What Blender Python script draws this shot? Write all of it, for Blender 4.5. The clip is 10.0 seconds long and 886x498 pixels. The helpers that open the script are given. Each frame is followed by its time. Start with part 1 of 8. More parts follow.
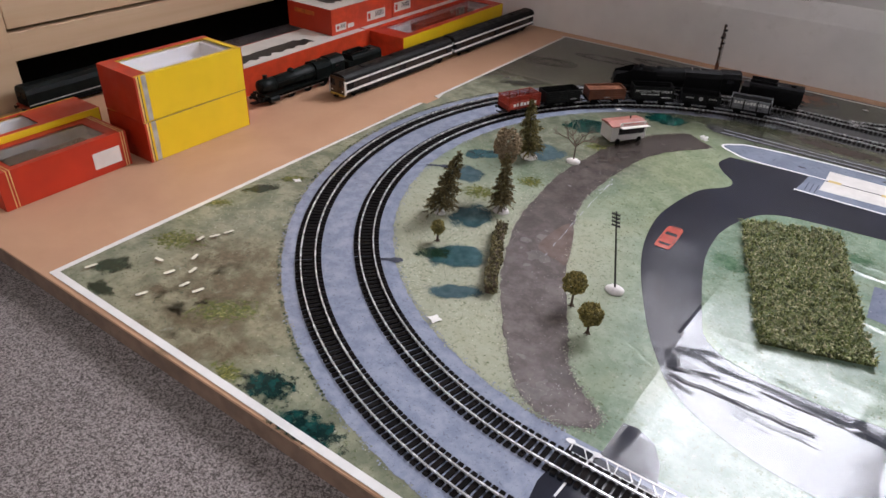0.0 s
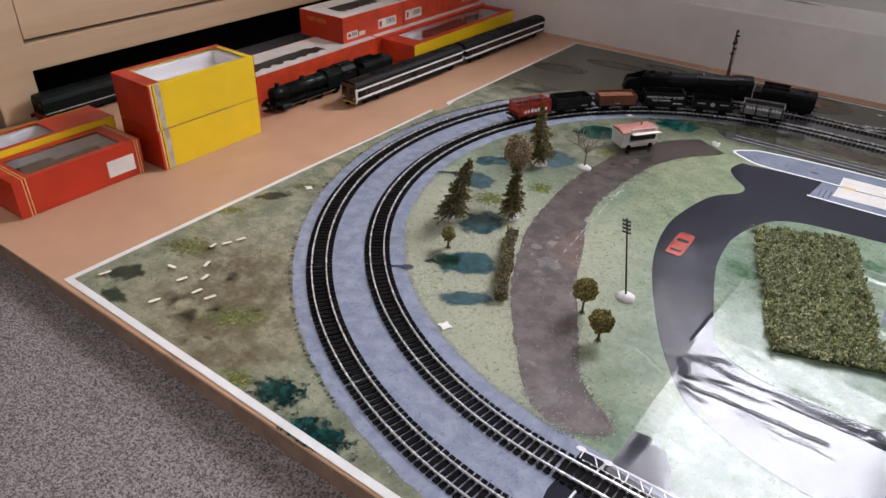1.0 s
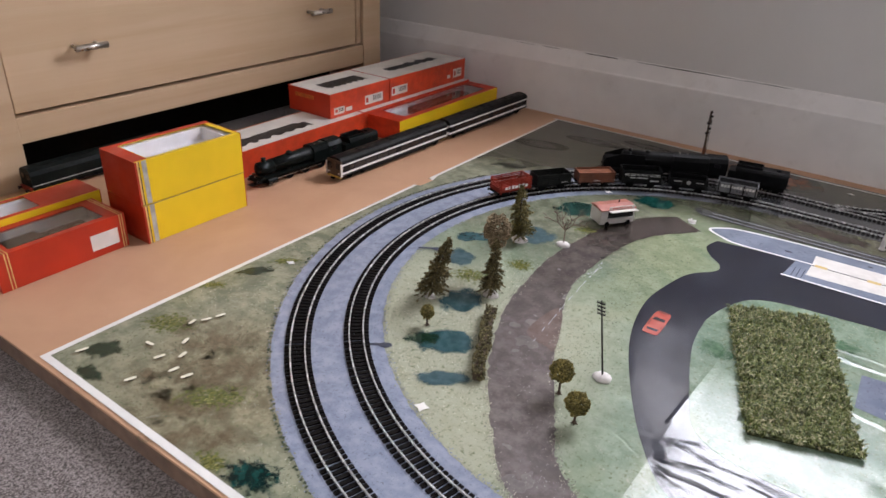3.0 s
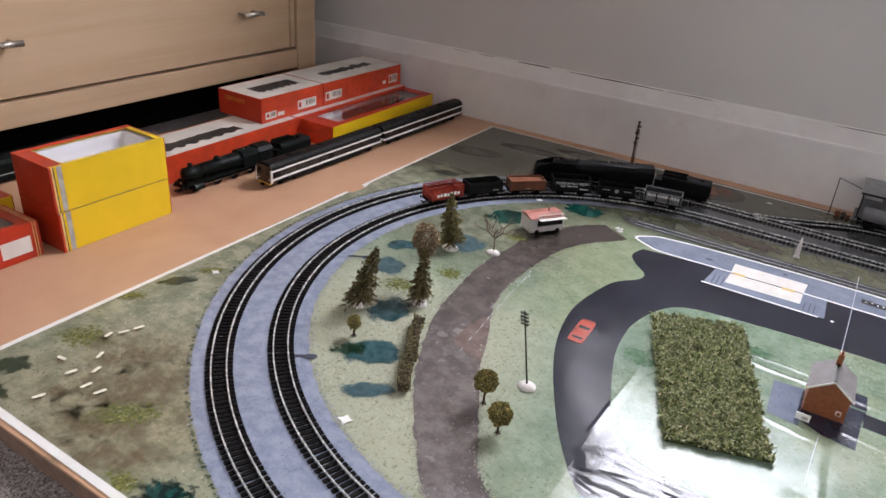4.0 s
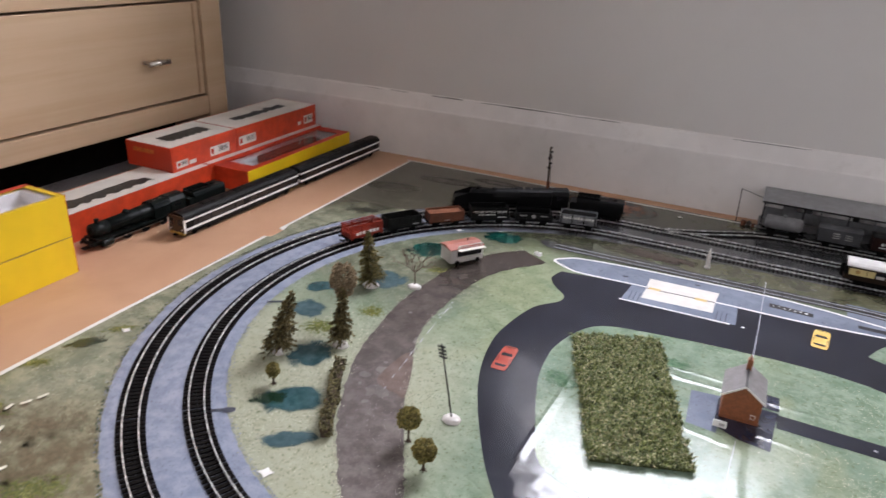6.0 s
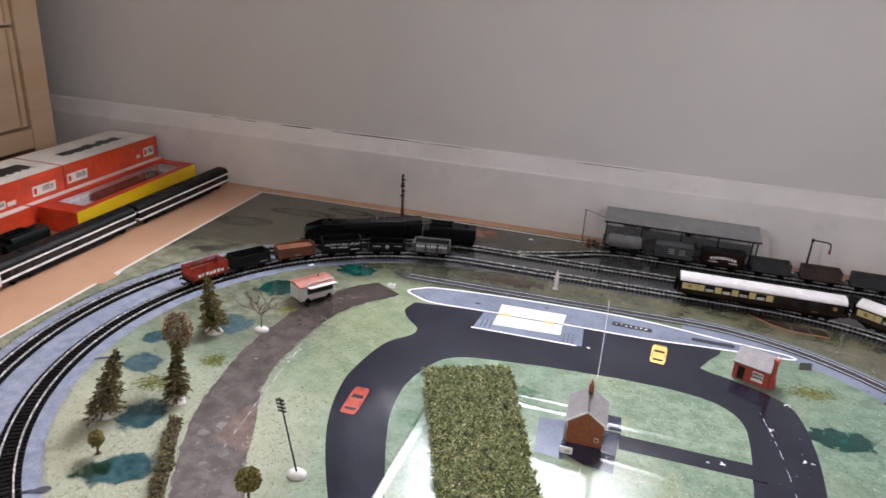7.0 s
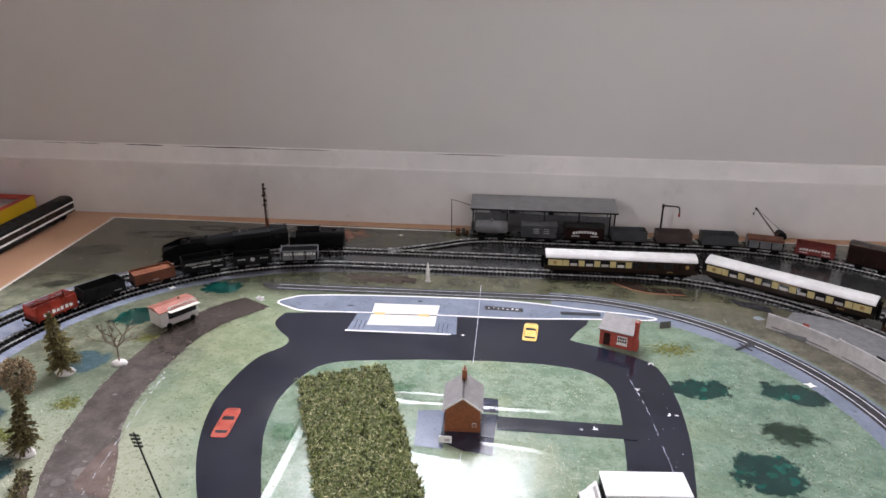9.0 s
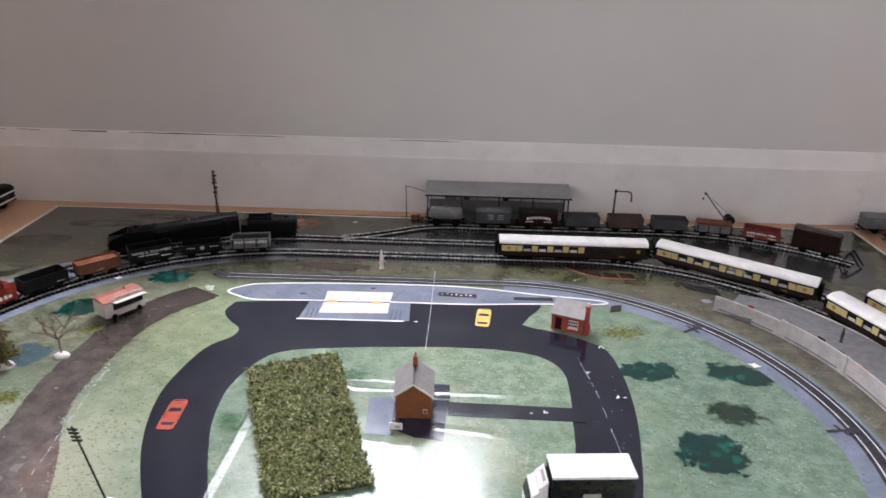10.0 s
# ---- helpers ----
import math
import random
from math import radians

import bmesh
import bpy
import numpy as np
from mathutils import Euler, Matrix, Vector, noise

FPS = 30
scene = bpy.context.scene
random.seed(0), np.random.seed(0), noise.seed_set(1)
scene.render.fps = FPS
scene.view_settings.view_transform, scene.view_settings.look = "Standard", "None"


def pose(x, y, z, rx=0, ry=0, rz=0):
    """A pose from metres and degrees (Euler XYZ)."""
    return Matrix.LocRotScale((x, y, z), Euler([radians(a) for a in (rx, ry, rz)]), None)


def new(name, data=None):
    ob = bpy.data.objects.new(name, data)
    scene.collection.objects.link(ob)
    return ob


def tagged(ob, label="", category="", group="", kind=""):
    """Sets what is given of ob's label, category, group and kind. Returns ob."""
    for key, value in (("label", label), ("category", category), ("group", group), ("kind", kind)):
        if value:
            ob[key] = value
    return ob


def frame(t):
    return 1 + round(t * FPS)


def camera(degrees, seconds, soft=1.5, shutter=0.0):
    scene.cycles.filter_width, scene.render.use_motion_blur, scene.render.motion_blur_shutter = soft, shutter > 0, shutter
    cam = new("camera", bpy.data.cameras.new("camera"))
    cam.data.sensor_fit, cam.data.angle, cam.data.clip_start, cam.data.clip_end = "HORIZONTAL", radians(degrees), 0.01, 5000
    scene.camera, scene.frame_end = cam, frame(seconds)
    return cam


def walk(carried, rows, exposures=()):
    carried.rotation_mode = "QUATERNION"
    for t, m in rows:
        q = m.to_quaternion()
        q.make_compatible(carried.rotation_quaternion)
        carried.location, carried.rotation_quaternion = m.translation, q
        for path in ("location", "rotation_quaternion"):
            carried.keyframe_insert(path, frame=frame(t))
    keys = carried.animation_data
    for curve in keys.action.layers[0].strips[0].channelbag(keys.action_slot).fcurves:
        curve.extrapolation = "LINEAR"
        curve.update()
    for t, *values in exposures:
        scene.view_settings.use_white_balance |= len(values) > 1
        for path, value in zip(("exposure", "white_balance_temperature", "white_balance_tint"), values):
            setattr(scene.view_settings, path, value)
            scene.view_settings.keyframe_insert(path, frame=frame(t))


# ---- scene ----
cam = camera(64.61, 10.0, soft=1.5, shutter=0.5)
# seconds, eye x y z, pitch, roll, yaw
ROWS = [
    (0.0, 0.7046, -0.2602, 0.4515, -33.03, 2.20, 34.97),
    (0.5, 0.7056, -0.2593, 0.4535, -32.81, 2.11, 35.83),
    (1.0, 0.7064, -0.2596, 0.4531, -32.57, 1.50, 36.16),
    (1.5, 0.7094, -0.2595, 0.4539, -31.30, 1.44, 36.19),
    (2.0, 0.7053, -0.2589, 0.4622, -30.24, 1.82, 37.55),
    (2.5, 0.7060, -0.2577, 0.4710, -29.21, 2.85, 36.68),
    (2.7, 0.7096, -0.2553, 0.4737, -28.38, 2.51, 36.13),
    (3.8, 0.7233, -0.2413, 0.4780, -26.90, 4.47, 31.84),
    (4.0, 0.7275, -0.2359, 0.4830, -27.00, 4.69, 30.19),
    (4.5, 0.7306, -0.2307, 0.4848, -26.00, 4.34, 30.49),
    (5.0, 0.7357, -0.2317, 0.4864, -25.34, 4.04, 29.43),
    (5.2, 0.7327, -0.2281, 0.4809, -25.27, 4.17, 28.59),
    (6.5, 0.7684, -0.2046, 0.4977, -22.84, 2.02, 20.63),
    (7.0, 0.7796, -0.1789, 0.5065, -22.12, 3.78, 14.07),
    (7.5, 0.7921, -0.1758, 0.5079, -22.61, 1.85, 12.35),
    (8.0, 0.8060, -0.1717, 0.5047, -22.48, 0.82, 8.22),
    (8.5, 0.8105, -0.1715, 0.5054, -21.57, 1.13, 5.32),
    (9.0, 0.8162, -0.1649, 0.5012, -21.77, 0.66, 4.47),
    (9.5, 0.8228, -0.1645, 0.5026, -22.35, 0.91, 3.27),
    (10.0, 0.8315, -0.1604, 0.4990, -22.78, 1.40, 1.16),
]
EXPOSURES = [(0.0, -1.32), (2.5, -1.24), (5.0, -1.12), (6.5, -1.08), (7.0, -0.93), (8.0, -0.92), (10.0, -1.04)]
walk(cam, [(t, pose(x, y, z, 90 + p, 0, w) @ pose(0, 0, 0, 0, 0, r)) for t, x, y, z, p, r, w in ROWS], EXPOSURES)

# ---- light ----
world = bpy.data.worlds.new("sky")
scene.world = world
world.use_nodes = True
_nt = world.node_tree
_sky = _nt.nodes.new("ShaderNodeTexSky")
_sky.sky_type, _sky.sun_disc, _sky.sun_elevation, _sky.sun_rotation = "NISHITA", False, radians(35), radians(200)
_nt.links.new(_sky.outputs[0], _nt.nodes["Background"].inputs[0])
_nt.nodes["Background"].inputs[1].default_value = 0.08

WIN_X0, WIN_X1, WIN_Z0, WIN_Z1 = 0.28, 0.98, 0.52, 1.60


def window_light(name, at, size_x, size_y, watts, colour):
    data = bpy.data.lights.new(name, "AREA")
    data.shape, data.size, data.size_y, data.energy, data.color = "RECTANGLE", size_x, size_y, watts, colour
    ob = new(name, data)
    ob.matrix_world = at
    return ob


window_light("window_daylight", pose((WIN_X0 + WIN_X1) / 2, 1.475, 1.17, -90, 0, 0), WIN_X1 - WIN_X0 - 0.08, 0.76, 82.0, (1.0, 0.985, 1.09))
window_light("side_window_daylight", pose(-1.195, -1.50, 1.00, 0, -90, 0), 0.90, 0.43, 155.0, (1.01, 0.99, 1.05))


# ---- materials ----
class Nodes:
    def __init__(self, name, tree=None):
        self.t = tree
        if not tree:
            self.m = bpy.data.materials.new(name)
            self.m.use_nodes = True
            self.t = self.m.node_tree
            self.b = self.t.nodes["Principled BSDF"]
        self.pos = self.t.nodes.new("ShaderNodeNewGeometry").outputs["Position"]

    def link(self, a, b):
        self.t.links.new(a, b)

    def put(self, socket, v):
        if isinstance(v, bpy.types.NodeSocket):
            self.link(v, socket)
        else:
            socket.default_value = v

    def math(self, op, a, b=0.0, c=0.0):
        n = self.t.nodes.new("ShaderNodeMath")
        n.operation = op
        for s, v in zip(n.inputs, (a, b, c)):
            self.put(s, v)
        return n.outputs[0]

    def noise(self, scale, detail=3.0, rough=0.6, vector=None, distortion=0.0):
        n = self.t.nodes.new("ShaderNodeTexNoise")
        n.inputs["Scale"].default_value, n.inputs["Detail"].default_value, n.inputs["Roughness"].default_value, n.inputs["Distortion"].default_value = scale, detail, rough, distortion
        self.link(vector or self.pos, n.inputs["Vector"])
        return n.outputs["Fac"]

    def cells(self, scale, feature="F1"):
        n = self.t.nodes.new("ShaderNodeTexVoronoi")
        n.feature = feature
        n.inputs["Scale"].default_value = scale
        self.link(self.pos, n.inputs["Vector"])
        return n.outputs["Distance"]

    def ramp(self, v, lo, hi, a=0.0, b=1.0):
        n = self.t.nodes.new("ShaderNodeMapRange")
        n.interpolation_type = "SMOOTHSTEP"
        for s, x in zip(n.inputs[:5], (v, lo, hi, a, b)):
            self.put(s, x)
        return n.outputs[0]

    def mix(self, f, a, b):
        n = self.t.nodes.new("ShaderNodeMix")
        n.data_type = "RGBA"
        self.put(n.inputs[0], f)
        for s, v in ((n.inputs[6], a), (n.inputs[7], b)):
            self.put(s, (*v, 1.0) if isinstance(v, tuple) else v)
        return n.outputs[2]

    def xyz(self):
        n = self.t.nodes.new("ShaderNodeSeparateXYZ")
        self.link(self.pos, n.inputs[0])
        return n.outputs

    def vec(self, x, y, z=0.0):
        n = self.t.nodes.new("ShaderNodeCombineXYZ")
        for s, v in zip(n.inputs, (x, y, z)):
            self.put(s, v)
        return n.outputs[0]

    def bump(self, height, strength=1.0, distance=0.001, normal=None):
        n = self.t.nodes.new("ShaderNodeBump")
        n.inputs["Strength"].default_value, n.inputs["Distance"].default_value = strength, distance
        self.link(height, n.inputs["Height"])
        if normal:
            self.link(normal, n.inputs["Normal"])
        return n.outputs[0]

    def done(self, colour, rough=0.5, metal=0.0, normal=None, spec=0.5, coat=0.0, alpha=None, haze=0.03):
        self.put(self.b.inputs["Base Color"], (*colour, 1.0) if isinstance(colour, tuple) else colour)
        self.put(self.b.inputs["Roughness"], rough)
        self.put(self.b.inputs["Metallic"], metal)
        self.put(self.b.inputs["Specular IOR Level"], spec)
        self.put(self.b.inputs["Coat Weight"], coat)
        self.put(self.b.inputs["Coat Roughness"], haze)
        if normal:
            self.link(normal, self.b.inputs["Normal"])
        if alpha:
            self.link(alpha, self.b.inputs["Alpha"])
        return self.m


def shade(c, k):
    return tuple(min(1.0, v * k) for v in c)


def plain(name, c, rough=0.5, metal=0.0, var=0.25, scale=60.0, fine=900.0, bump=0.15, coat=0.0, dust=None, dust_amount=0.25, spec=0.5):
    """Paint, card or plastic: blotches, fine grain, a little relief, and dust or wear where given."""
    n = Nodes(name)
    col = n.mix(n.ramp(n.noise(scale), 0.3, 0.7), shade(c, 1 - var), shade(c, 1 + var * 0.6))
    col = n.mix(n.math("MULTIPLY", n.ramp(n.noise(fine, 2.0), 0.45, 0.7), var * 0.8), col, shade(c, 0.7))
    if dust:
        col = n.mix(n.ramp(n.noise(scale * 2.3, 5.0, 0.7), 0.55, 0.75, 0.0, dust_amount), col, dust)
    r = n.ramp(n.noise(scale * 1.7), 0.3, 0.7, max(0.03, rough - 0.08), min(1.0, rough + 0.1))
    return n.done(col, r, metal, n.bump(n.noise(fine, 3.0), bump, 0.0004) if bump else None, spec, coat)


# folds and crumples of the sheet: from x y, to x y, width on the far side, on the near side, height
CREASES = (
    (0.590, 0.268, 0.745, 0.271, 0.0035, 0.0030, -0.00030), (0.594, 0.280, 0.695, 0.290, 0.004, 0.003, 0.00020),
    (0.652, 0.255, 0.712, 0.249, 0.003, 0.003, -0.00012), (0.640, 0.262, 0.760, 0.258, 0.004, 0.003, 0.00016),
    (0.590, 0.264, 0.640, 0.252, 0.004, 0.003, -0.00022), (0.545, 0.290, 0.590, 0.268, 0.003, 0.003, -0.00012),
    (0.592, 0.277, 0.648, 0.301, 0.034, 0.005, 0.00080), (0.668, 0.300, 0.768, 0.301, 0.030, 0.004, 0.00042),
    (0.750, 0.306, 0.790, 0.298, 0.075, 0.008, 0.00120), (0.594, 0.180, 0.645, 0.176, 0.014, 0.050, 0.00060),
    (0.690, 0.574, 0.940, 0.566, 0.004, 0.007, 0.00055), (0.692, 0.592, 0.790, 0.590, 0.004, 0.004, 0.00025),
    (0.700, 0.478, 0.800, 0.462, 0.012, 0.006, 0.00040), (0.800, 0.500, 0.900, 0.486, 0.010, 0.006, 0.00030),
    (0.587, 0.330, 0.601, 0.612, 0.004, 0.010, 0.00052),
)


def relief_nodes(n):
    """The laid-out sheet's packing folds, crumples and soft waves, in metres."""
    x, y, _ = n.xyz()
    h = n.math("MULTIPLY", n.noise(4.0, 1.0, 0.4), 0.0017)
    wob = n.math("MULTIPLY", n.math("SUBTRACT", n.noise(38.0, 2.0), 0.5), 0.009)
    for x0, y0, x1, y1, far, near, tall in CREASES:
        ln = math.hypot(x1 - x0, y1 - y0)
        c, s = (x1 - x0) / ln, (y1 - y0) / ln
        dx, dy = n.math("SUBTRACT", x, x0), n.math("SUBTRACT", y, y0)
        along = n.math("ADD", n.math("MULTIPLY", dx, c), n.math("MULTIPLY", dy, s))
        off = n.math("SUBTRACT", n.math("MULTIPLY", dy, c), n.math("MULTIPLY", dx, s))
        off = n.math("ADD", off, n.math("MULTIPLY", wob, 0.2 if abs(s) > abs(c) else 1.0))
        keep = n.math("MULTIPLY", n.ramp(along, 0.0, min(0.015, ln * 0.3)), n.ramp(along, ln, ln - min(0.03, ln * 0.4)))
        tent = n.math("MINIMUM", n.math("SUBTRACT", 1.0, n.math("DIVIDE", off, far)), n.math("ADD", 1.0, n.math("DIVIDE", off, near)))
        h = n.math("ADD", h, n.math("MULTIPLY", n.math("MULTIPLY", n.math("MAXIMUM", tent, 0.0), keep), tall * 1.7))
    # one long fold: the sheet falls away on its left
    d = n.math("MINIMUM", n.math("MAXIMUM", n.math("SUBTRACT", 0.590, n.math("ADD", x, n.math("MULTIPLY", wob, 0.3))), 0.0), 0.055)
    drop = n.math("MULTIPLY", n.math("MULTIPLY", d, n.math("SUBTRACT", 1.0, n.math("DIVIDE", d, 0.11))), -0.062)
    h = n.math("ADD", h, n.math("MULTIPLY", drop, n.ramp(y, 0.56, 0.46)))
    # fine buckles beside the pinched corner
    m = n.t.nodes.new("ShaderNodeMapping")
    n.link(n.pos, m.inputs["Vector"])
    m.inputs["Scale"].default_value = (9.0, 34.0, 1.0)
    near_it = n.math("MULTIPLY", n.math("MULTIPLY", n.ramp(x, 0.585, 0.62), n.ramp(x, 0.86, 0.74)), n.math("MULTIPLY", n.ramp(y, 0.21, 0.26), n.ramp(y, 0.40, 0.31)))
    h = n.math("ADD", h, n.math("MULTIPLY", n.math("MULTIPLY", n.noise(1.0, 1.5, 0.5, m.outputs[0], 0.4), near_it), 0.0011))
    for axis, at, tall in ((x, 0.795, 0.0006), (y, 0.30, 0.0003), (x, 0.40, 0.0003), (y, 0.90, 0.0003), (x, 1.20, 0.0004)):
        f = n.math("ABSOLUTE", n.math("SUBTRACT", n.math("ADD", axis, n.math("MULTIPLY", n.math("SUBTRACT", n.noise(9.0, 1.0), 0.5), 0.02)), at))
        h = n.math("ADD", h, n.ramp(f, 0.010, 0.0, 0.0, tall))
    return n.math("ADD", h, n.math("MULTIPLY", n.noise(40.0, 1.5, 0.5), 0.00008))


RELIEF = bpy.data.node_groups.new("sheet_relief", "ShaderNodeTree")
RELIEF.interface.new_socket("Height", in_out="OUTPUT", socket_type="NodeSocketFloat")
RELIEF.links.new(relief_nodes(Nodes("", RELIEF)), RELIEF.nodes.new("NodeGroupOutput").inputs[0])


def sheet_relief(n):
    g = n.t.nodes.new("ShaderNodeGroup")
    g.node_tree = RELIEF
    return g.outputs[0]


def soft_edge(n, scale, wander=0.9, blur=0.14):
    """How far a printed stain covers, from its rim attribute: a wandering edge that breaks up into fine dots of ink."""
    a = n.t.nodes.new("ShaderNodeAttribute")
    a.attribute_name = "rim"
    d = n.math("ADD", a.outputs["Fac"], n.math("MULTIPLY", n.math("SUBTRACT", n.noise(scale, 3.0, 0.5), 0.5), wander))
    d = n.math("ADD", d, n.math("MULTIPLY", n.math("SUBTRACT", n.noise(2400.0, 0.0), 0.5), blur * 4.0))
    return n.math("LESS_THAN", d, 1.0)


SHEET_SPEC, SHEET_COAT = 0.64, 0.04


def printed(name, c, c2, scale=40.0, speck=None, speck_scale=260.0, speck_cut=0.64, rough=0.17, c3=None, edge=None, lobes=None):
    """Print on the glossy laminated sheet; edge: (scale, wander, blur) for stains with a rim attribute; lobes: scale of darker leaf pads."""
    n = Nodes(name)
    col = n.mix(n.ramp(n.noise(scale, 5.0, 0.65), 0.35, 0.66), c, c2)
    if lobes:
        pads = n.cells(lobes)
        col = n.mix(n.ramp(pads, 0.25, 0.85), n.mix(n.ramp(n.noise(lobes * 0.5, 2.0), 0.35, 0.65), shade(c2, 0.55), shade(c2, 1.5)), c)
        col = n.mix(n.ramp(n.noise(lobes * 0.7, 3.0, 0.6, None, 0.3), 0.46, 0.66, 0.0, 0.40), col, c)
        col = n.mix(n.ramp(n.noise(scale * 2.0, 4.0, 0.7), 0.5, 0.7, 0.0, 0.6), col, shade(c, 0.7))
    if c3:
        col = n.mix(n.ramp(n.noise(scale * 0.35, 3.0), 0.5, 0.68), col, c3)
    if speck:
        col = n.mix(n.ramp(n.noise(speck_scale, 2.0, 0.7), speck_cut, speck_cut + 0.06), col, speck)
        col = n.mix(n.ramp(n.noise(speck_scale * 0.8, 2.0, 0.7, None, 0.7), 0.40, 0.33, 0.0, 0.55), col, shade(c, 0.5))
    r = n.ramp(n.noise(14.0, 3.0), 0.3, 0.75, rough * 0.6, rough * 1.2)
    return n.done(col, r, 0.0, n.bump(sheet_relief(n), 1.0, 1.0), SHEET_SPEC, SHEET_COAT, haze=0.26, alpha=soft_edge(n, *edge) if edge else None)


def sheet_material():
    """The sheet's own print: pale meadow, a brown pasture at one corner, darker olive along the back, darkest at the
    left.
    """
    n = Nodes("mat_print")
    x, y, _ = n.xyz()
    w = n.math("MULTIPLY", n.math("SUBTRACT", n.noise(11.0, 5.0, 0.6), 0.5), 0.16)
    col = n.mix(n.ramp(n.noise(34.0, 8.0, 0.75), 0.36, 0.64), (0.129, 0.195, 0.127), (0.246, 0.320, 0.237))
    col = n.mix(n.ramp(n.noise(6.5, 3.0, 0.6), 0.50, 0.66, 0.0, 0.55), col, n.mix(n.noise(60.0, 5.0, 0.7), (0.082, 0.158, 0.107), (0.156, 0.241, 0.176)))
    col = n.mix(n.ramp(n.noise(5.0, 3.0, 0.6, None, 0.5), 0.46, 0.34, 0.0, 0.55), col, n.mix(n.noise(60.0, 5.0, 0.7), (0.195, 0.228, 0.120), (0.304, 0.336, 0.211)))
    far = n.ramp(n.math("ADD", x, n.math("MULTIPLY", w, 0.6)), 0.98, 1.12)
    col = n.mix(n.math("MULTIPLY", far, 0.8), col, n.mix(n.ramp(n.noise(38.0, 6.0, 0.7), 0.36, 0.64), (0.093, 0.158, 0.116), (0.190, 0.273, 0.205)))
    ring = n.math("SQRT", n.math("ADD", n.math("POWER", n.math("SUBTRACT", x, 0.912), 2.0), n.math("POWER", n.math("SUBTRACT", y, 0.498), 2.0)))
    strip = n.math("MULTIPLY", n.ramp(n.math("ADD", ring, n.math("MULTIPLY", w, 0.08)), 0.402, 0.420), n.ramp(x, 0.94, 1.05))
    col = n.mix(strip, col, n.mix(n.ramp(n.noise(30.0, 6.0, 0.7), 0.35, 0.65), (0.070, 0.064, 0.046), (0.150, 0.138, 0.104)))
    d1 = n.math("ADD", n.math("SQRT", n.math("ADD", n.math("POWER", n.math("SUBTRACT", x, 0.185), 2.0), n.math("POWER", n.math("SUBTRACT", y, 0.105), 2.0))), w)
    pasture = n.mix(n.ramp(n.noise(42.0, 6.0, 0.7), 0.35, 0.65), (0.150, 0.135, 0.084), (0.325, 0.305, 0.200))
    green = n.mix(n.ramp(n.noise(30.0, 5.0, 0.65), 0.35, 0.66), (0.160, 0.176, 0.118), (0.315, 0.322, 0.225))
    left = n.ramp(n.math("ADD", n.math("SQRT", n.math("ADD", n.math("POWER", n.math("SUBTRACT", x, 0.558), 2.0), n.math("POWER", n.math("SUBTRACT", y, 0.55), 2.0))), n.math("MULTIPLY", w, 0.1)), 0.46, 0.48)
    left = n.math("MULTIPLY", left, n.ramp(x, 0.62, 0.50))
    col = n.mix(left, col, green)
    col = n.mix(n.ramp(d1, 0.175, 0.06), col, pasture)
    lime = n.math("MULTIPLY", n.ramp(n.math("ADD", x, n.math("MULTIPLY", y, 0.12)), 0.62, 0.47), n.ramp(y, 0.62, 0.38))
    col = n.mix(n.math("MULTIPLY", n.math("SUBTRACT", 1.0, left), n.math("MULTIPLY", lime, 0.88)), col, n.mix(n.noise(60.0, 5.0, 0.7), (0.320, 0.335, 0.224), (0.489, 0.487, 0.386)))
    grey_green = n.math("MULTIPLY", n.ramp(n.math("ADD", y, w), 0.50, 0.66), n.ramp(n.math("ADD", x, w), 0.46, 0.36))
    col = n.mix(n.math("MULTIPLY", grey_green, n.math("SUBTRACT", 1.0, left)), col, n.mix(n.ramp(n.noise(44.0, 7.0, 0.7), 0.35, 0.66), (0.105, 0.122, 0.080), (0.215, 0.225, 0.160)))
    straw = n.math("MULTIPLY", n.math("MULTIPLY", n.ramp(n.math("ADD", x, w), 0.37, 0.42), n.ramp(x, 0.54, 0.48)), n.ramp(y, 0.46, 0.60))
    col = n.mix(n.math("MULTIPLY", straw, 0.6), col, n.mix(n.ramp(n.noise(36.0, 7.0, 0.7), 0.35, 0.66), (0.168, 0.203, 0.103), (0.280, 0.311, 0.194)))
    turf = n.mix(n.ramp(n.noise(17.0, 6.0, 0.65), 0.35, 0.65), (0.021, 0.020, 0.012), (0.056, 0.052, 0.032))
    turf = n.mix(n.ramp(x, 0.45, 0.80), turf, n.mix(n.ramp(n.noise(21.0, 6.0, 0.65), 0.35, 0.65), (0.047, 0.047, 0.027), (0.109, 0.105, 0.066)))
    col = n.mix(n.ramp(n.math("ADD", y, w), 0.79, 0.93), col, turf)
    col = n.mix(n.ramp(n.noise(85.0, 6.0, 0.8), 0.56, 0.68, 0.0, 0.55), col, (0.145, 0.175, 0.085))
    col = n.mix(n.ramp(n.noise(70.0, 6.0, 0.8, None, 0.6), 0.58, 0.70, 0.0, 0.5), col, (0.42, 0.43, 0.36))
    col = n.mix(n.math("MULTIPLY", n.ramp(n.noise(330.0, 2.0, 0.7), 0.62, 0.72, 0.0, 0.42), n.math("SUBTRACT", 1.0, n.math("MULTIPLY", left, 0.85))), col, (0.54, 0.55, 0.48))
    col = n.mix(n.ramp(n.noise(190.0, 4.0, 0.8), 0.45, 0.34, 0.0, 0.85), col, (0.10, 0.125, 0.055))
    col = n.mix(n.ramp(n.noise(95.0, 3.0, 0.6, None, 0.4), 0.36, 0.28, 0.0, 0.7), col, (0.105, 0.14, 0.07))
    r = n.ramp(n.noise(14.0, 3.0), 0.3, 0.75, 0.10, 0.20)
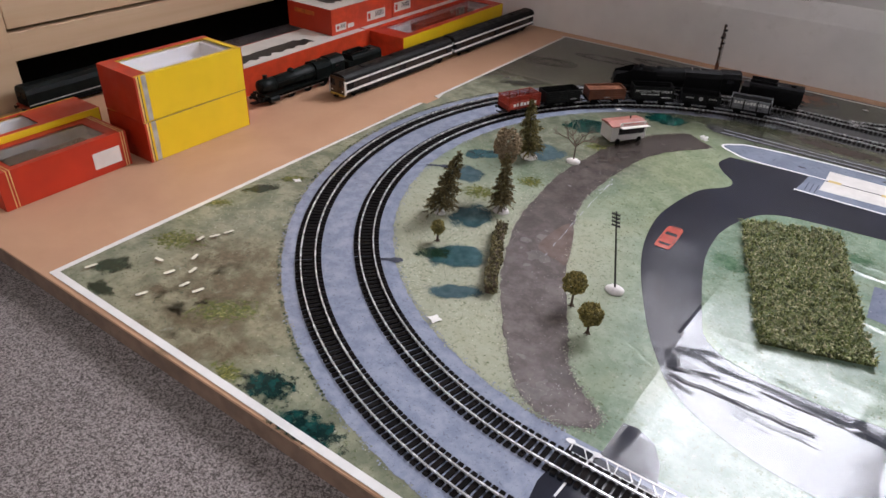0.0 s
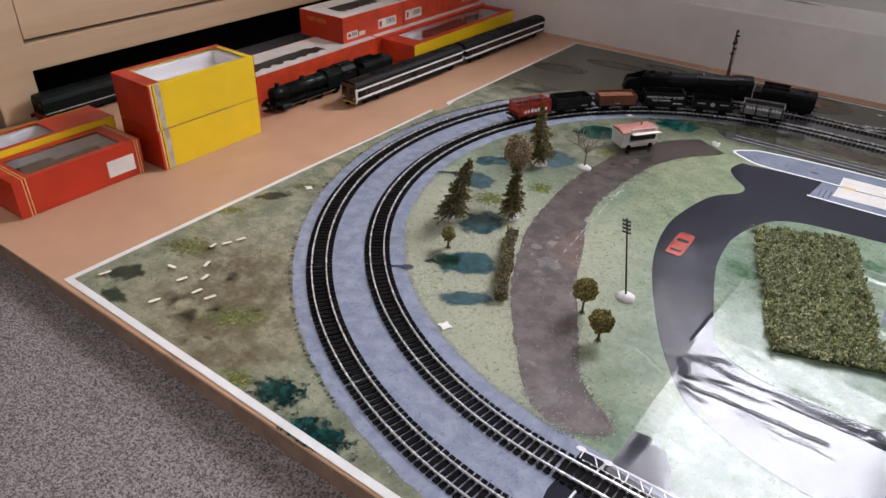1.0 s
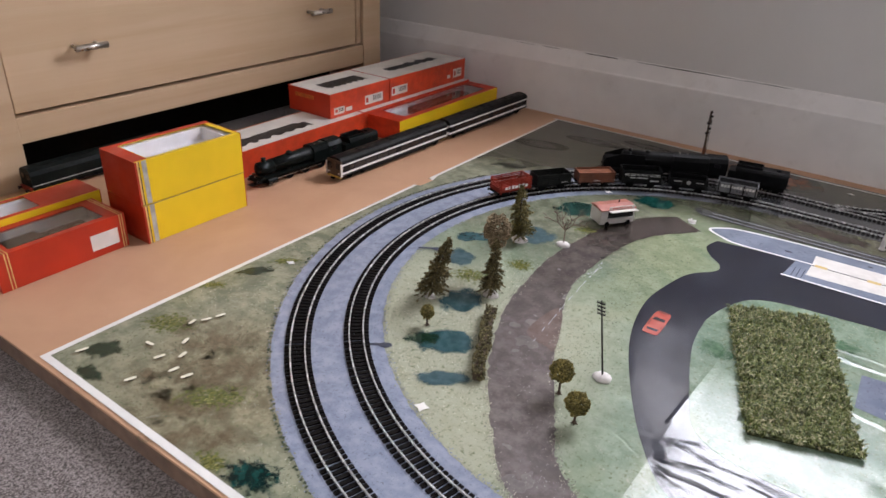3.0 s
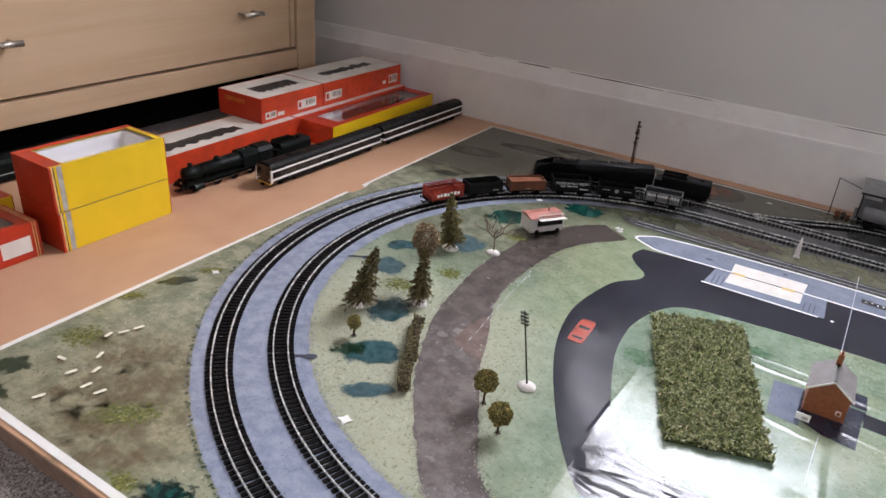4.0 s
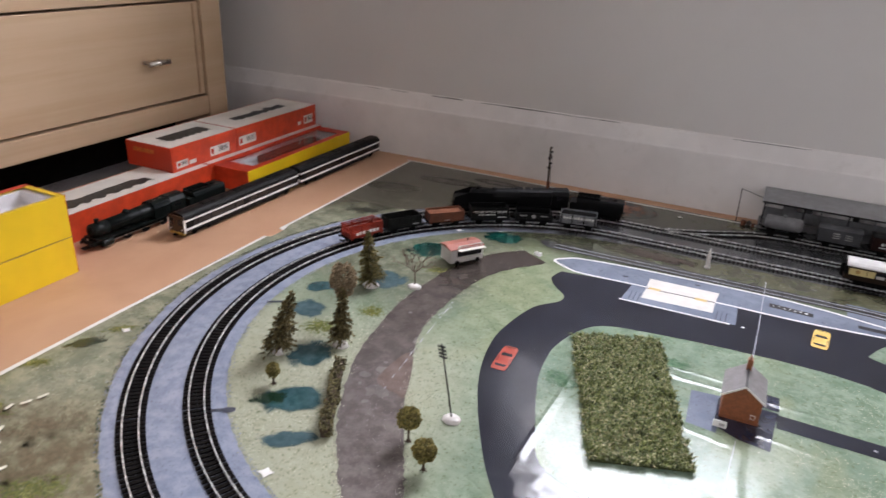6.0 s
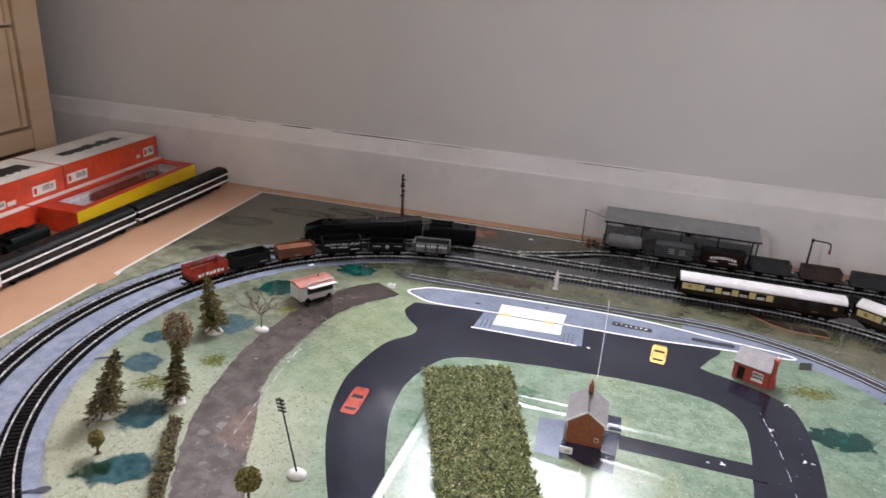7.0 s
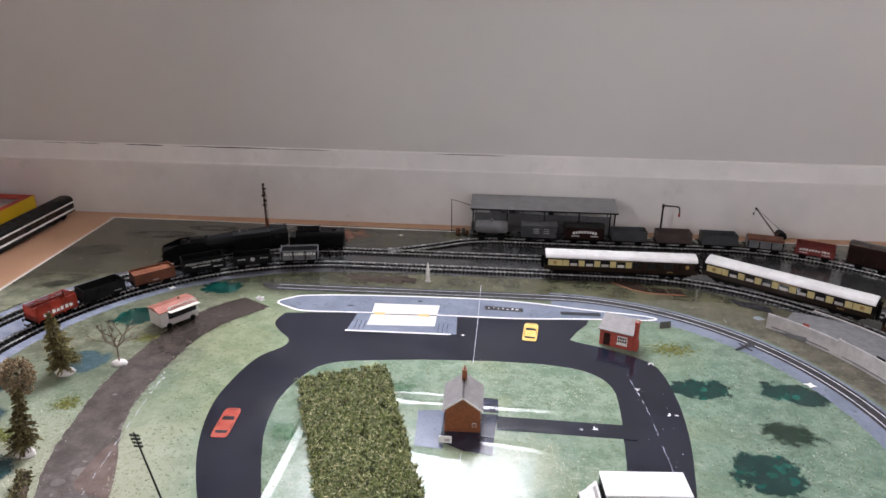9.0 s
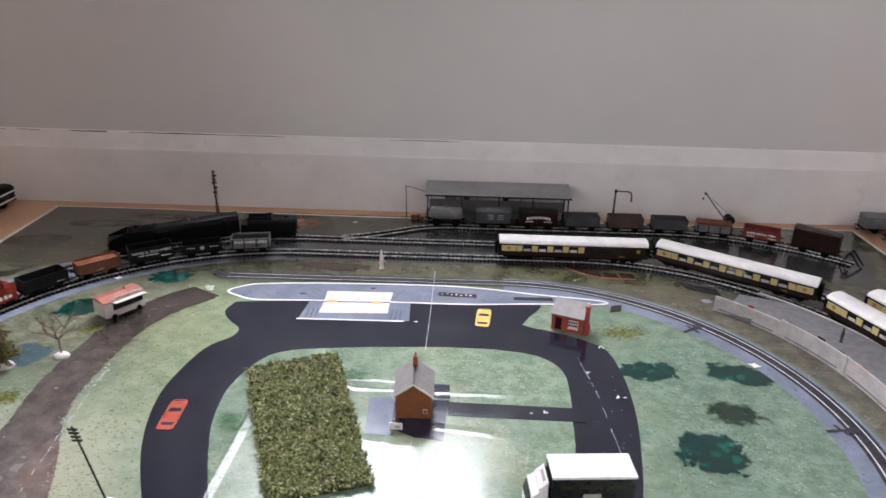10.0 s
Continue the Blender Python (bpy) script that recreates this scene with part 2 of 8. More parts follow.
    return n.done(col, r, 0.0, n.bump(sheet_relief(n), 1.0, 1.0), SHEET_SPEC, SHEET_COAT, haze=0.26)


def carpet_material():
    n = Nodes("carpet_pile")
    v = n.noise(460.0, 2.0, 0.6)
    col = n.mix(n.ramp(v, 0.33, 0.66), (0.085, 0.073, 0.068), (0.50, 0.44, 0.42))
    col = n.mix(n.ramp(n.noise(150.0, 3.0, 0.7), 0.40, 0.70, 0.0, 0.35), col, (0.13, 0.112, 0.105))
    col = n.mix(n.ramp(n.noise(700.0, 2.0), 0.54, 0.68, 0.0, 0.7), col, (0.60, 0.54, 0.51))
    col = n.mix(n.ramp(n.noise(3.0, 3.0), 0.35, 0.7, 0.0, 0.25), col, (0.17, 0.145, 0.13))
    return n.done(col, 0.95, 0.0, n.bump(n.math("ADD", v, n.noise(600.0)), 0.9, 0.004), 0.15)


def wood_material(name, c, c2, grain=(60.0, 2.0, 60.0), rough=0.5):
    n = Nodes(name)
    m = n.t.nodes.new("ShaderNodeMapping")
    n.link(n.pos, m.inputs["Vector"])
    m.inputs["Scale"].default_value = grain
    g = n.noise(1.0, 5.0, 0.6, m.outputs[0], 0.5)
    col = n.mix(n.ramp(g, 0.3, 0.7), c, c2)
    col = n.mix(n.ramp(n.noise(3.0), 0.35, 0.7, 0.0, 0.25), col, shade(c, 0.82))
    return n.done(col, rough, 0.0, n.bump(g, 0.08, 0.0006), 0.4)


def wall_material(name, c, rough=0.85):
    n = Nodes(name)
    col = n.mix(n.ramp(n.noise(2.2, 4.0), 0.3, 0.7), shade(c, 0.95), c)
    col = n.mix(n.ramp(n.noise(40.0, 4.0, 0.7), 0.6, 0.75, 0.0, 0.12), col, shade(c, 0.85))
    return n.done(col, rough, 0.0, n.bump(n.noise(260.0, 4.0), 0.25, 0.0008), 0.3)


def islands(name, dark, light, rough=0.8, spec=0.3):
    """Colour that differs from leaf to leaf or blade to blade."""
    n = Nodes(name)
    g = n.t.nodes.new("ShaderNodeNewGeometry").outputs["Random Per Island"]
    col = n.mix(g, dark, light)
    col = n.mix(n.ramp(n.noise(90.0, 3.0), 0.4, 0.7, 0.0, 0.5), col, shade(dark, 0.75))
    return n.done(col, rough, 0.0, None, spec)


def piece_material(name, dark, light, rough=0.7, metal=0.0, spec=0.4):
    """Colour that differs from piece to piece."""
    n = Nodes(name)
    g = n.t.nodes.new("ShaderNodeObjectInfo").outputs["Random"]
    col = n.mix(g, dark, light)
    col = n.mix(n.ramp(n.noise(400.0, 3.0), 0.45, 0.7, 0.0, 0.5), col, shade(light, 1.4))
    return n.done(col, rough, metal, n.bump(n.noise(1200.0), 0.2, 0.0003), spec)


def glass_material(name, tint=(0.95, 0.97, 0.97), rough=0.03):
    n = Nodes(name)
    n.b.inputs["Transmission Weight"].default_value = 1.0
    n.b.inputs["IOR"].default_value = 1.45
    return n.done(tint, rough)


MAT_PRINT = sheet_material()
MAT_BORDER = printed("mat_margin", (0.78, 0.77, 0.74), (0.84, 0.83, 0.80), 30.0)
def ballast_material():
    """Blue-grey ballast print, with shade along the oval's back painted in dark grey."""
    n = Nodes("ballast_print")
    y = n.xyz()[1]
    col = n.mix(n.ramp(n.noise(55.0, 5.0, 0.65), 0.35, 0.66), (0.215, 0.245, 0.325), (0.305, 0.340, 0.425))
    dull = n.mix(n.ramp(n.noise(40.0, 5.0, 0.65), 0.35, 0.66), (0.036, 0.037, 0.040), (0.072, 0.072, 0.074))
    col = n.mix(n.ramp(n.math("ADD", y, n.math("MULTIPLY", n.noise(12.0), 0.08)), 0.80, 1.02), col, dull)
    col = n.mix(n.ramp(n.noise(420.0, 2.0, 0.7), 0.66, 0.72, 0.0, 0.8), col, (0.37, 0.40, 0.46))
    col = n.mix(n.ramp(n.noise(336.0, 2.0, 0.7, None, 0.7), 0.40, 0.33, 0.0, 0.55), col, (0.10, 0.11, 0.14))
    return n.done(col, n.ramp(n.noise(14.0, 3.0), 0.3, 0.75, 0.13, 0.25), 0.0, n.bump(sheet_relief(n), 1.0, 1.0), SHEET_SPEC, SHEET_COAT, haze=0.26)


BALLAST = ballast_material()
# grey strips at the back and siding, with shade put into the colour
BALLAST_SHADED = printed("ballast_print_shaded", (0.028, 0.029, 0.031), (0.058, 0.058, 0.060), 40.0, (0.19, 0.195, 0.195), 420.0, 0.66)
ROAD = printed("road_print", (0.0070, 0.0085, 0.0170), (0.0135, 0.0165, 0.0295), 25.0)


def path_material():
    """Cinder path print: mauve-grey near one end, dark brown towards the other."""
    n = Nodes("cinder_path_print")
    y = n.xyz()[1]
    col = n.mix(n.ramp(n.noise(45.0, 6.0, 0.7), 0.35, 0.66), (0.100, 0.085, 0.082), (0.190, 0.166, 0.155))
    dark_brown = n.mix(n.ramp(n.noise(38.0, 6.0, 0.7), 0.35, 0.66), (0.020, 0.015, 0.012), (0.062, 0.048, 0.040))
    col = n.mix(n.ramp(n.math("ADD", y, n.math("MULTIPLY", n.noise(9.0, 4.0), 0.30)), 0.45, 0.95), col, dark_brown)
    col = n.mix(n.ramp(n.noise(16.0, 4.0), 0.54, 0.70, 0.0, 0.7), col, (0.065, 0.053, 0.050))
    col = n.mix(n.ramp(n.noise(300.0, 2.0, 0.7), 0.64, 0.72, 0.0, 0.4), col, (0.26, 0.235, 0.22))
    return n.done(col, n.ramp(n.noise(14.0, 3.0), 0.3, 0.75, 0.15, 0.30), 0.0, n.bump(sheet_relief(n), 1.0, 1.0), SHEET_SPEC, SHEET_COAT, haze=0.26)


PATH = path_material()
PATH_RED = printed("rusty_path_print", (0.125, 0.092, 0.080), (0.195, 0.150, 0.132), 40.0)
SLATE = printed("paved_print", (0.150, 0.178, 0.235), (0.205, 0.235, 0.300), 18.0, (0.28, 0.31, 0.37), 200.0, 0.68)
PRINT_WHITE = printed("white_print", (0.78, 0.78, 0.78), (0.85, 0.85, 0.84), 30.0)
PRINT_ROOF = printed("cream_roof_print", (0.66, 0.64, 0.60), (0.74, 0.72, 0.68), 60.0)
YARD = printed("yard_print", (0.105, 0.130, 0.185), (0.150, 0.178, 0.240), 30.0, (0.24, 0.27, 0.32), 260.0, 0.68)
YARD_DARK = printed("navy_yard_print", (0.016, 0.020, 0.040), (0.030, 0.036, 0.062), 30.0)
STAIN_PALE = printed("pale_run_print", (0.22, 0.26, 0.285), (0.31, 0.35, 0.36), 30.0)
PRINT_TAN = printed("tan_print", (0.55, 0.40, 0.16), (0.62, 0.48, 0.22), 30.0)
PRINT_BLACK = printed("black_print", (0.02, 0.02, 0.025), (0.045, 0.045, 0.05), 60.0)
PRINT_SOOT = printed("soot_shadow_print", (0.026, 0.029, 0.040), (0.045, 0.050, 0.062), 80.0)
PRINT_RAIL = printed("rail_print", (0.45, 0.47, 0.52), (0.58, 0.60, 0.64), 60.0)
TEAL = printed("teal_shrub_print", (0.001, 0.022, 0.019), (0.005, 0.068, 0.052), 130.0, (0.01, 0.09, 0.07), 420.0, 0.70, edge=(66.0, 1.6, 0.10), lobes=75.0)
TEAL_DEEP = printed("deep_teal_shrub_print", (0.003, 0.019, 0.018), (0.009, 0.050, 0.043), 160.0, (0.03, 0.11, 0.09), 420.0, 0.66, edge=(110.0, 2.4, 0.28), lobes=130.0)
TEAL_LEAF = printed("teal_leaf_print", (0.006, 0.062, 0.044), (0.022, 0.115, 0.085), 300.0)
TEAL_BLUE = printed("teal_blue_shrub_print", (0.018, 0.058, 0.064), (0.046, 0.104, 0.114), 70.0, (0.06, 0.15, 0.16), 420.0, 0.70, edge=(58.0, 1.3, 0.14))
TEAL_PALE = printed("pond_print", (0.040, 0.082, 0.092), (0.074, 0.126, 0.138), 60.0, edge=(70.0, 1.2, 0.16))
SHRUB_DARK = printed("dark_shrub_print", (0.045, 0.062, 0.040), (0.095, 0.115, 0.070), 90.0, (0.15, 0.17, 0.09), 420.0, 0.66)
SHRUB_SOFT = printed("dark_run_print", (0.004, 0.018, 0.010), (0.016, 0.044, 0.026), 150.0, (0.06, 0.11, 0.06), 420.0, 0.66, edge=(80.0, 2.2, 0.30))
SHRUB_GREEN = printed("green_shrub_print", (0.040, 0.105, 0.050), (0.105, 0.190, 0.105), 150.0, edge=(80.0, 2.4, 0.40))
SMUDGE = printed("brown_smudge_print", (0.105, 0.086, 0.050), (0.170, 0.142, 0.088), 150.0, edge=(60.0, 5.0, 1.0))
MOSS = printed("moss_print", (0.062, 0.082, 0.024), (0.175, 0.195, 0.060), 260.0, (0.34, 0.34, 0.12), 420.0, 0.62, edge=(170.0, 5.0, 0.5))


def weed_material():
    """Printed weeds: each blade its own green, yellow or straw."""
    n = Nodes("weed_print")
    g = n.t.nodes.new("ShaderNodeNewGeometry").outputs["Random Per Island"]
    col = n.mix(n.ramp(g, 0.0, 0.6), (0.045, 0.055, 0.016), (0.20, 0.205, 0.050))
    col = n.mix(n.ramp(g, 0.72, 1.0), col, (0.42, 0.40, 0.17))
    return n.done(col, n.ramp(n.noise(14.0, 3.0), 0.3, 0.75, 0.10, 0.20), 0.0, n.bump(sheet_relief(n), 1.0, 1.0), SHEET_SPEC, SHEET_COAT, haze=0.26)


WEED = weed_material()
DARK_TURF = printed("dark_turf_print", (0.016, 0.020, 0.012), (0.034, 0.040, 0.024), 40.0, edge=(60.0, 2.5, 0.7))
BROWN_PRINT = printed("brown_print", (0.024, 0.016, 0.012), (0.054, 0.035, 0.026), 80.0)
BROWN_SOFT = printed("bare_earth_print", (0.024, 0.016, 0.012), (0.054, 0.035, 0.026), 80.0, edge=(70.0, 2.8, 0.25))
ORANGE_PRINT = printed("orange_clay_print", (0.24, 0.100, 0.062), (0.32, 0.150, 0.092), 40.0)
CLAY_SOFT = printed("clay_run_print", (0.24, 0.092, 0.055), (0.33, 0.145, 0.085), 40.0, edge=(45.0, 2.5, 0.6))
CREAM_PRINT = printed("cream_print", (0.78, 0.75, 0.58), (0.86, 0.84, 0.70), 200.0)
RED_PRINT = printed("red_car_print", (0.33, 0.060, 0.042), (0.42, 0.095, 0.070), 60.0)
YELLOW_PRINT = printed("yellow_car_print", (0.72, 0.48, 0.13), (0.80, 0.57, 0.20), 60.0)
GREY_SHADOW = printed("painted_shadow_print", (0.050, 0.056, 0.078), (0.080, 0.088, 0.112), 60.0)

CARPET = carpet_material()
BOARD = wood_material("hardboard", (0.49, 0.285, 0.172), (0.56, 0.335, 0.205), (6.0, 6.0, 6.0), 0.5)
BOARD_EDGE = plain("board_edge", (0.175, 0.110, 0.075), 0.75, scale=40.0)
WALL = wall_material("wall_paint", (0.70, 0.685, 0.67))
# unseen east wall, made extra white to bounce light onto the back wall
BOUNCE_WALL = wall_material("bounce_wall_paint", (0.84, 0.82, 0.80))
# unseen walls and ceiling, darkened to hold back bounced light
ROOM_WALL = wall_material("room_wall_paint", (0.16, 0.145, 0.135))
CEILING = wall_material("ceiling_paint", (0.40, 0.39, 0.38))
GLOSS_WHITE = plain("white_gloss_woodwork", (0.82, 0.80, 0.785), 0.38, var=0.06, scale=9.0, bump=0.05, dust=(0.55, 0.52, 0.48), dust_amount=0.3)
BEECH = wood_material("pale_wood", (0.50, 0.355, 0.218), (0.57, 0.42, 0.275), (30.0, 1.2, 30.0), 0.42)
BEECH_DARK = wood_material("wood_edge", (0.36, 0.24, 0.14), (0.44, 0.30, 0.18), (30.0, 1.2, 30.0), 0.5)
# near-black, so the shade under the chest is put into the colour
VOID_BLACK = plain("void_black", (0.006, 0.005, 0.004), 0.9, spec=0.05)
GLASS = glass_material("window_glass")
STEEL = plain("rail_steel", (0.80, 0.80, 0.80), 0.24, 0.55, 0.10, 90.0, 900.0, 0.05, dust=(0.42, 0.38, 0.35), dust_amount=0.3)
SLEEPER = piece_material("sleeper_plastic", (0.004, 0.0035, 0.0035), (0.009, 0.007, 0.0065), 0.9, spec=0.12)
BRASS = plain("dull_nickel", (0.55, 0.52, 0.47), 0.32, 1.0, 0.15)
BLACK = plain("black_engine_paint", (0.0035, 0.0035, 0.004), 0.5, 0.0, 0.4, 90.0, 1200.0, 0.1, dust=(0.008, 0.0075, 0.0075), dust_amount=0.3, spec=0.12)
BLACK_MATT = plain("black_underframe", (0.0035, 0.0035, 0.0035), 0.8, 0.0, 0.4, dust=(0.012, 0.011, 0.010), spec=0.1)
DARK_GREEN = plain("dark_green_paint", (0.0042, 0.0070, 0.0066), 0.45, dust=(0.012, 0.014, 0.013), dust_amount=0.3, spec=0.14)
COAL = plain("coal", (0.005, 0.005, 0.005), 0.9, 0.0, 0.5, 300.0, 900.0, 0.3, spec=0.08)
WAGON_RED = plain("red_wagon_paint", (0.26, 0.024, 0.010), 0.45, dust=(0.13, 0.02, 0.012), spec=0.3)
WAGON_BRICK = plain("brick_red_wagon_paint", (0.17, 0.020, 0.015), 0.5, dust=(0.07, 0.02, 0.015))
WAGON_GREY = plain("grey_wagon_paint", (0.050, 0.052, 0.057), 0.6, dust=(0.05, 0.045, 0.04), dust_amount=0.4)
WAGON_DARK = plain("charcoal_wagon_paint", (0.0075, 0.008, 0.0072), 0.6, dust=(0.018, 0.017, 0.015), spec=0.15)
WAGON_BLACK = plain("black_wagon_paint", (0.004, 0.004, 0.0045), 0.5, spec=0.15)
WAGON_BROWN = plain("bauxite_wagon_paint", (0.135, 0.037, 0.012), 0.6, dust=(0.045, 0.020, 0.012), dust_amount=0.4)
WAGON_MAROON = plain("maroon_wagon_paint", (0.018, 0.006, 0.005), 0.6, spec=0.15)
WAGON_PALE = plain("pale_grey_wagon_paint", (0.140, 0.145, 0.152), 0.5, dust=(0.075, 0.070, 0.066))
WAGON_TAUPE = plain("taupe_wagon_paint", (0.070, 0.048, 0.042), 0.6, dust=(0.05, 0.04, 0.035))
SAND_LOAD = plain("sand_load", (0.19, 0.062, 0.024), 0.9, 0.0, 0.5, 200.0, 900.0, 0.8)
LETTER_WHITE = plain("white_lettering", (0.75, 0.75, 0.72), 0.5, bump=0)
LETTER_GREY = plain("grey_lettering", (0.42, 0.42, 0.40), 0.5, bump=0)
LETTER_GOLD = plain("gold_lettering", (0.32, 0.20, 0.06), 0.5, bump=0)
LETTER_DIM = plain("faded_gold_lettering", (0.042, 0.036, 0.022), 0.5, bump=0)
ROOF_WHITE = plain("white_coach_roof", (0.76, 0.75, 0.74), 0.45, var=0.1, dust=(0.50, 0.47, 0.44), dust_amount=0.35)
UMBER = plain("umber_coach_paint", (0.016, 0.008, 0.0045), 0.38, spec=0.2)
CREAM = plain("cream_coach_paint", (0.52, 0.43, 0.19), 0.4, var=0.1)
COACH_GLASS = plain("coach_window_pane", (0.010, 0.010, 0.012), 0.08, var=0.1, bump=0)
TABLE_WHITE = plain("white_table_cloth", (0.50, 0.48, 0.45), 0.7)
SILVER_BLUE = plain("silver_grey_paint", (0.76, 0.75, 0.74), 0.3, var=0.12)
DMU_DARK = plain("dark_grey_roof_paint", (0.006, 0.0055, 0.0055), 0.55, spec=0.2)
DMU_YELLOW = plain("yellow_end_paint", (0.62, 0.42, 0.08), 0.4)
DMU_BROWN = plain("brown_end_paint", (0.075, 0.045, 0.025), 0.4)
CARD_RED = plain("red_card", (0.43, 0.024, 0.004), 0.45, var=0.12, scale=14.0, bump=0.03, coat=0.05)
CARD_ORANGE = plain("orange_red_card", (0.54, 0.050, 0.013), 0.45, var=0.22, scale=40.0, bump=0.03, coat=0.05)
CARD_YELLOW = plain("yellow_card", (0.74, 0.50, 0.010), 0.42, var=0.08, scale=10.0, bump=0.03, coat=0.05)
CARD_WHITE = plain("white_card", (0.70, 0.67, 0.62), 0.5, var=0.1, scale=20.0, bump=0.03)
CARD_GREY = plain("grey_card", (0.40, 0.38, 0.36), 0.5, bump=0.03)
CARD_GOLD = plain("gold_line_print", (0.72, 0.50, 0.20), 0.4, bump=0)
CARD_DULL_GOLD = plain("dull_gold_print", (0.50, 0.13, 0.018), 0.45, var=0.4, scale=300.0, bump=0)
CARD_BLACK = plain("black_line_print", (0.030, 0.028, 0.020), 0.5, bump=0)
CARD_INSIDE = plain("cardboard_inside", (0.20, 0.16, 0.13), 0.8)
FOAM = plain("polystyrene_tray", (0.72, 0.72, 0.74), 0.6, var=0.1, scale=80.0)
CELLO = glass_material("cellophane_window", (0.97, 0.98, 1.0), 0.08)
PICTURE_DARK = plain("dark_box_picture", (0.018, 0.017, 0.018), 0.45, var=0.5, scale=120.0, bump=0)
BRICK_RED = plain("red_brick_plastic", (0.33, 0.050, 0.030), 0.6, var=0.25, scale=250.0)
BRICK_BROWN = plain("brown_brick_plastic", (0.250, 0.083, 0.030), 0.6, var=0.2, scale=250.0)
SLATE_ROOF = plain("grey_tile_plastic", (0.225, 0.215, 0.212), 0.6, var=0.14, scale=120.0)
SHED_ROOF = plain("pale_grey_roof_plastic", (0.255, 0.258, 0.265), 0.55, var=0.12, scale=50.0, dust=(0.18, 0.17, 0.165))
GREY_PLASTIC = plain("grey_plastic", (0.17, 0.173, 0.18), 0.5, var=0.2, scale=90.0)
DARK_METAL = plain("dark_cast_metal", (0.009, 0.008, 0.008), 0.5, 0.0, spec=0.25)
CONCRETE = plain("pale_concrete_plastic", (0.46, 0.44, 0.43), 0.7, var=0.18, scale=70.0, dust=(0.30, 0.28, 0.27))
PLATFORM_TOP = plain("grey_platform_surface", (0.165, 0.165, 0.170), 0.75, var=0.2, scale=90.0)
PLASTER = plain("white_plaster", (0.74, 0.71, 0.68), 0.85, var=0.12, scale=150.0, bump=0.6)
VAN_WHITE = plain("white_van_plastic", (0.58, 0.56, 0.54), 0.4, var=0.08)
VAN_ROOF = plain("terracotta_roof_plastic", (0.31, 0.105, 0.075), 0.5)
TRUCK_BLACK = plain("black_truck_side", (0.016, 0.017, 0.018), 0.3)
TRUCK_WHITE = plain("white_truck_roof", (0.80, 0.80, 0.79), 0.3, var=0.04)
BARK = plain("bark", (0.070, 0.045, 0.028), 0.9, 0.0, 0.4, 300.0)
TWIG = plain("bare_twigs", (0.16, 0.115, 0.085), 0.9)
NEEDLE = islands("conifer_needles", (0.070, 0.062, 0.018), (0.290, 0.238, 0.088))
NEEDLE_DARK = islands("dark_conifer_needles", (0.052, 0.044, 0.016), (0.225, 0.175, 0.070))
FOAM_LEAF = islands("olive_foam_leaves", (0.085, 0.074, 0.018), (0.270, 0.222, 0.066))
DRY_LEAF = islands("dry_brown_leaves", (0.130, 0.094, 0.050), (0.34, 0.255, 0.155))
HEDGE_LEAF = islands("hedge_leaves", (0.035, 0.031, 0.013), (0.24, 0.21, 0.095))


def turf_material():
    """Plastic turf: dark to mid green blades, some pale straw ones."""
    n = Nodes("turf_blades")
    g = n.t.nodes.new("ShaderNodeNewGeometry").outputs["Random Per Island"]
    col = n.mix(n.ramp(g, 0.0, 0.75), (0.034, 0.052, 0.012), (0.190, 0.222, 0.064))
    col = n.mix(n.ramp(g, 0.80, 0.99), col, (0.48, 0.44, 0.25))
    col = n.mix(n.ramp(n.noise(55.0, 3.0, 0.6, None, 0.6), 0.52, 0.70, 0.0, 0.28), col, (0.135, 0.100, 0.050))
    col = n.mix(n.ramp(n.noise(70.0, 3.0), 0.45, 0.70, 0.0, 0.25), col, (0.060, 0.074, 0.022))
    return n.done(col, 0.5, 0.0, None, 0.25)


GRASS = turf_material()
TURF_BASE = plain("turf_backing", (0.045, 0.055, 0.018), 0.95, var=0.4, scale=200.0)
PAPER = plain("white_paper", (0.80, 0.79, 0.76), 0.7, var=0.05)


# ---- building helpers ----
def part(name, bm, material, parent=None, label="", smooth=False, at=None):
    """Links a bmesh as one mesh object, under a thing or a part."""
    me = bpy.data.meshes.new(name)
    bmesh.ops.recalc_face_normals(bm, faces=bm.faces)
    bm.to_mesh(me)
    bm.free()
    for p in me.polygons:
        p.use_smooth = smooth
    me.materials.append(material)
    ob = new(name, me)
    if parent:
        ob.parent = parent
    if at:
        ob.matrix_basis = at
    if label:
        tagged(ob, label)
    return ob


def thing(name, label, category, at=None, group="", kind=""):
    ob = new(name)
    ob.empty_display_size = 0.01
    if at:
        ob.matrix_basis = at
    return tagged(ob, label, category, group, kind)


def box(x0, x1, y0, y1, z0, z1, bevel=0.0, bm=None):
    """Adds a box, its edges rounded by bevel, to bm (or to a new one)."""
    own = bmesh.new() if (bevel and bm) or not bm else bm
    v = [own.verts.new((x, y, z)) for z in (z0, z1) for y in (y0, y1) for x in (x0, x1)]
    for f in ((0, 2, 3, 1), (4, 5, 7, 6), (0, 1, 5, 4), (2, 6, 7, 3), (0, 4, 6, 2), (1, 3, 7, 5)):
        own.faces.new([v[i] for i in f])
    if bevel:
        bmesh.ops.bevel(own, geom=own.edges[:], offset=bevel, segments=2, affect="EDGES", profile=0.6)
        if bm:
            join(bm, own)
            return bm
    return own


def join(bm, other):
    seen = {}
    for v in other.verts:
        seen[v] = bm.verts.new(v.co)
    for f in other.faces:
        bm.faces.new([seen[v] for v in f.verts])
    other.free()
    return bm


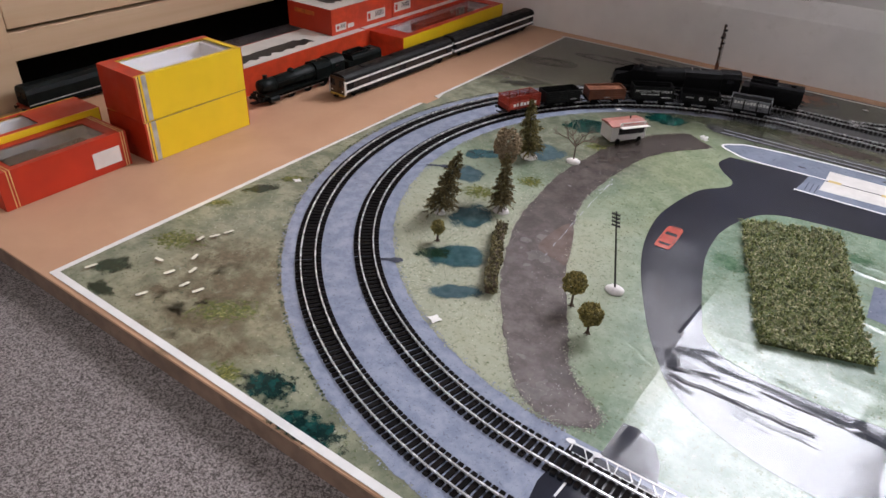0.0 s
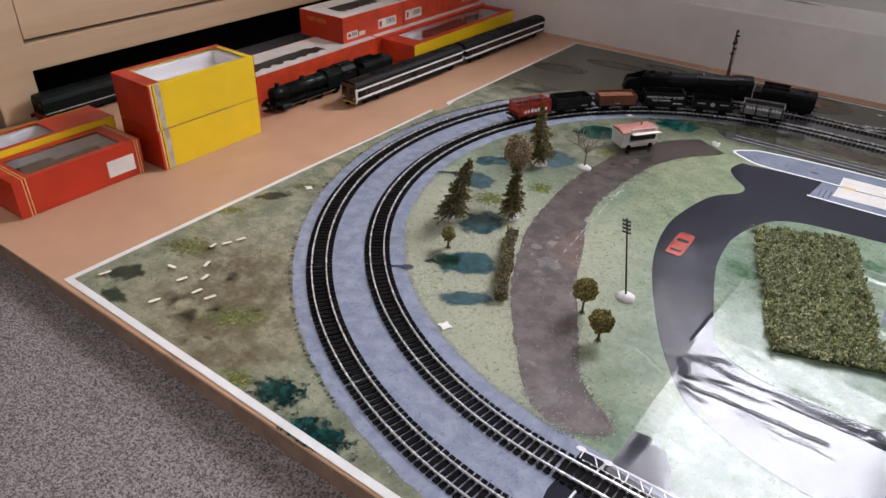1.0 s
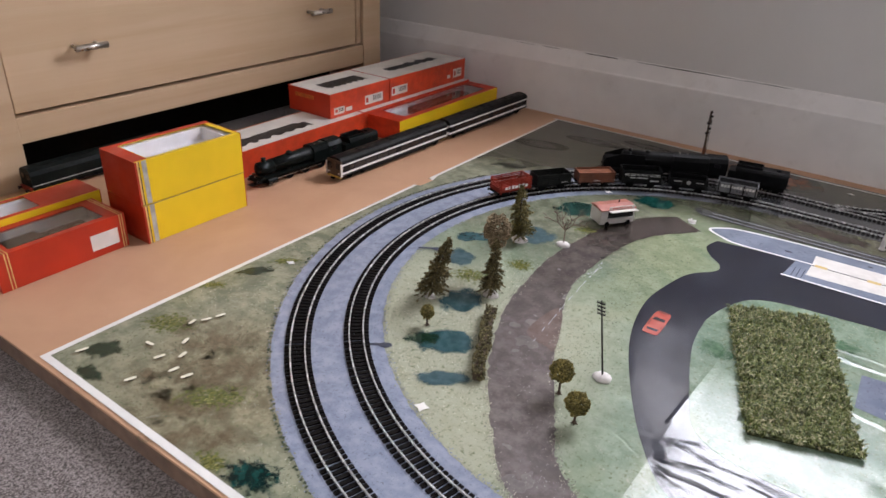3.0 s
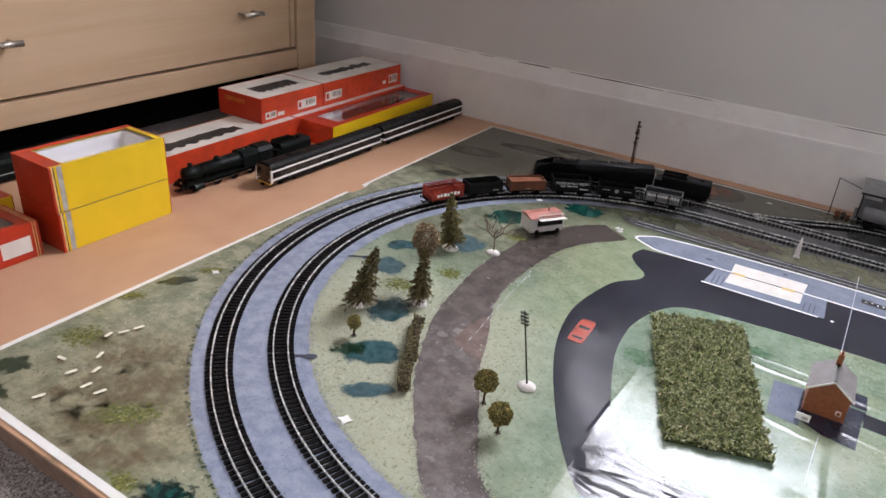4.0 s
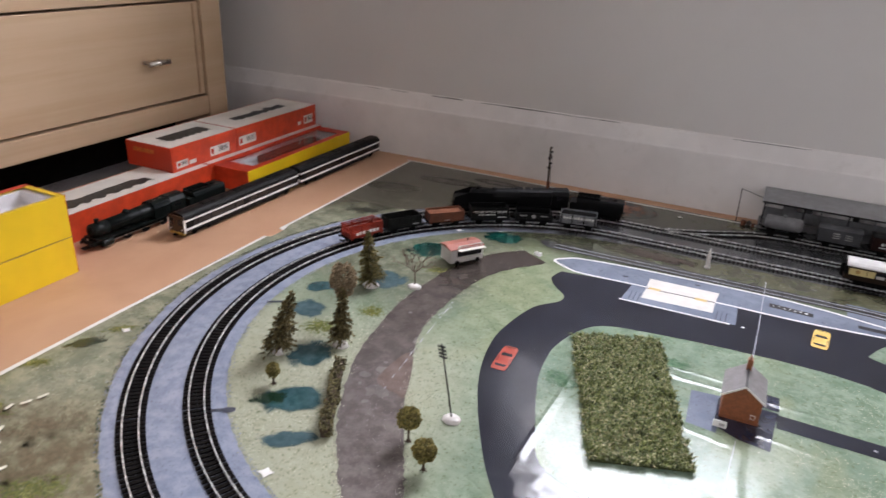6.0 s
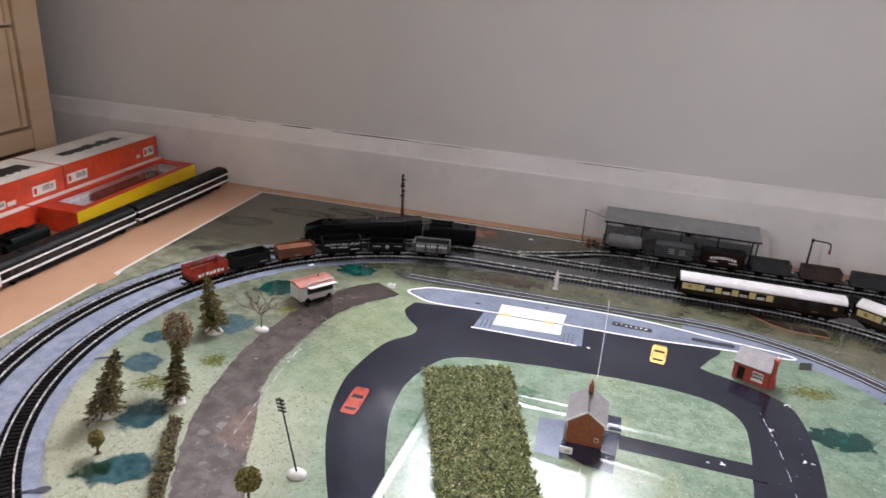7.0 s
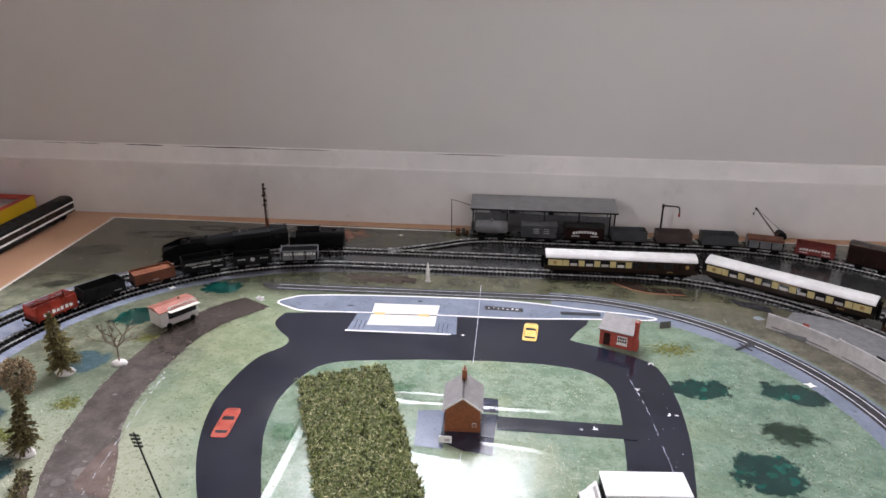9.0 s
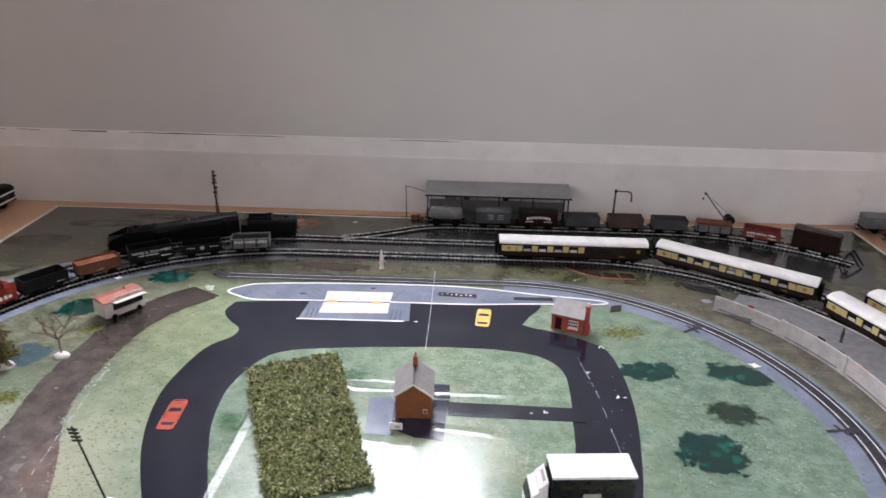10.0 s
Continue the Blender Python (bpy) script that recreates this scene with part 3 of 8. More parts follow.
def cyl(p0, p1, r0, r1=None, seg=12, bm=None, caps=True):
    """A (tapered) rod from p0 to p1."""
    bm = bm or bmesh.new()
    r1 = r0 if r1 is None else r1
    p0, p1 = Vector(p0), Vector(p1)
    q = (p1 - p0).to_track_quat("Z", "Y").to_matrix()
    rings = []
    for p, r in ((p0, r0), (p1, r1)):
        rings.append([bm.verts.new(p + q @ Vector((r * math.cos(2 * math.pi * i / seg), r * math.sin(2 * math.pi * i / seg), 0))) for i in range(seg)])
    for i in range(seg):
        j = (i + 1) % seg
        bm.faces.new((rings[0][i], rings[0][j], rings[1][j], rings[1][i]))
    if caps:
        bm.faces.new(rings[0][::-1])
        bm.faces.new(rings[1])
    return bm


def lathe(profile, axis0, axis1, seg=16, bm=None):
    """Rings of (distance along, radius) round the line axis0 to axis1."""
    bm = bm or bmesh.new()
    a, b = Vector(axis0), Vector(axis1)
    d = (b - a).normalized()
    q = d.to_track_quat("Z", "Y").to_matrix()
    rings = []
    for s, r in profile:
        c = a + d * s
        rings.append([bm.verts.new(c + q @ Vector((max(r, 1e-5) * math.cos(2 * math.pi * i / seg), max(r, 1e-5) * math.sin(2 * math.pi * i / seg), 0))) for i in range(seg)])
    for r0, r1 in zip(rings, rings[1:]):
        for i in range(seg):
            j = (i + 1) % seg
            bm.faces.new((r0[i], r0[j], r1[j], r1[i]))
    bm.faces.new(rings[0][::-1])
    bm.faces.new(rings[-1])
    return bm


def prism(outline, lo, hi, axis="z", bm=None):
    """Extrudes an outline of 2D points from lo to hi along an axis ("x": outline in y, z; "y": in x, z)."""
    bm = bm or bmesh.new()
    place = {"z": lambda u, v, w: (u, v, w), "x": lambda u, v, w: (w, u, v), "y": lambda u, v, w: (u, w, v)}[axis]
    a = [bm.verts.new(place(u, v, lo)) for u, v in outline]
    b = [bm.verts.new(place(u, v, hi)) for u, v in outline]
    n = len(outline)
    for i in range(n):
        j = (i + 1) % n
        bm.faces.new((a[i], a[j], b[j], b[i]))
    bm.faces.new(a[::-1])
    bm.faces.new(b)
    return bm


def tube(points, r, seg=6, bm=None):
    bm = bm or bmesh.new()
    for p, q in zip(points, points[1:]):
        cyl(p, q, r, r, seg, bm)
    return bm


def spline(points, steps=8, closed=True):
    """A smooth line through 2D points."""
    n, out = len(points), []
    for i in range(n if closed else n - 1):
        p = [points[(i + k) % n] if closed else points[min(max(i + k, 0), n - 1)] for k in (-1, 0, 1, 2)]
        for s in range(steps):
            t = s / steps
            out.append(tuple(0.5 * (2 * p[1][k] + (p[2][k] - p[0][k]) * t + (2 * p[0][k] - 5 * p[1][k] + 4 * p[2][k] - p[3][k]) * t * t + (3 * p[1][k] - p[0][k] - 3 * p[2][k] + p[3][k]) * t ** 3) for k in (0, 1)))
    return out if closed else out + [tuple(points[-1])]


def flat(outline, z):
    bm = bmesh.new()
    bm.faces.new([bm.verts.new((x, y, z)) for x, y in outline])
    bmesh.ops.triangulate(bm, faces=bm.faces[:])
    for f in bm.faces:
        if f.normal.z < 0:
            f.normal_flip()
    return bm


def band(centre, r0, r1, a0, a1, z, seg=64, bm=None):
    """A flat ring sector; angles in degrees."""
    bm = bm or bmesh.new()
    rows = []
    for i in range(seg + 1):
        a = radians(a0 + (a1 - a0) * i / seg)
        rows.append([bm.verts.new((centre[0] + r * math.cos(a), centre[1] + r * math.sin(a), z)) for r in (r0, r1)])
    for p, q in zip(rows, rows[1:]):
        bm.faces.new((p[0], p[1], q[1], q[0]))
    return bm


def ribbon(points, width, z, bm=None):
    """A flat stripe along a 2D line."""
    bm = bm or bmesh.new()
    rows = []
    for i, p in enumerate(points):
        a, b = Vector(points[max(i - 1, 0)]), Vector(points[min(i + 1, len(points) - 1)])
        d = (b - a).normalized()
        s = Vector((-d.y, d.x)) * width / 2
        rows.append([bm.verts.new((p[0] + k * s.x, p[1] + k * s.y, z)) for k in (-1, 1)])
    for p, q in zip(rows, rows[1:]):
        bm.faces.new((p[0], q[0], q[1], p[1]))
    return bm


def crystal(bm, c, r, rnd, squash=1.0):
    """One small uneven clump of leaves."""
    q = Euler([rnd.uniform(0, 6.28) for _ in range(3)]).to_matrix()
    v = [bm.verts.new(Vector(c) + (q @ Vector(d)) * r * rnd.uniform(0.6, 1.3)) for d in ((1, 0, 0), (-1, 0, 0), (0, 1, 0), (0, -1, 0), (0, 0, squash), (0, 0, -squash))]
    for a, b, d in ((0, 2, 4), (2, 1, 4), (1, 3, 4), (3, 0, 4), (2, 0, 5), (1, 2, 5), (3, 1, 5), (0, 3, 5)):
        bm.faces.new((v[a], v[b], v[d]))


def lettering(text, height, material, parent, at, label=""):
    cu = bpy.data.curves.new("lettering", "FONT")
    cu.body, cu.size, cu.align_x, cu.align_y, cu.extrude = text, height, "CENTER", "CENTER", 0.0001
    tmp = bpy.data.objects.new("lettering", cu)
    scene.collection.objects.link(tmp)
    me = bpy.data.meshes.new_from_object(tmp.evaluated_get(bpy.context.evaluated_depsgraph_get()))
    bpy.data.objects.remove(tmp)
    me.materials.clear()
    me.materials.append(material)
    ob = new("lettering", me)
    ob.parent, ob.matrix_basis = parent, at
    return tagged(ob, label) if label else ob


# ---- the room ----
BACK, EAST, WEST, SOUTH, TOP, CARPET_Z = 1.240, 1.96, -0.98, -2.60, 2.35, -0.027
tagged(part("floor", box(WEST - 0.2, EAST + 0.2, SOUTH - 0.2, BACK + 0.2, CARPET_Z - 0.1, CARPET_Z), CARPET), "grey-brown flecked short-pile carpet", "carpet", kind="structure")
wall = bmesh.new()
box(WEST - 0.2, WIN_X0, BACK, BACK + 0.3, CARPET_Z, TOP, 0, wall)
box(WIN_X1, EAST + 0.2, BACK, BACK + 0.3, CARPET_Z, TOP, 0, wall)
box(WIN_X0, WIN_X1, BACK, BACK + 0.3, CARPET_Z, WIN_Z0, 0, wall)
box(WIN_X0, WIN_X1, BACK, BACK + 0.3, WIN_Z1, TOP, 0, wall)
tagged(part("wall_north", wall, WALL), "plain off-white painted wall above the skirting", "wall", kind="structure")
W2Y0, W2Y1, W2Z0, W2Z1 = -1.73, -1.27, 0.50, 1.50
wall = bmesh.new()
box(WEST - 0.3, WEST, SOUTH - 0.2, W2Y0, CARPET_Z, TOP, 0, wall)
box(WEST - 0.3, WEST, W2Y1, BACK, CARPET_Z, TOP, 0, wall)
box(WEST - 0.3, WEST, W2Y0, W2Y1, CARPET_Z, W2Z0, 0, wall)
box(WEST - 0.3, WEST, W2Y0, W2Y1, W2Z1, TOP, 0, wall)
tagged(part("wall_west", wall, ROOM_WALL), "plain painted side wall with a window, behind the chest of drawers", "wall", kind="structure")
tagged(part("wall_east", box(EAST, EAST + 0.2, SOUTH - 0.2, BACK, CARPET_Z, TOP), BOUNCE_WALL), "plain unseen side wall, whitened to bounce light onto the back wall", "wall", kind="structure")
tagged(part("ceiling", box(WEST - 0.2, EAST + 0.2, SOUTH - 0.2, BACK + 0.3, TOP, TOP + 0.1), CEILING), "plain unseen ceiling, darkened to cut bounced light", "ceiling", kind="structure")
tagged(part("wall_south", box(WEST, EAST, SOUTH - 0.2, SOUTH, CARPET_Z, TOP), ROOM_WALL), "plain unseen wall behind the viewer, darkened to cut bounced light", "wall", kind="structure")
# skirting: flat face, thick rounded ledge on top
SK = 1.2245
tagged(part("baseboard", prism([(SK, CARPET_Z), (SK, 0.1120), (SK + 0.0004, 0.1165), (SK + 0.0022, 0.1195), (SK + 0.0105, 0.1470), (SK + 0.0118, 0.1496), (SK + 0.0135, 0.1508), (BACK - 0.0005, 0.1522), (BACK - 0.0005, CARPET_Z)], WEST, EAST, "x"), GLOSS_WHITE),
       "white gloss skirting board with a sloping moulded top", "skirting board", kind="structure")
crack, rnd = bmesh.new(), random.Random(3)
for x0, x1, thick in ((-0.15, -0.10, 0.0004), (-0.08, -0.03, 0.0005), (0.03, 0.11, 0.0010), (0.155, 0.365, 0.0008), (0.372, 0.475, 0.0005), (0.69, 0.83, 0.0005)):
    n = max(4, int((x1 - x0) / 0.012))
    mid = [(x0 + (x1 - x0) * i / n, 0.1493 + rnd.uniform(-0.0005, 0.0005), thick * math.sin(math.pi * (0.04 + 0.92 * i / n)) ** 0.5 * rnd.uniform(0.5, 1.1)) for i in range(n + 1)]
    prism([(x, z - t) for x, z, t in mid] + [(x, z + t) for x, z, t in reversed(mid)], SK + 0.0108, SK + 0.0122, "y", crack)
tagged(part("caulk_line", crack, VOID_BLACK), "thin broken gap in the paint along the skirting top", "trim", kind="structure")


def window(name, x0, x1, z0, z1, y0, y1, label, at=None):
    w = thing(name, label, "window", at, kind="structure")
    f, ym = 0.045, (y0 + y1) / 2
    fr = bmesh.new()
    for a in ((x0, x0 + f, z0, z1), (x1 - f, x1, z0, z1), (x0 + f, x1 - f, z0, z0 + f), (x0 + f, x1 - f, z1 - f, z1)):
        box(a[0], a[1], ym - 0.025, ym + 0.025, a[2], a[3], 0.004, fr)
    part("window_frame", fr, GLOSS_WHITE, w)
    pane = part("pane", box(x0 + f, x1 - f, ym - 0.003, ym + 0.003, z0 + f, z1 - f), GLASS, w)
    pane.visible_shadow = False
    return w


window("window_1", WIN_X0, WIN_X1, WIN_Z0, WIN_Z1, BACK + 0.16, BACK + 0.22, "white-framed window with daylight behind the glass")
window("window_2", W2Y0, W2Y1, W2Z0, W2Z1, 0.23, 0.28, "white-framed window in the side wall", pose(WEST, 0, 0, 0, 0, 90))

# ---- chest of drawers ----
chest = thing("chest_of_drawers", "pale wood-effect chest of drawers with metal bar handles", "chest of drawers", pose(-0.475, 0.64, CARPET_Z))
CY0, CY1, CZ = 0.165 - 0.64, 1.117 - 0.64, -CARPET_Z
for y0, y1 in ((CY0, CY0 + 0.064), (CY1 - 0.062, CY1)):
    part("side_panel", box(-0.44, 0.0, y0, y1, 0, 0.86, 0.002), BEECH, chest)
part("back_panel", box(-0.44, -0.43, CY0 + 0.064, CY1 - 0.062, 0.0, 0.86), VOID_BLACK, chest)
part("bottom_rail", box(-0.03, -0.002, CY0 + 0.064, CY1 - 0.062, CZ + 0.073, CZ + 0.1165, 0.0015), BEECH, chest)
# added panel, not a known part: closes the void as black shade
part("plinth", box(-0.130, -0.120, CY0 + 0.064, CY1 - 0.062, 0.001, CZ + 0.080), VOID_BLACK, chest, "added near-black panel standing in for the shade under the chest")
part("bottom_panel", box(-0.43, -0.03, CY0 + 0.064, CY1 - 0.062, CZ + 0.080, CZ + 0.092), VOID_BLACK, chest)
part("top_panel", box(-0.45, 0.012, CY0 - 0.01, CY1 + 0.01, 0.86, 0.885, 0.003), BEECH, chest)
for z0, z1 in ((0.1215, 0.330), (0.335, 0.545), (0.55, 0.83)):
    drawer = part("drawer", box(-0.42, -0.006, CY0 + 0.0675, CY1 - 0.0655, CZ + z0, CZ + z1, 0.002), BEECH, chest)
    groove = bmesh.new()
    box(-0.0062, -0.0035, CY1 - 0.085, CY1 - 0.081, CZ + z0 + 0.004, CZ + z1 - 0.004, 0, groove)
    part("bead", groove, BEECH_DARK, drawer, "darker routed bead")
    for yc in (0.365 - 0.64, 0.900 - 0.64):
        h = bmesh.new()
        zc = CZ + (z0 + z1) / 2 - 0.012
        for k in (-0.019, 0.019):
            cyl((-0.006, yc + k, zc), (0.018, yc + k, zc), 0.0035, 0.0035, 10, h)
        cyl((0.019, yc - 0.028, zc), (0.019, yc + 0.028, zc), 0.0055, 0.0055, 12, h)
        part("handle", h, BRASS, drawer, "dull metal bar handle", smooth=True)

# ---- the board ----
board = thing("layout_board", "tan hardboard baseboard with a sawn brown edge, lying on the carpet", "board")
part("board_top", prism([(-0.472, -0.0100), (-0.472, 1.2240), (1.90, 1.2240), (1.90, 0.0105)], -0.0035, -0.0006), BOARD, board)
part("board_core", prism([(-0.470, -0.0094), (-0.470, 1.2235), (1.898, 1.2235), (1.898, 0.0110)], CARPET_Z, -0.0036), BOARD_EDGE, board, "sawn brown fibre edge")

# ---- the printed sheet ----
L, D = 1.640, 1.1945
C1, C2, RO, RI = (0.558, 0.5497), (1.040, 0.5497), 0.505, 0.438
sheet = thing("track_mat", "glossy printed railway play mat, creased, with a white margin", "play mat")
part("sheet", flat([(0, 0), (L, 0), (L, D), (0, D), (0.001, 0.700), (0.0135, 0.697), (0.0120, 0.664), (0.0, 0.660)], 0.0), MAT_PRINT, sheet)
MW, Z1, Z2, Z3, Z4 = 0.0075, 0.00025, 0.0005, 0.00075, 0.0010
Z35 = 0.00088
part("margin", flat([(0, 0), (L, 0), (L, MW), (MW, MW + 0.001)], Z1), MAT_BORDER, sheet, "white paper margin")
part("margin", flat([(0, 0), (MW, MW), (0.0065, 0.35), (0.0062, 0.661), (0.0, 0.660), (0.0015, 0.5), (0.0, 0.33)], Z1), MAT_BORDER, sheet)
part("margin", flat([(0.001, 0.702), (0.0135, 0.697), (0.0068, 0.72), (0.006, D - 0.006), (0.0, D)], Z1), MAT_BORDER, sheet)
part("margin", flat(spline([(0.0, D), (0.006, D - 0.0055), (0.2, D - 0.0045), (0.4, D - 0.008), (0.6, D - 0.012), (0.8, D - 0.011), (1.2, D - 0.006), (L - 0.006, D - 0.0055), (L, D)], 4, False) + [(1.2, D - 0.0015), (0.7, D - 0.007), (0.4, D - 0.003), (0.2, D + 0.0005)], Z1), MAT_BORDER, sheet)
part("margin", flat([(L, MW), (L, D), (L - 0.007, D - 0.006), (L - 0.007, MW + 0.001)], Z1), MAT_BORDER, sheet)

rnd = random.Random(7)


def print_patch(name, outline, level, material, label="", steps=6):
    pts = spline(outline, steps) if steps > 1 else outline
    return part(name, flat(pts, level), material, sheet, label)


def blob(name, x, y, rx, ry, turn, level, material, ragged=0.25, n=44, label=""):
    pts = []
    ph = rnd.uniform(0, 60)
    n = n * 2 if n > 30 else n
    for i in range(n):
        a = 2 * math.pi * i / n
        e = Vector((math.cos(a), math.sin(a), ph))
        k = 1 + ragged * (0.75 * noise.noise(e * 1.6) + 0.55 * noise.noise(e * 4.3) + 0.35 * noise.noise(e * 11.0))
        u, v = rx * k * math.cos(a), ry * k * math.sin(a)
        c, s = math.cos(radians(turn)), math.sin(radians(turn))
        pts.append((x + c * u - s * v, y + s * u + c * v))
    bm = bmesh.new()
    hub, rim = bm.verts.new((x, y, level)), [bm.verts.new((*p, level)) for p in pts]
    for i in range(n):
        bm.faces.new((hub, rim[i], rim[(i + 1) % n]))
    return part(name, bm, material, sheet, label)


def stain(name, x, y, rx, ry, turn, level, material, label="", lie=0.16):
    """A printed stain: a disc that reaches past its size, with how far out each point lies as its rim attribute."""
    bm, n, c, s_ = bmesh.new(), 28, math.cos(radians(turn)), math.sin(radians(turn))
    at = lambda k, a: (x + c * rx * k * math.cos(a) - s_ * ry * k * math.sin(a), y + s_ * rx * k * math.cos(a) + c * ry * k * math.sin(a), level)
    hub = bm.verts.new((x, y, level))
    rings = [[bm.verts.new(at(k, 6.2832 * i / n)) for i in range(n)] for k in (0.6, 1.2, 1.8)]
    for i in range(n):
        j = (i + 1) % n
        bm.faces.new((hub, rings[0][i], rings[0][j]))
        for p, q in zip(rings, rings[1:]):
            bm.faces.new((p[i], q[i], q[j], p[j]))
    ob = part(name, bm, material, sheet, label)
    ob.location.z = level * lie - level
    rim = ob.data.attributes.new("rim", "FLOAT", "POINT")
    rim.data.foreach_set("value", [0.0] + [k for k in (0.6, 1.2, 1.8) for _ in range(n)])
    return ob


def arc_line(c, r, a0, a1, step=2.0):
    n = max(2, int(abs(a1 - a0) / step))
    return [(c[0] + r * math.cos(radians(a0 + (a1 - a0) * i / n)), c[1] + r * math.sin(radians(a0 + (a1 - a0) * i / n))) for i in range(n + 1)]


# ballast under the two running lines, with a slightly wandering edge
def ballast(a0, a1, centre, r0, r1, seg, material, level):
    bm, rows = bmesh.new(), []
    for i in range(seg + 1):
        a = radians(a0 + (a1 - a0) * i / seg)
        rows.append([bm.verts.new((centre[0] + (r + rnd.uniform(-0.0012, 0.0012)) * math.cos(a), centre[1] + (r + rnd.uniform(-0.0012, 0.0012)) * math.sin(a), level)) for r in (r0, r1)])
    for p, q in zip(rows, rows[1:]):
        bm.faces.new((p[0], p[1], q[1], q[0]))
    return bm


part("ballast", ballast(90, 270, C1, 0.406, 0.535, 170, BALLAST, Z1), BALLAST, sheet, "blue-grey printed ballast with the back's shade put into its colour")
part("ballast", flat([(C1[0], C1[1] + 0.411), (C2[0], C1[1] + 0.413), (C2[0], C1[1] + 0.545), (C1[0], C1[1] + 0.535)], Z1), BALLAST_SHADED, sheet, "grey printed ballast with the back's shade put into its colour")
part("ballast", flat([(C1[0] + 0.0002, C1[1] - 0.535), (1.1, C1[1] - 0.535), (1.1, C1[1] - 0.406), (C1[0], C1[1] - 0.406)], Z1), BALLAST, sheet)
part("ballast", ballast(90, -30, C2, 0.413, 0.545, 120, BALLAST_SHADED, Z1), BALLAST_SHADED, sheet)
part("ballast", flat([(0.62, C1[1] + 0.536), (1.04, C1[1] + 0.546), (1.30, 1.03), (1.45, 0.955), (1.53, 0.91), (1.60, 1.03), (1.585, 1.065), (1.42, 1.135), (1.25, 1.160), (0.78, 1.160)], Z1 - 0.00012), BALLAST_SHADED, sheet)
# printed oval line further in
part("inner_ballast", ballast(90, -40, (0.912, 0.498), 0.357, 0.409, 120, SLATE, Z1), SLATE, sheet, "blue-grey printed ballast with the back's shade put into its colour strip")
part("printed_track", band((0.912, 0.498), 0.380, 0.404, 90, -40, Z2, 90), PRINT_BLACK, sheet, "dark printed railway line")
part("printed_track", flat([(0.445, 0.8735), (0.912, 0.878), (0.912, 0.902), (0.425, 0.900), (0.430, 0.885)], Z2), PRINT_BLACK, sheet)
for r in (0.3855, 0.3985):
    part("printed_rail", band((0.912, 0.498), r - 0.0010, r + 0.0010, 90, -40, Z3, 90), PRINT_RAIL, sheet)
    part("printed_rail", flat([(0.455, 0.498 + r - 0.0045), (0.912, 0.498 + r - 0.0008), (0.912, 0.498 + r + 0.0008), (0.455, 0.498 + r - 0.003)], Z3), PRINT_RAIL, sheet)

# cinder path
path_l = [(0.574, 0.162), (0.546, 0.148), (0.521, 0.150), (0.489, 0.170), (0.444, 0.225), (0.389, 0.306), (0.345, 0.411), (0.328, 0.500), (0.322, 0.590), (0.336, 0.712), (0.369, 0.790), (0.415, 0.838)]
path_r = [(0.465, 0.808), (0.405, 0.728), (0.384, 0.630), (0.384, 0.520), (0.406, 0.450), (0.442, 0.362), (0.496, 0.264), (0.519, 0.220), (0.549, 0.194), (0.568, 0.181), (0.575, 0.170)]
edge = [(x + rnd.uniform(-0.0014, 0.0014), y + rnd.uniform(-0.0014, 0.0014)) for x, y in spline(path_l, 12, False) + spline(path_r, 12, False)]
part("cinder_path", flat(edge, Z2), PATH, sheet, "dark brown speckled printed path")
print_patch("rusty_stain", [(0.392, 0.385), (0.425, 0.372), (0.437, 0.372), (0.418, 0.425), (0.402, 0.455), (0.392, 0.445)], Z3, PATH_RED)

def grit(name, line, spread, count, material, level, size=(0.0005, 0.0016)):
    """Loose printed specks along a line, too small to pick apart."""
    bm = bmesh.new()
    for i in range(count):
        k = rnd.randrange(len(line) - 1)
        p = Vector(line[k]).lerp(Vector(line[k + 1]), rnd.random()) + Vector((rnd.gauss(0, spread), rnd.gauss(0, spread)))
        s, a = rnd.uniform(*size), rnd.uniform(0, 6.28)
        bm.faces.new([bm.verts.new((p.x + s * rnd.uniform(0.6, 1.2) * math.cos(a + b), p.y + s * rnd.uniform(0.6, 1.2) * math.sin(a + b), level + i * 2e-8)) for b in (0, 1.3, 2.6, 3.9, 5.1)])
    tagged(part(name, bm, material, sheet), kind="stuff")


grit("path_grit", spline(path_l, 12, False), 0.0035, 900, PATH, Z35, (0.0003, 0.0010))
grit("path_grit", spline(path_r, 12, False), 0.0030, 900, PATH, Z35, (0.0003, 0.0010))
grit("path_grit", [(0.555, 0.155), (0.52, 0.185), (0.45, 0.29), (0.39, 0.40)], 0.012, 160, MAT_BORDER, Z35, (0.0002, 0.0005))
grit("meadow_grit", spline(path_l, 12, False), 0.0035, 380, CREAM_PRINT, Z35, (0.0002, 0.0006))
grit("meadow_grit", spline(path_r, 12, False), 0.0035, 380, CREAM_PRINT, Z35, (0.0002, 0.0006))
for r_, mt in ((0.404, MAT_PRINT), (0.404, BALLAST), (0.536, BALLAST), (0.536, MAT_PRINT)):
    grit("ballast_grit", arc_line(C1, r_, 90, 270), 0.0018, 700, mt, Z3, (0.0004, 0.0013))
grit("meadow_grit", [(0.30, 0.20), (0.33, 0.30), (0.26, 0.40), (0.30, 0.50), (0.40, 0.20)], 0.034, 2200, CREAM_PRINT, 0.00008, (0.0002, 0.0006))
grit("meadow_grit", [(0.30, 0.20), (0.33, 0.30), (0.26, 0.40), (0.30, 0.50), (0.40, 0.20)], 0.034, 1300, SHRUB_DARK, 0.00008, (0.0002, 0.0008))
grit("meadow_grit", [(0.45, 0.34), (0.46, 0.45), (0.44, 0.60), (0.46, 0.70)], 0.024, 520, SHRUB_DARK, Z3, (0.0003, 0.0010))
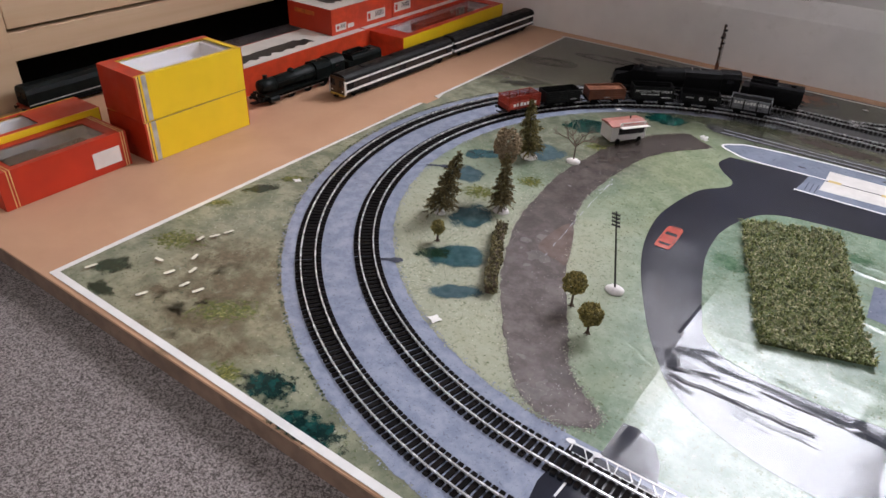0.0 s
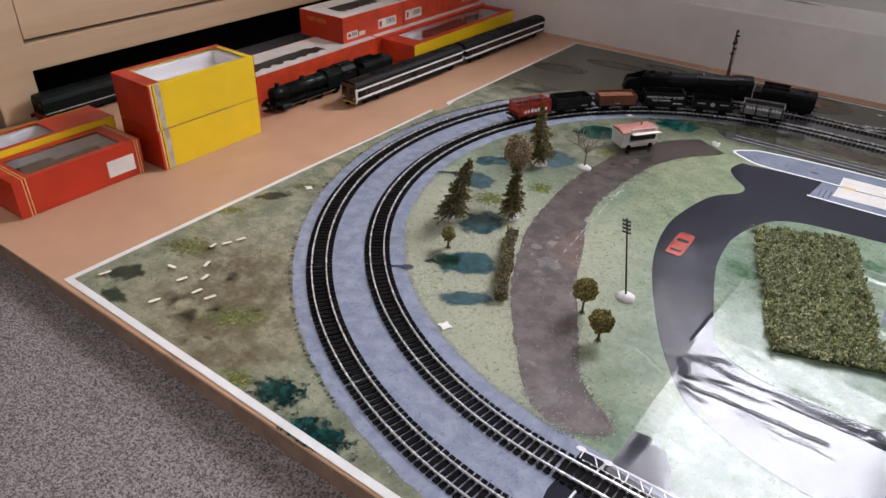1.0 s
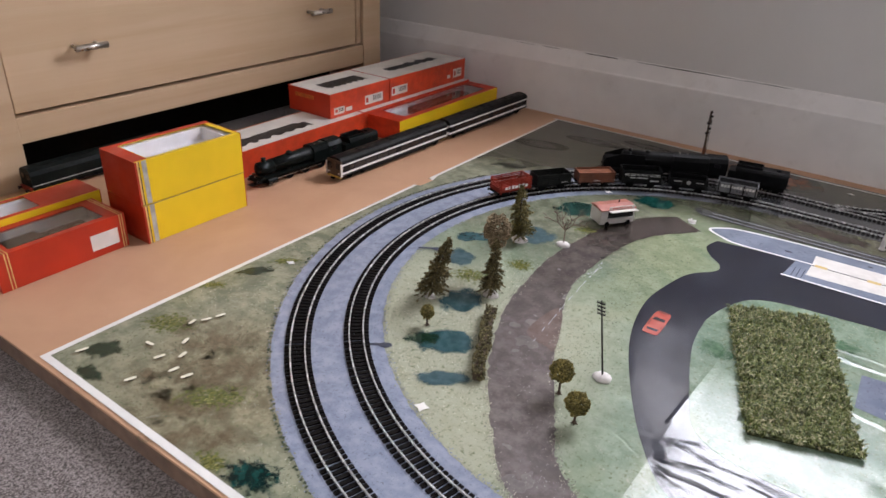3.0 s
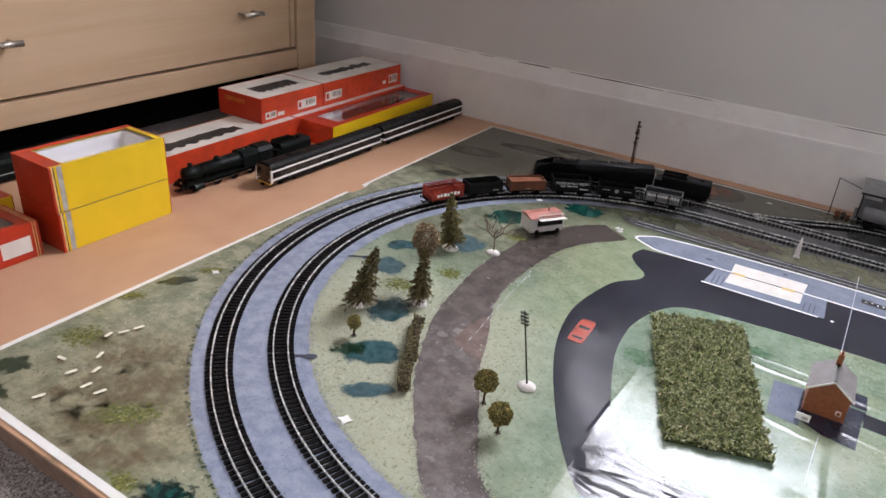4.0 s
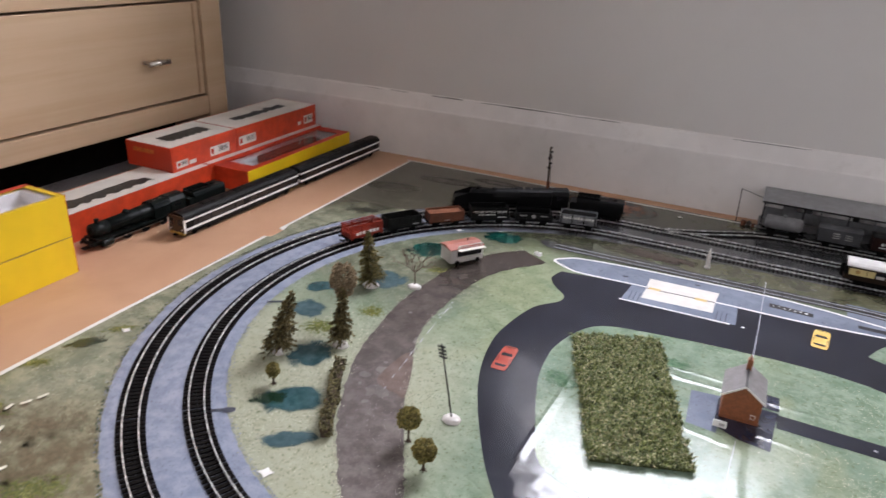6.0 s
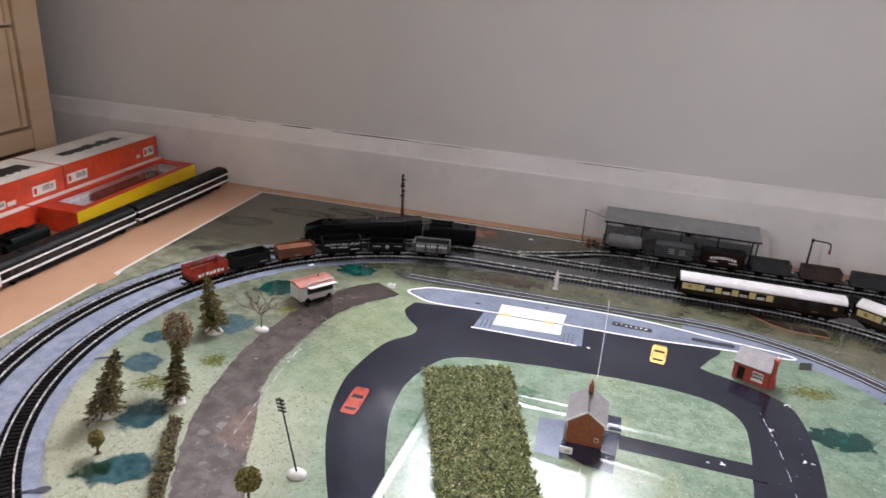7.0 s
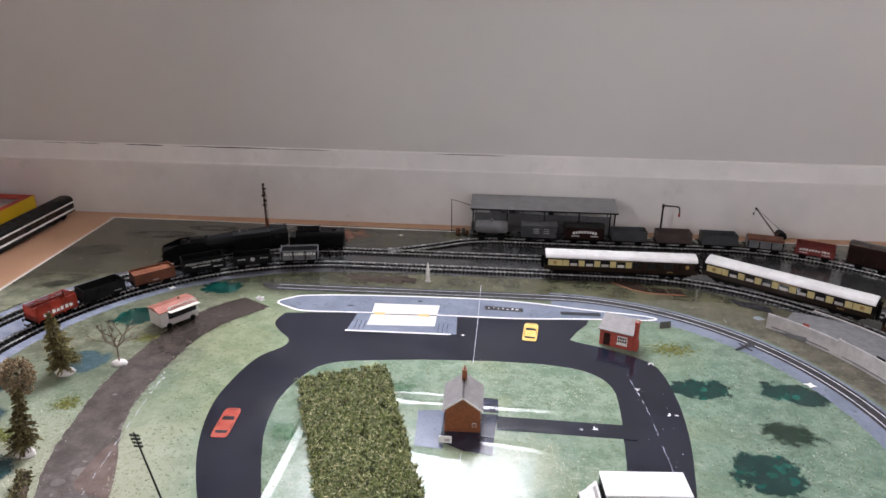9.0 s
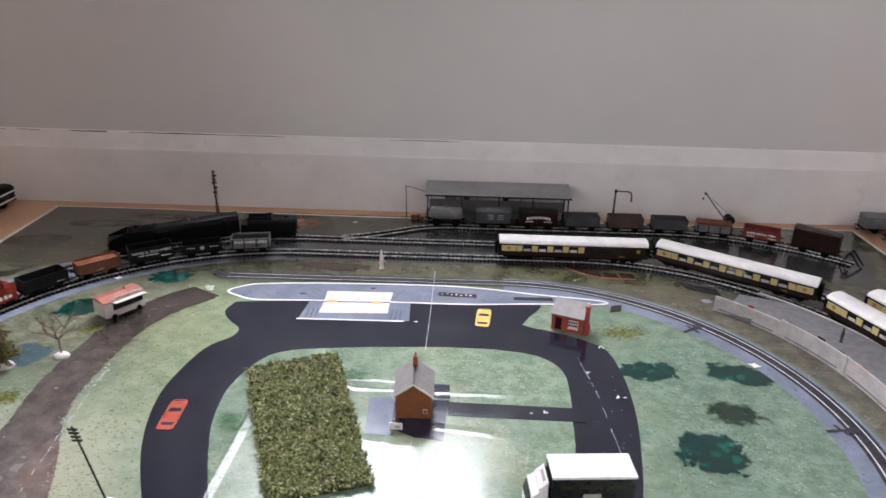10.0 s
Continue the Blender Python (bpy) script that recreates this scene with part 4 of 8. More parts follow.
grit("meadow_grit", [(0.70, 0.66), (0.95, 0.64), (0.93, 0.58), (0.80, 0.63)], 0.014, 420, CREAM_PRINT, Z3, (0.0002, 0.0006))
grit("meadow_grit", [(0.86, 0.50), (0.94, 0.45), (0.90, 0.42)], 0.020, 700, CREAM_PRINT, Z3, (0.0002, 0.0006))
grit("meadow_grit", [(1.10, 0.70), (1.18, 0.60), (1.16, 0.50), (1.20, 0.42)], 0.050, 1300, SHRUB_DARK, 0.00008, (0.0003, 0.0012))
grit("meadow_grit", [(1.10, 0.70), (1.18, 0.60), (1.16, 0.50), (1.20, 0.42)], 0.050, 420, CREAM_PRINT, 0.00008, (0.0002, 0.0006))
grit("ballast_grit", arc_line(C1, 0.5375, 150, 250), 0.0011, 420, SHRUB_DARK, Z35, (0.0005, 0.0022))
grit("pasture_grit", [(0.06, 0.08), (0.15, 0.05), (0.10, 0.20), (0.20, 0.12)], 0.035, 500, SHRUB_DARK, 0.00008, (0.0003, 0.0011))
grit("pasture_grit", [(0.06, 0.16), (0.05, 0.24), (0.12, 0.20), (0.40, 0.03), (0.30, 0.05)], 0.025, 420, CREAM_PRINT, 0.00008, (0.0002, 0.0006))

# tarmac ring road and drive
road_out = [(0.496, 0.792), (0.489, 0.762), (0.503, 0.735), (0.524, 0.712), (0.523, 0.689), (0.496, 0.654), (0.481, 0.589), (0.479, 0.532), (0.495, 0.455), (0.530, 0.372), (0.578, 0.288), (0.63, 0.235), (0.74, 0.205), (0.88, 0.225), (0.98, 0.290), (1.022, 0.380), (1.042, 0.469), (1.052, 0.541), (1.054, 0.612), (1.045, 0.680), (1.019, 0.708), (0.975, 0.731), (0.950, 0.740)]
road_in = [(0.592, 0.384), (0.570, 0.450), (0.557, 0.510), (0.559, 0.576), (0.592, 0.645), (0.674, 0.666), (0.790, 0.676), (0.884, 0.676), (0.944, 0.663), (0.974, 0.631), (0.979, 0.581), (0.974, 0.518), (0.966, 0.450), (0.935, 0.388), (0.86, 0.345), (0.76, 0.318), (0.66, 0.318), (0.612, 0.340)]
road_edge = spline(road_out, 5, False) + [(0.940, 0.744), (0.932, 0.749), (0.945, 0.775), (0.962, 0.800), (0.966, 0.815), (0.85, 0.808), (0.73, 0.807), (0.60, 0.804)]
part("road", flat(road_edge, Z1), ROAD, sheet, "black printed tarmac road")
part("lawn", flat([(x + rnd.uniform(-0.0005, 0.0005), y + rnd.uniform(-0.0005, 0.0005)) for x, y in spline(road_in, 16)], Z2), MAT_PRINT, sheet, "pale green printed lawn inside the road")
part("drive", flat([(0.828, 0.549), (0.990, 0.545), (0.990, 0.518), (0.828, 0.522)], Z35), ROAD, sheet, "black printed drive")
part("yard", flat([(0.732, 0.552), (0.735, 0.484), (0.768, 0.480), (0.768, 0.556)], Z3), YARD, sheet, "slate-blue printed yard beside the cottage")
part("yard", flat([(0.7635, 0.494), (0.790, 0.480), (0.824, 0.4745), (0.826, 0.519), (0.8295, 0.5525), (0.764, 0.552)], Z35), YARD_DARK, sheet, "navy printed yard in front of the cottage")
part("yard", flat([(0.807, 0.587), (0.829, 0.586), (0.830, 0.556), (0.807, 0.556)], Z3), YARD_DARK, sheet)
# printed platform with its white edge, buildings and fittings
plat = [(0.473, 0.827), (0.490, 0.845), (0.515, 0.856), (0.613, 0.866), (0.780, 0.871), (0.872, 0.866), (0.962, 0.850), (1.058, 0.836), (1.061, 0.823), (0.959, 0.817), (0.854, 0.808), (0.730, 0.807), (0.607, 0.804), (0.526, 0.801), (0.497, 0.810)]
plat_edge = spline(plat, 4)
part("printed_platform", flat(plat_edge, Z2), SLATE, sheet, "blue-grey printed station platform")
part("platform_edge", ribbon(plat_edge + plat_edge[:1], 0.0042, Z3), PRINT_WHITE, sheet, "white platform edging")
part("forecourt", flat([(0.602, 0.744), (0.766, 0.747), (0.764, 0.806), (0.608, 0.803)], Z3), SLATE, sheet)
part("kerb_line", flat([(0.600, 0.742), (0.758, 0.7445), (0.758, 0.7485), (0.600, 0.746)], Z4), PRINT_WHITE, sheet)
for i in range(22):
    x = 0.612 + 0.0066 * i
    if not 0.628 < x < 0.735:
        part("railing", flat([(x, 0.749), (x + 0.0012, 0.749), (x + 0.0012, 0.779), (x, 0.779)], Z4), GREY_SHADOW, sheet)
part("station_roof", flat([(0.629, 0.838), (0.734, 0.840), (0.732, 0.806), (0.630, 0.802)], Z4), PRINT_ROOF, sheet, "cream printed station roof")
part("station_roof", flat([(0.630, 0.7995), (0.732, 0.8035), (0.732, 0.769), (0.629, 0.764)], Z4), PRINT_ROOF, sheet)
part("ridge_line", flat([(0.630, 0.7997), (0.732, 0.8037), (0.732, 0.8058), (0.630, 0.8018)], Z4), PRINT_BLACK, sheet)
for x in (0.643, 0.712):
    part("roof_patch", flat([(x - 0.009, 0.7985), (x + 0.008, 0.7985), (x + 0.008, 0.8065), (x - 0.009, 0.8065)], Z4 + 0.0003), PRINT_TAN, sheet, "tan printed patch")
part("printed_wagon", flat([(0.806, 0.834), (0.866, 0.831), (0.866, 0.843), (0.806, 0.847)], Z3), PRINT_BLACK, sheet, "dark printed trolleys")
for i in range(7):
    blob("trolley_mark", 0.812 + i * 0.0075, 0.8395 + rnd.uniform(-0.002, 0.002), rnd.uniform(0.0012, 0.0030), rnd.uniform(0.0010, 0.0022), rnd.uniform(0, 90), Z4, PRINT_WHITE, 0.8, 11)
part("printed_bench", flat([(0.925, 0.829), (0.985, 0.828), (0.988, 0.834), (0.985, 0.840), (0.925, 0.839)], Z3), PRINT_SOOT, sheet, "slate printed flower bed")
blob("drain_mark", 0.592, 0.826, 0.006, 0.003, 10, Z3, GREY_SHADOW, 0.4, 14)
blob("drain_mark", 0.700, 0.853, 0.004, 0.002, 0, Z3, PRINT_BLACK, 0.4, 12)
# fold line, worn white
part("fold_line", ribbon([(0.797, 0.925), (0.7965, 0.86), (0.796, 0.79), (0.795, 0.72), (0.794, 0.668)], 0.0009, Z4), PRINT_RAIL, sheet, "worn white fold line")
part("fold_line", ribbon([(0.789, 0.475), (0.787, 0.43), (0.786, 0.39)], 0.0008, Z4), PRINT_RAIL, sheet)
# crossing print under the front tracks
part("crossing", flat([(0.566, 0.138), (0.690, 0.128), (0.690, 0.008), (0.575, 0.010), (0.562, 0.085)], Z2), ROAD, sheet, "dark printed level crossing")
part("crossing", flat([(0.590, 0.139), (0.640, 0.139), (0.634, 0.160), (0.622, 0.178), (0.604, 0.186), (0.591, 0.184)], Z2), ROAD, sheet)
part("gate_rail", ribbon([(0.563, 0.1370), (0.600, 0.1385), (0.655, 0.1395)], 0.0020, Z3), PRINT_WHITE, sheet, "white printed gate rail")
part("gate_rail", ribbon([(0.570, 0.1275), (0.610, 0.1280), (0.660, 0.1282)], 0.0012, Z3), PRINT_WHITE, sheet)
for i in range(9):
    x = 0.567 + 0.010 * i
    part("gate_bar", ribbon([(x, 0.1375), (x + (0.007 if i % 2 else 0.001), 0.1280)], 0.0011, Z3), PRINT_WHITE, sheet)
for x in (0.5645, 0.5885):
    blob("gate_post", x, 0.1375, 0.0042, 0.0030, 0, Z4, PRINT_WHITE, 0.3, 12)
part("crossing_line", ribbon([(0.5880, 0.1370), (0.5815, 0.1080), (0.5800, 0.0800)], 0.0020, Z3), PRINT_WHITE, sheet, "white painted line")
part("crossing_line", ribbon([(0.5980, 0.0860), (0.6700, 0.0810)], 0.0018, Z3), PRINT_WHITE, sheet)
# shrubs, ponds, weeds, dark turf
for x, y, rx, ry, a in ((0.276, 0.757, 0.034, 0.027, 40), (0.362, 0.872, 0.034, 0.022, 10), (1.091, 0.635, 0.039, 0.022, 0), (1.209, 0.634, 0.041, 0.023, -12), (1.121, 0.474, 0.037, 0.037, 0)):
    stain("printed_shrub", x, y, rx, ry, a, Z35, TEAL, "teal green printed shrub")
    grit("shrub_leaves", [(x - rx * 0.5, y), (x, y + ry * 0.4), (x + rx * 0.5, y), (x, y - ry * 0.4)], min(rx, ry) * 0.34, 45, TEAL_LEAF, 0.0003, (0.0004, 0.0012))
for x, y, rx, ry, a in ((0.700, 0.600, 0.020, 0.012, 0), (0.586, 0.494, 0.014, 0.016, 60)):
    stain("printed_shrub", x, y, rx, ry, a, Z35, SHRUB_GREEN, "small soft green printed shrub", 0.75)
for x, y, rx, ry, a in ((0.327, 0.308, 0.037, 0.023, 35), (0.197, 0.556, 0.028, 0.015, 45), (0.290, 0.392, 0.026, 0.028, 0)):
    stain("printed_shrub", x, y, rx, ry, a, Z35, TEAL_BLUE, "teal blue printed shrub")
for x, y, rx, ry, a in ((0.317, 0.028, 0.022, 0.016, 10), (0.381, 0.013, 0.032, 0.0145, 5)):
    stain("printed_shrub", x, y, rx, ry, a, Z35, TEAL_DEEP, "dark teal leafy printed shrub")
stain("shrub_shade", 0.303, 0.296, 0.018, 0.011, 35, Z4, SHRUB_SOFT)
for x, y, rx, ry, a in ((0.366, 0.249, 0.027, 0.0125, 38), (0.268, 0.622, 0.029, 0.027, 0), (0.217, 0.488, 0.024, 0.023, 0)):
    stain("printed_pond", x, y, rx, ry, a, Z35, TEAL_PALE, "blue-green printed pond")
for x, y, rx, ry, a in ((0.040, 0.051, 0.017, 0.014, 30), (0.068, 0.018, 0.015, 0.009, 0), (0.030, 0.276, 0.021, 0.010, 50), (1.170, 0.548, 0.028, 0.020, -20), (1.118, 0.352, 0.036, 0.011, 0)):
    stain("printed_shrub", x, y, rx, ry, a, Z35, SHRUB_SOFT, "dark grey-green printed shrub")
for x, y, rx, ry, a in ((0.167, 0.855, 0.030, 0.011, 30), (0.098, 0.777, 0.030, 0.012, 30), (0.084, 0.860, 0.03, 0.011, 30), (0.061, 1.010, 0.034, 0.015, 12), (0.147, 1.104, 0.04, 0.012, 6), (0.24, 1.15, 0.03, 0.009, 0), (0.33, 1.10, 0.03, 0.010, 0)):
    stain("dark_turf", x, y, rx, ry, a, Z2, DARK_TURF, "dull dark green printed turf")
for x, y, rx, ry, a in ((0.050, 0.127, 0.022, 0.014, 30), (0.202, 0.075, 0.027, 0.013, 40), (0.275, 0.017, 0.014, 0.008, 0), (0.018, 0.216, 0.013, 0.007, 40), (0.040, 0.321, 0.015, 0.007, 40), (0.322, 0.694, 0.015, 0.010, 20), (1.075, 0.735, 0.026, 0.014, 0), (1.205, 0.352, 0.026, 0.012, 0), (0.300, 0.525, 0.014, 0.012, 0), (0.262, 0.455, 0.018, 0.014, 20)):
    stain("weed_clump", x, y, rx, ry, a, Z2, MOSS, "yellow-green printed weeds")
    weed = bmesh.new()
    for i in range(60):
        a0, rr = rnd.uniform(0, 6.28), rnd.random() ** 0.6
        u, v = rx * rr * math.cos(a0), ry * rr * math.sin(a0)
        c, s = math.cos(radians(a)), math.sin(radians(a))
        p = Vector((x + c * u - s * v, y + s * u + c * v, Z3))
        b = rnd.uniform(0, 3.14)
        d, e = Vector((math.cos(b), math.sin(b), 0)) * rnd.uniform(0.0012, 0.0032), Vector((-math.sin(b), math.cos(b), 0)) * rnd.uniform(0.0004, 0.0008)
        z = Vector((0, 0, i * 2e-6))
        weed.faces.new([weed.verts.new(q + z) for q in (p - d, p - e, p + d, p + e)])
    part("weed_blade", weed, WEED, sheet)
for x, y, rx, ry, a in ((0.190, 0.052, 0.040, 0.018, 40), (0.175, 0.105, 0.045, 0.026, 60), (0.128, 0.140, 0.028, 0.018, 50), (0.235, 0.030, 0.034, 0.014, 30), (0.118, 0.052, 0.014, 0.008, 40), (0.070, 0.135, 0.016, 0.010, 0)):
    stain("pasture_smudge", x, y, rx, ry, a, Z1, SMUDGE, "soft brown smudge in the printed pasture")
for x, y, l, w, a in ((0.024, 0.035, 0.0065, 0.0030, 72), (0.070, 0.089, 0.0058, 0.0030, 5), (0.070, 0.146, 0.0050, 0.0032, 95), (0.084, 0.176, 0.0058, 0.0030, 70), (0.078, 0.160, 0.0058, 0.0029, 62), (0.097, 0.117, 0.0055, 0.0032, 110), (0.100, 0.081, 0.0060, 0.0034, 70), (0.117, 0.099, 0.0055, 0.0032, 98), (0.132, 0.077, 0.0058, 0.0032, 78), (0.152, 0.079, 0.0062, 0.0032, 70), (0.111, 0.039, 0.0060, 0.0032, 68)):
    ca, sa = math.cos(radians(a)), math.sin(radians(a))
    # a dark shadow and a foot are painted under each cream patch
    stain("patch_shadow", x + 0.0022, y - 0.0030, l * 0.9, w * 0.9, a, Z2, SMUDGE)
    part("cream_patch", flat([(x + u * l * ca - v * w * sa, y + u * l * sa + v * w * ca) for u, v in ((-1.05, -0.3), (-0.95, 0.62), (-0.2, 0.70), (0.7, 0.82), (1.1, 0.5), (1.08, -0.35), (0.4, -0.62), (-0.5, -0.75))], Z3), CREAM_PRINT, sheet, "small cream printed patch")
    part("patch_foot", flat([(x + u * l * ca - v * w * sa, y + u * l * sa + v * w * ca) for u, v in ((-0.7, -0.72), (0.1, -0.62), (0.6, -0.60), (0.5, -1.0), (-0.5, -1.1))], Z3), BROWN_PRINT, sheet)
for x, y, a in ((0.172, 0.482, 30), (0.271, 0.250, 34), (1.181, 0.752, 35), (1.285, 0.520, 5)):
    part("painted_shadow", ribbon(spline([(x - 0.018 * math.cos(radians(a)), y - 0.018 * math.sin(radians(a))), (x, y + 0.001), (x + 0.016 * math.cos(radians(a)), y + 0.016 * math.sin(radians(a)))], 4, False), 0.005, Z3), PRINT_SOOT if x > 0.5 else GREY_SHADOW, sheet)
    if x < 0.5:
        blob("painted_shadow", x + 0.010 * math.cos(radians(a)), y + 0.010 * math.sin(radians(a)), 0.008, 0.005, a, Z4, GREY_SHADOW, 0.3, 16)
        continue
    part("painted_shadow", ribbon([(x - 0.004, y + 0.011), (x + 0.001, y), (x + 0.008, y - 0.010)], 0.0035, Z35), PRINT_SOOT, sheet)
    blob("painted_shadow", x + 0.012 * math.cos(radians(a)), y + 0.012 * math.sin(radians(a)), 0.008, 0.006, a, Z4, PRINT_SOOT, 0.3, 16)
part("dark_turf", flat([(1.070, 0.797), (1.088, 0.802), (1.093, 0.824), (1.076, 0.820)], Z2), DARK_TURF, sheet)
stain("clay_patch", 0.490, 1.146, 0.054, 0.032, -8, Z2, CLAY_SOFT, "orange clay printed patch")
stain("brown_patch", 0.622, 0.935, 0.058, 0.015, 0, Z2, BROWN_SOFT, "brown printed bare earth")
part("brown_bunker", flat([(1.020, 0.992), (1.050, 0.972), (1.078, 0.948), (1.082, 0.925), (1.055, 0.935), (1.024, 0.962)], Z2), BROWN_PRINT, sheet, "brown printed coal staithe")
for x in (1.084, 1.111):
    part("brown_bunker", flat([(x, 0.946), (x + 0.024, 0.945), (x + 0.026, 0.922), (x + 0.002, 0.922)], Z2), BROWN_PRINT, sheet)
part("clay_rim", ribbon([(1.022, 0.960), (1.054, 0.933), (1.083, 0.922), (1.137, 0.920)], 0.004, Z3), ORANGE_PRINT, sheet, "orange clay rim")
part("dark_pit", flat([(1.205, 0.918), (1.262, 0.892), (1.262, 0.868), (1.213, 0.890)], Z2), PRINT_BLACK, sheet, "dark printed pit")
blob("pale_stain", 1.232, 0.848, 0.008, 0.007, 0, Z2, STAIN_PALE, 0.3, 20)
# cars printed in plan
def printed_car(x, y, turn, l, w, body, label):
    m = pose(x, y, 0, 0, 0, turn)
    car = part("printed_car", flat([tuple((m @ Vector((u * l, v * w, 0)))[:2]) for u, v in ((-0.50, -0.36), (-0.50, 0.36), (-0.46, 0.45), (-0.30, 0.48), (0.34, 0.48), (0.45, 0.42), (0.50, 0.30), (0.50, -0.30), (0.45, -0.42), (0.34, -0.48), (-0.30, -0.48), (-0.46, -0.45))], Z3), body, sheet, label)
    for quad_ in (((-0.36, -0.28), (-0.27, -0.36), (-0.27, 0.36), (-0.36, 0.28)), ((0.08, -0.36), (0.20, -0.30), (0.20, 0.30), (0.08, 0.36)), ((-0.22, -0.40), (0.04, -0.40), (0.02, -0.37), (-0.20, -0.37)), ((-0.22, 0.40), (0.04, 0.40), (0.02, 0.37), (-0.20, 0.37)), ((0.44, -0.30), (0.46, -0.30), (0.46, 0.30), (0.44, 0.30))):
        part("car_window", flat([tuple((m @ Vector((u * l, v * w, 0)))[:2]) for u, v in quad_], Z4), PRINT_BLACK, car)


printed_car(0.509, 0.506, 92, 0.058, 0.0215, RED_PRINT, "red car printed in plan on the road")
printed_car(0.8755, 0.767, 84, 0.056, 0.0225, YELLOW_PRINT, "yellow car printed in plan on the road")
# scuffs on the tarmac
for i in range(15):
    k = rnd.random()
    x, y = 1.012 + rnd.uniform(-0.012, 0.03), 0.66 - 0.24 * k
    blob("scuff", x, y, rnd.uniform(0.0004, 0.0015), rnd.uniform(0.0003, 0.0006), rnd.uniform(0, 180), Z3, PRINT_RAIL, 0.6, 8)
worn = spline([(1.000, 0.662), (1.008, 0.610), (1.014, 0.560), (1.017, 0.500), (1.020, 0.455)], 12, False)
for i in range(0, len(worn) - 2, 2):
    if rnd.random() < 0.7:
        part("scuff", ribbon([(x + rnd.uniform(-0.0008, 0.0008), y) for x, y in worn[i:i + 3]], rnd.uniform(0.0003, 0.0009), Z3), PRINT_RAIL, sheet)
for x, y, r in ((1.040, 0.571, 0.006), (1.036, 0.690, 0.005), (0.928, 0.533, 0.003), (0.945, 0.535, 0.003), (1.008, 0.625, 0.003)):
    for i in range(5):
        blob("scuff", x + rnd.uniform(-r, r), y + rnd.uniform(-r, r) * 0.7, rnd.uniform(0.0010, 0.0026), 0.0010, rnd.uniform(0, 180), Z4, PRINT_WHITE, 0.6, 9)
worn = [(0.409, 0.372), (0.4055, 0.40), (0.4035, 0.43), (0.400, 0.46), (0.3965, 0.50), (0.3935, 0.54), (0.3915, 0.575), (0.3905, 0.605)]
worn = spline(worn, 10, False)
for i in range(0, len(worn) - 3, 3):
    if rnd.random() < 0.55:
        part("scuff", ribbon([(x + rnd.uniform(-0.0004, 0.0004), y) for x, y in worn[i:i + 4]], rnd.uniform(0.0004, 0.0011), Z35), PRINT_RAIL, sheet)
for i in range(9):
    blob("scuff", 0.391 + rnd.uniform(-0.005, 0.005), 0.56 + rnd.uniform(-0.012, 0.045), rnd.uniform(0.0008, 0.0026), rnd.uniform(0.0005, 0.0011), rnd.uniform(60, 120), Z35, PRINT_RAIL, 0.6, 9)

# ---- track ----
RAIL_TOP = 0.0045


sleeper_bm = box(-0.0023, 0.0023, -0.0148, 0.0148, 0.0, 0.0017)
for k in (-1, 1):
    for j in (-0.0020, 0.0020):
        box(-0.0013, 0.0013, k * 0.00825 + j - 0.0009, k * 0.00825 + j + 0.0009, 0.0017, 0.0027, 0, sleeper_bm)
sleeper_mesh = bpy.data.meshes.new("sleeper")
sleeper_bm.to_mesh(sleeper_mesh)
sleeper_bm.free()
sleeper_mesh.materials.append(SLEEPER)


def track_piece(line, label, name="track_piece", pitch=0.0070):
    """One sectional track: two rails and its sleepers along a 2D line."""
    pts = [Vector(p) for p in line]
    mid = pts[len(pts) // 2]
    tr = thing(name, label, "track", pose(mid.x, mid.y, 0.0005), "track pieces on the mat")
    dirs = [(pts[min(i + 1, len(pts) - 1)] - pts[max(i - 1, 0)]).normalized() for i in range(len(pts))]
    for side in (-1, 1):
        bm, rows = bmesh.new(), []
        for p, d in zip(pts, dirs):
            s = Vector((-d.y, d.x))
            rows.append([bm.verts.new((*(p - mid + s * (side * 0.00825 + o)), z)) for o, z in ((-0.0008, 0.0015), (-0.0008, 0.0040), (0.0008, 0.0040), (0.0008, 0.0015))])
        for a, b in zip(rows, rows[1:]):
            for i in range(4):
                j = (i + 1) % 4
                bm.faces.new((a[i], a[j], b[j], b[i]))
        bm.faces.new(rows[0])
        bm.faces.new(rows[-1][::-1])
        part("rail", bm, STEEL, tr)
    run, k = 0.0, 0
    total = sum((q - p).length for p, q in zip(pts, pts[1:]))
    pitch = total / max(1, round(total / pitch)) - 1e-7
    for p, q in zip(pts, pts[1:]):
        seg = (q - p).length
        while pitch * (k + 0.5) <= run + seg:
            u = (pitch * (k + 0.5) - run) / seg
            c, d = p.lerp(q, u), (q - p)
            s = new("sleeper", sleeper_mesh)
            s.parent = tr
            s.matrix_basis = pose(c.x - mid.x, c.y - mid.y, 0, 0, 0, math.degrees(math.atan2(d.y, d.x)))
            k += 1
        run += seg
    return tr


for r in (RO, RI):
    for i in range(8):
        track_piece(arc_line(C1, r, 90 + 22.5 * i, 112.4 + 22.5 * i), "curved black-sleepered track with bright steel rails")
    for i in range(3):
        x0 = C1[0] + (C2[0] - C1[0]) / 3 * i
        x1 = x0 + (C2[0] - C1[0]) / 3 - 0.0003
        track_piece([(x0 + (x1 - x0) * j / 4, C1[1] + r) for j in range(5)], "straight black-sleepered track with steel rails")
        track_piece([(x0 + (x1 - x0) * j / 4, C1[1] - r) for j in range(5)], "straight black-sleepered track with steel rails")
    for i in range(4):
        track_piece(arc_line(C2, r, 90 - 22.5 * i, 67.6 - 22.5 * i), "curved black-sleepered track with steel rails")
SIDING_Y = 1.138
SC = (1.235, SIDING_Y - 0.438)
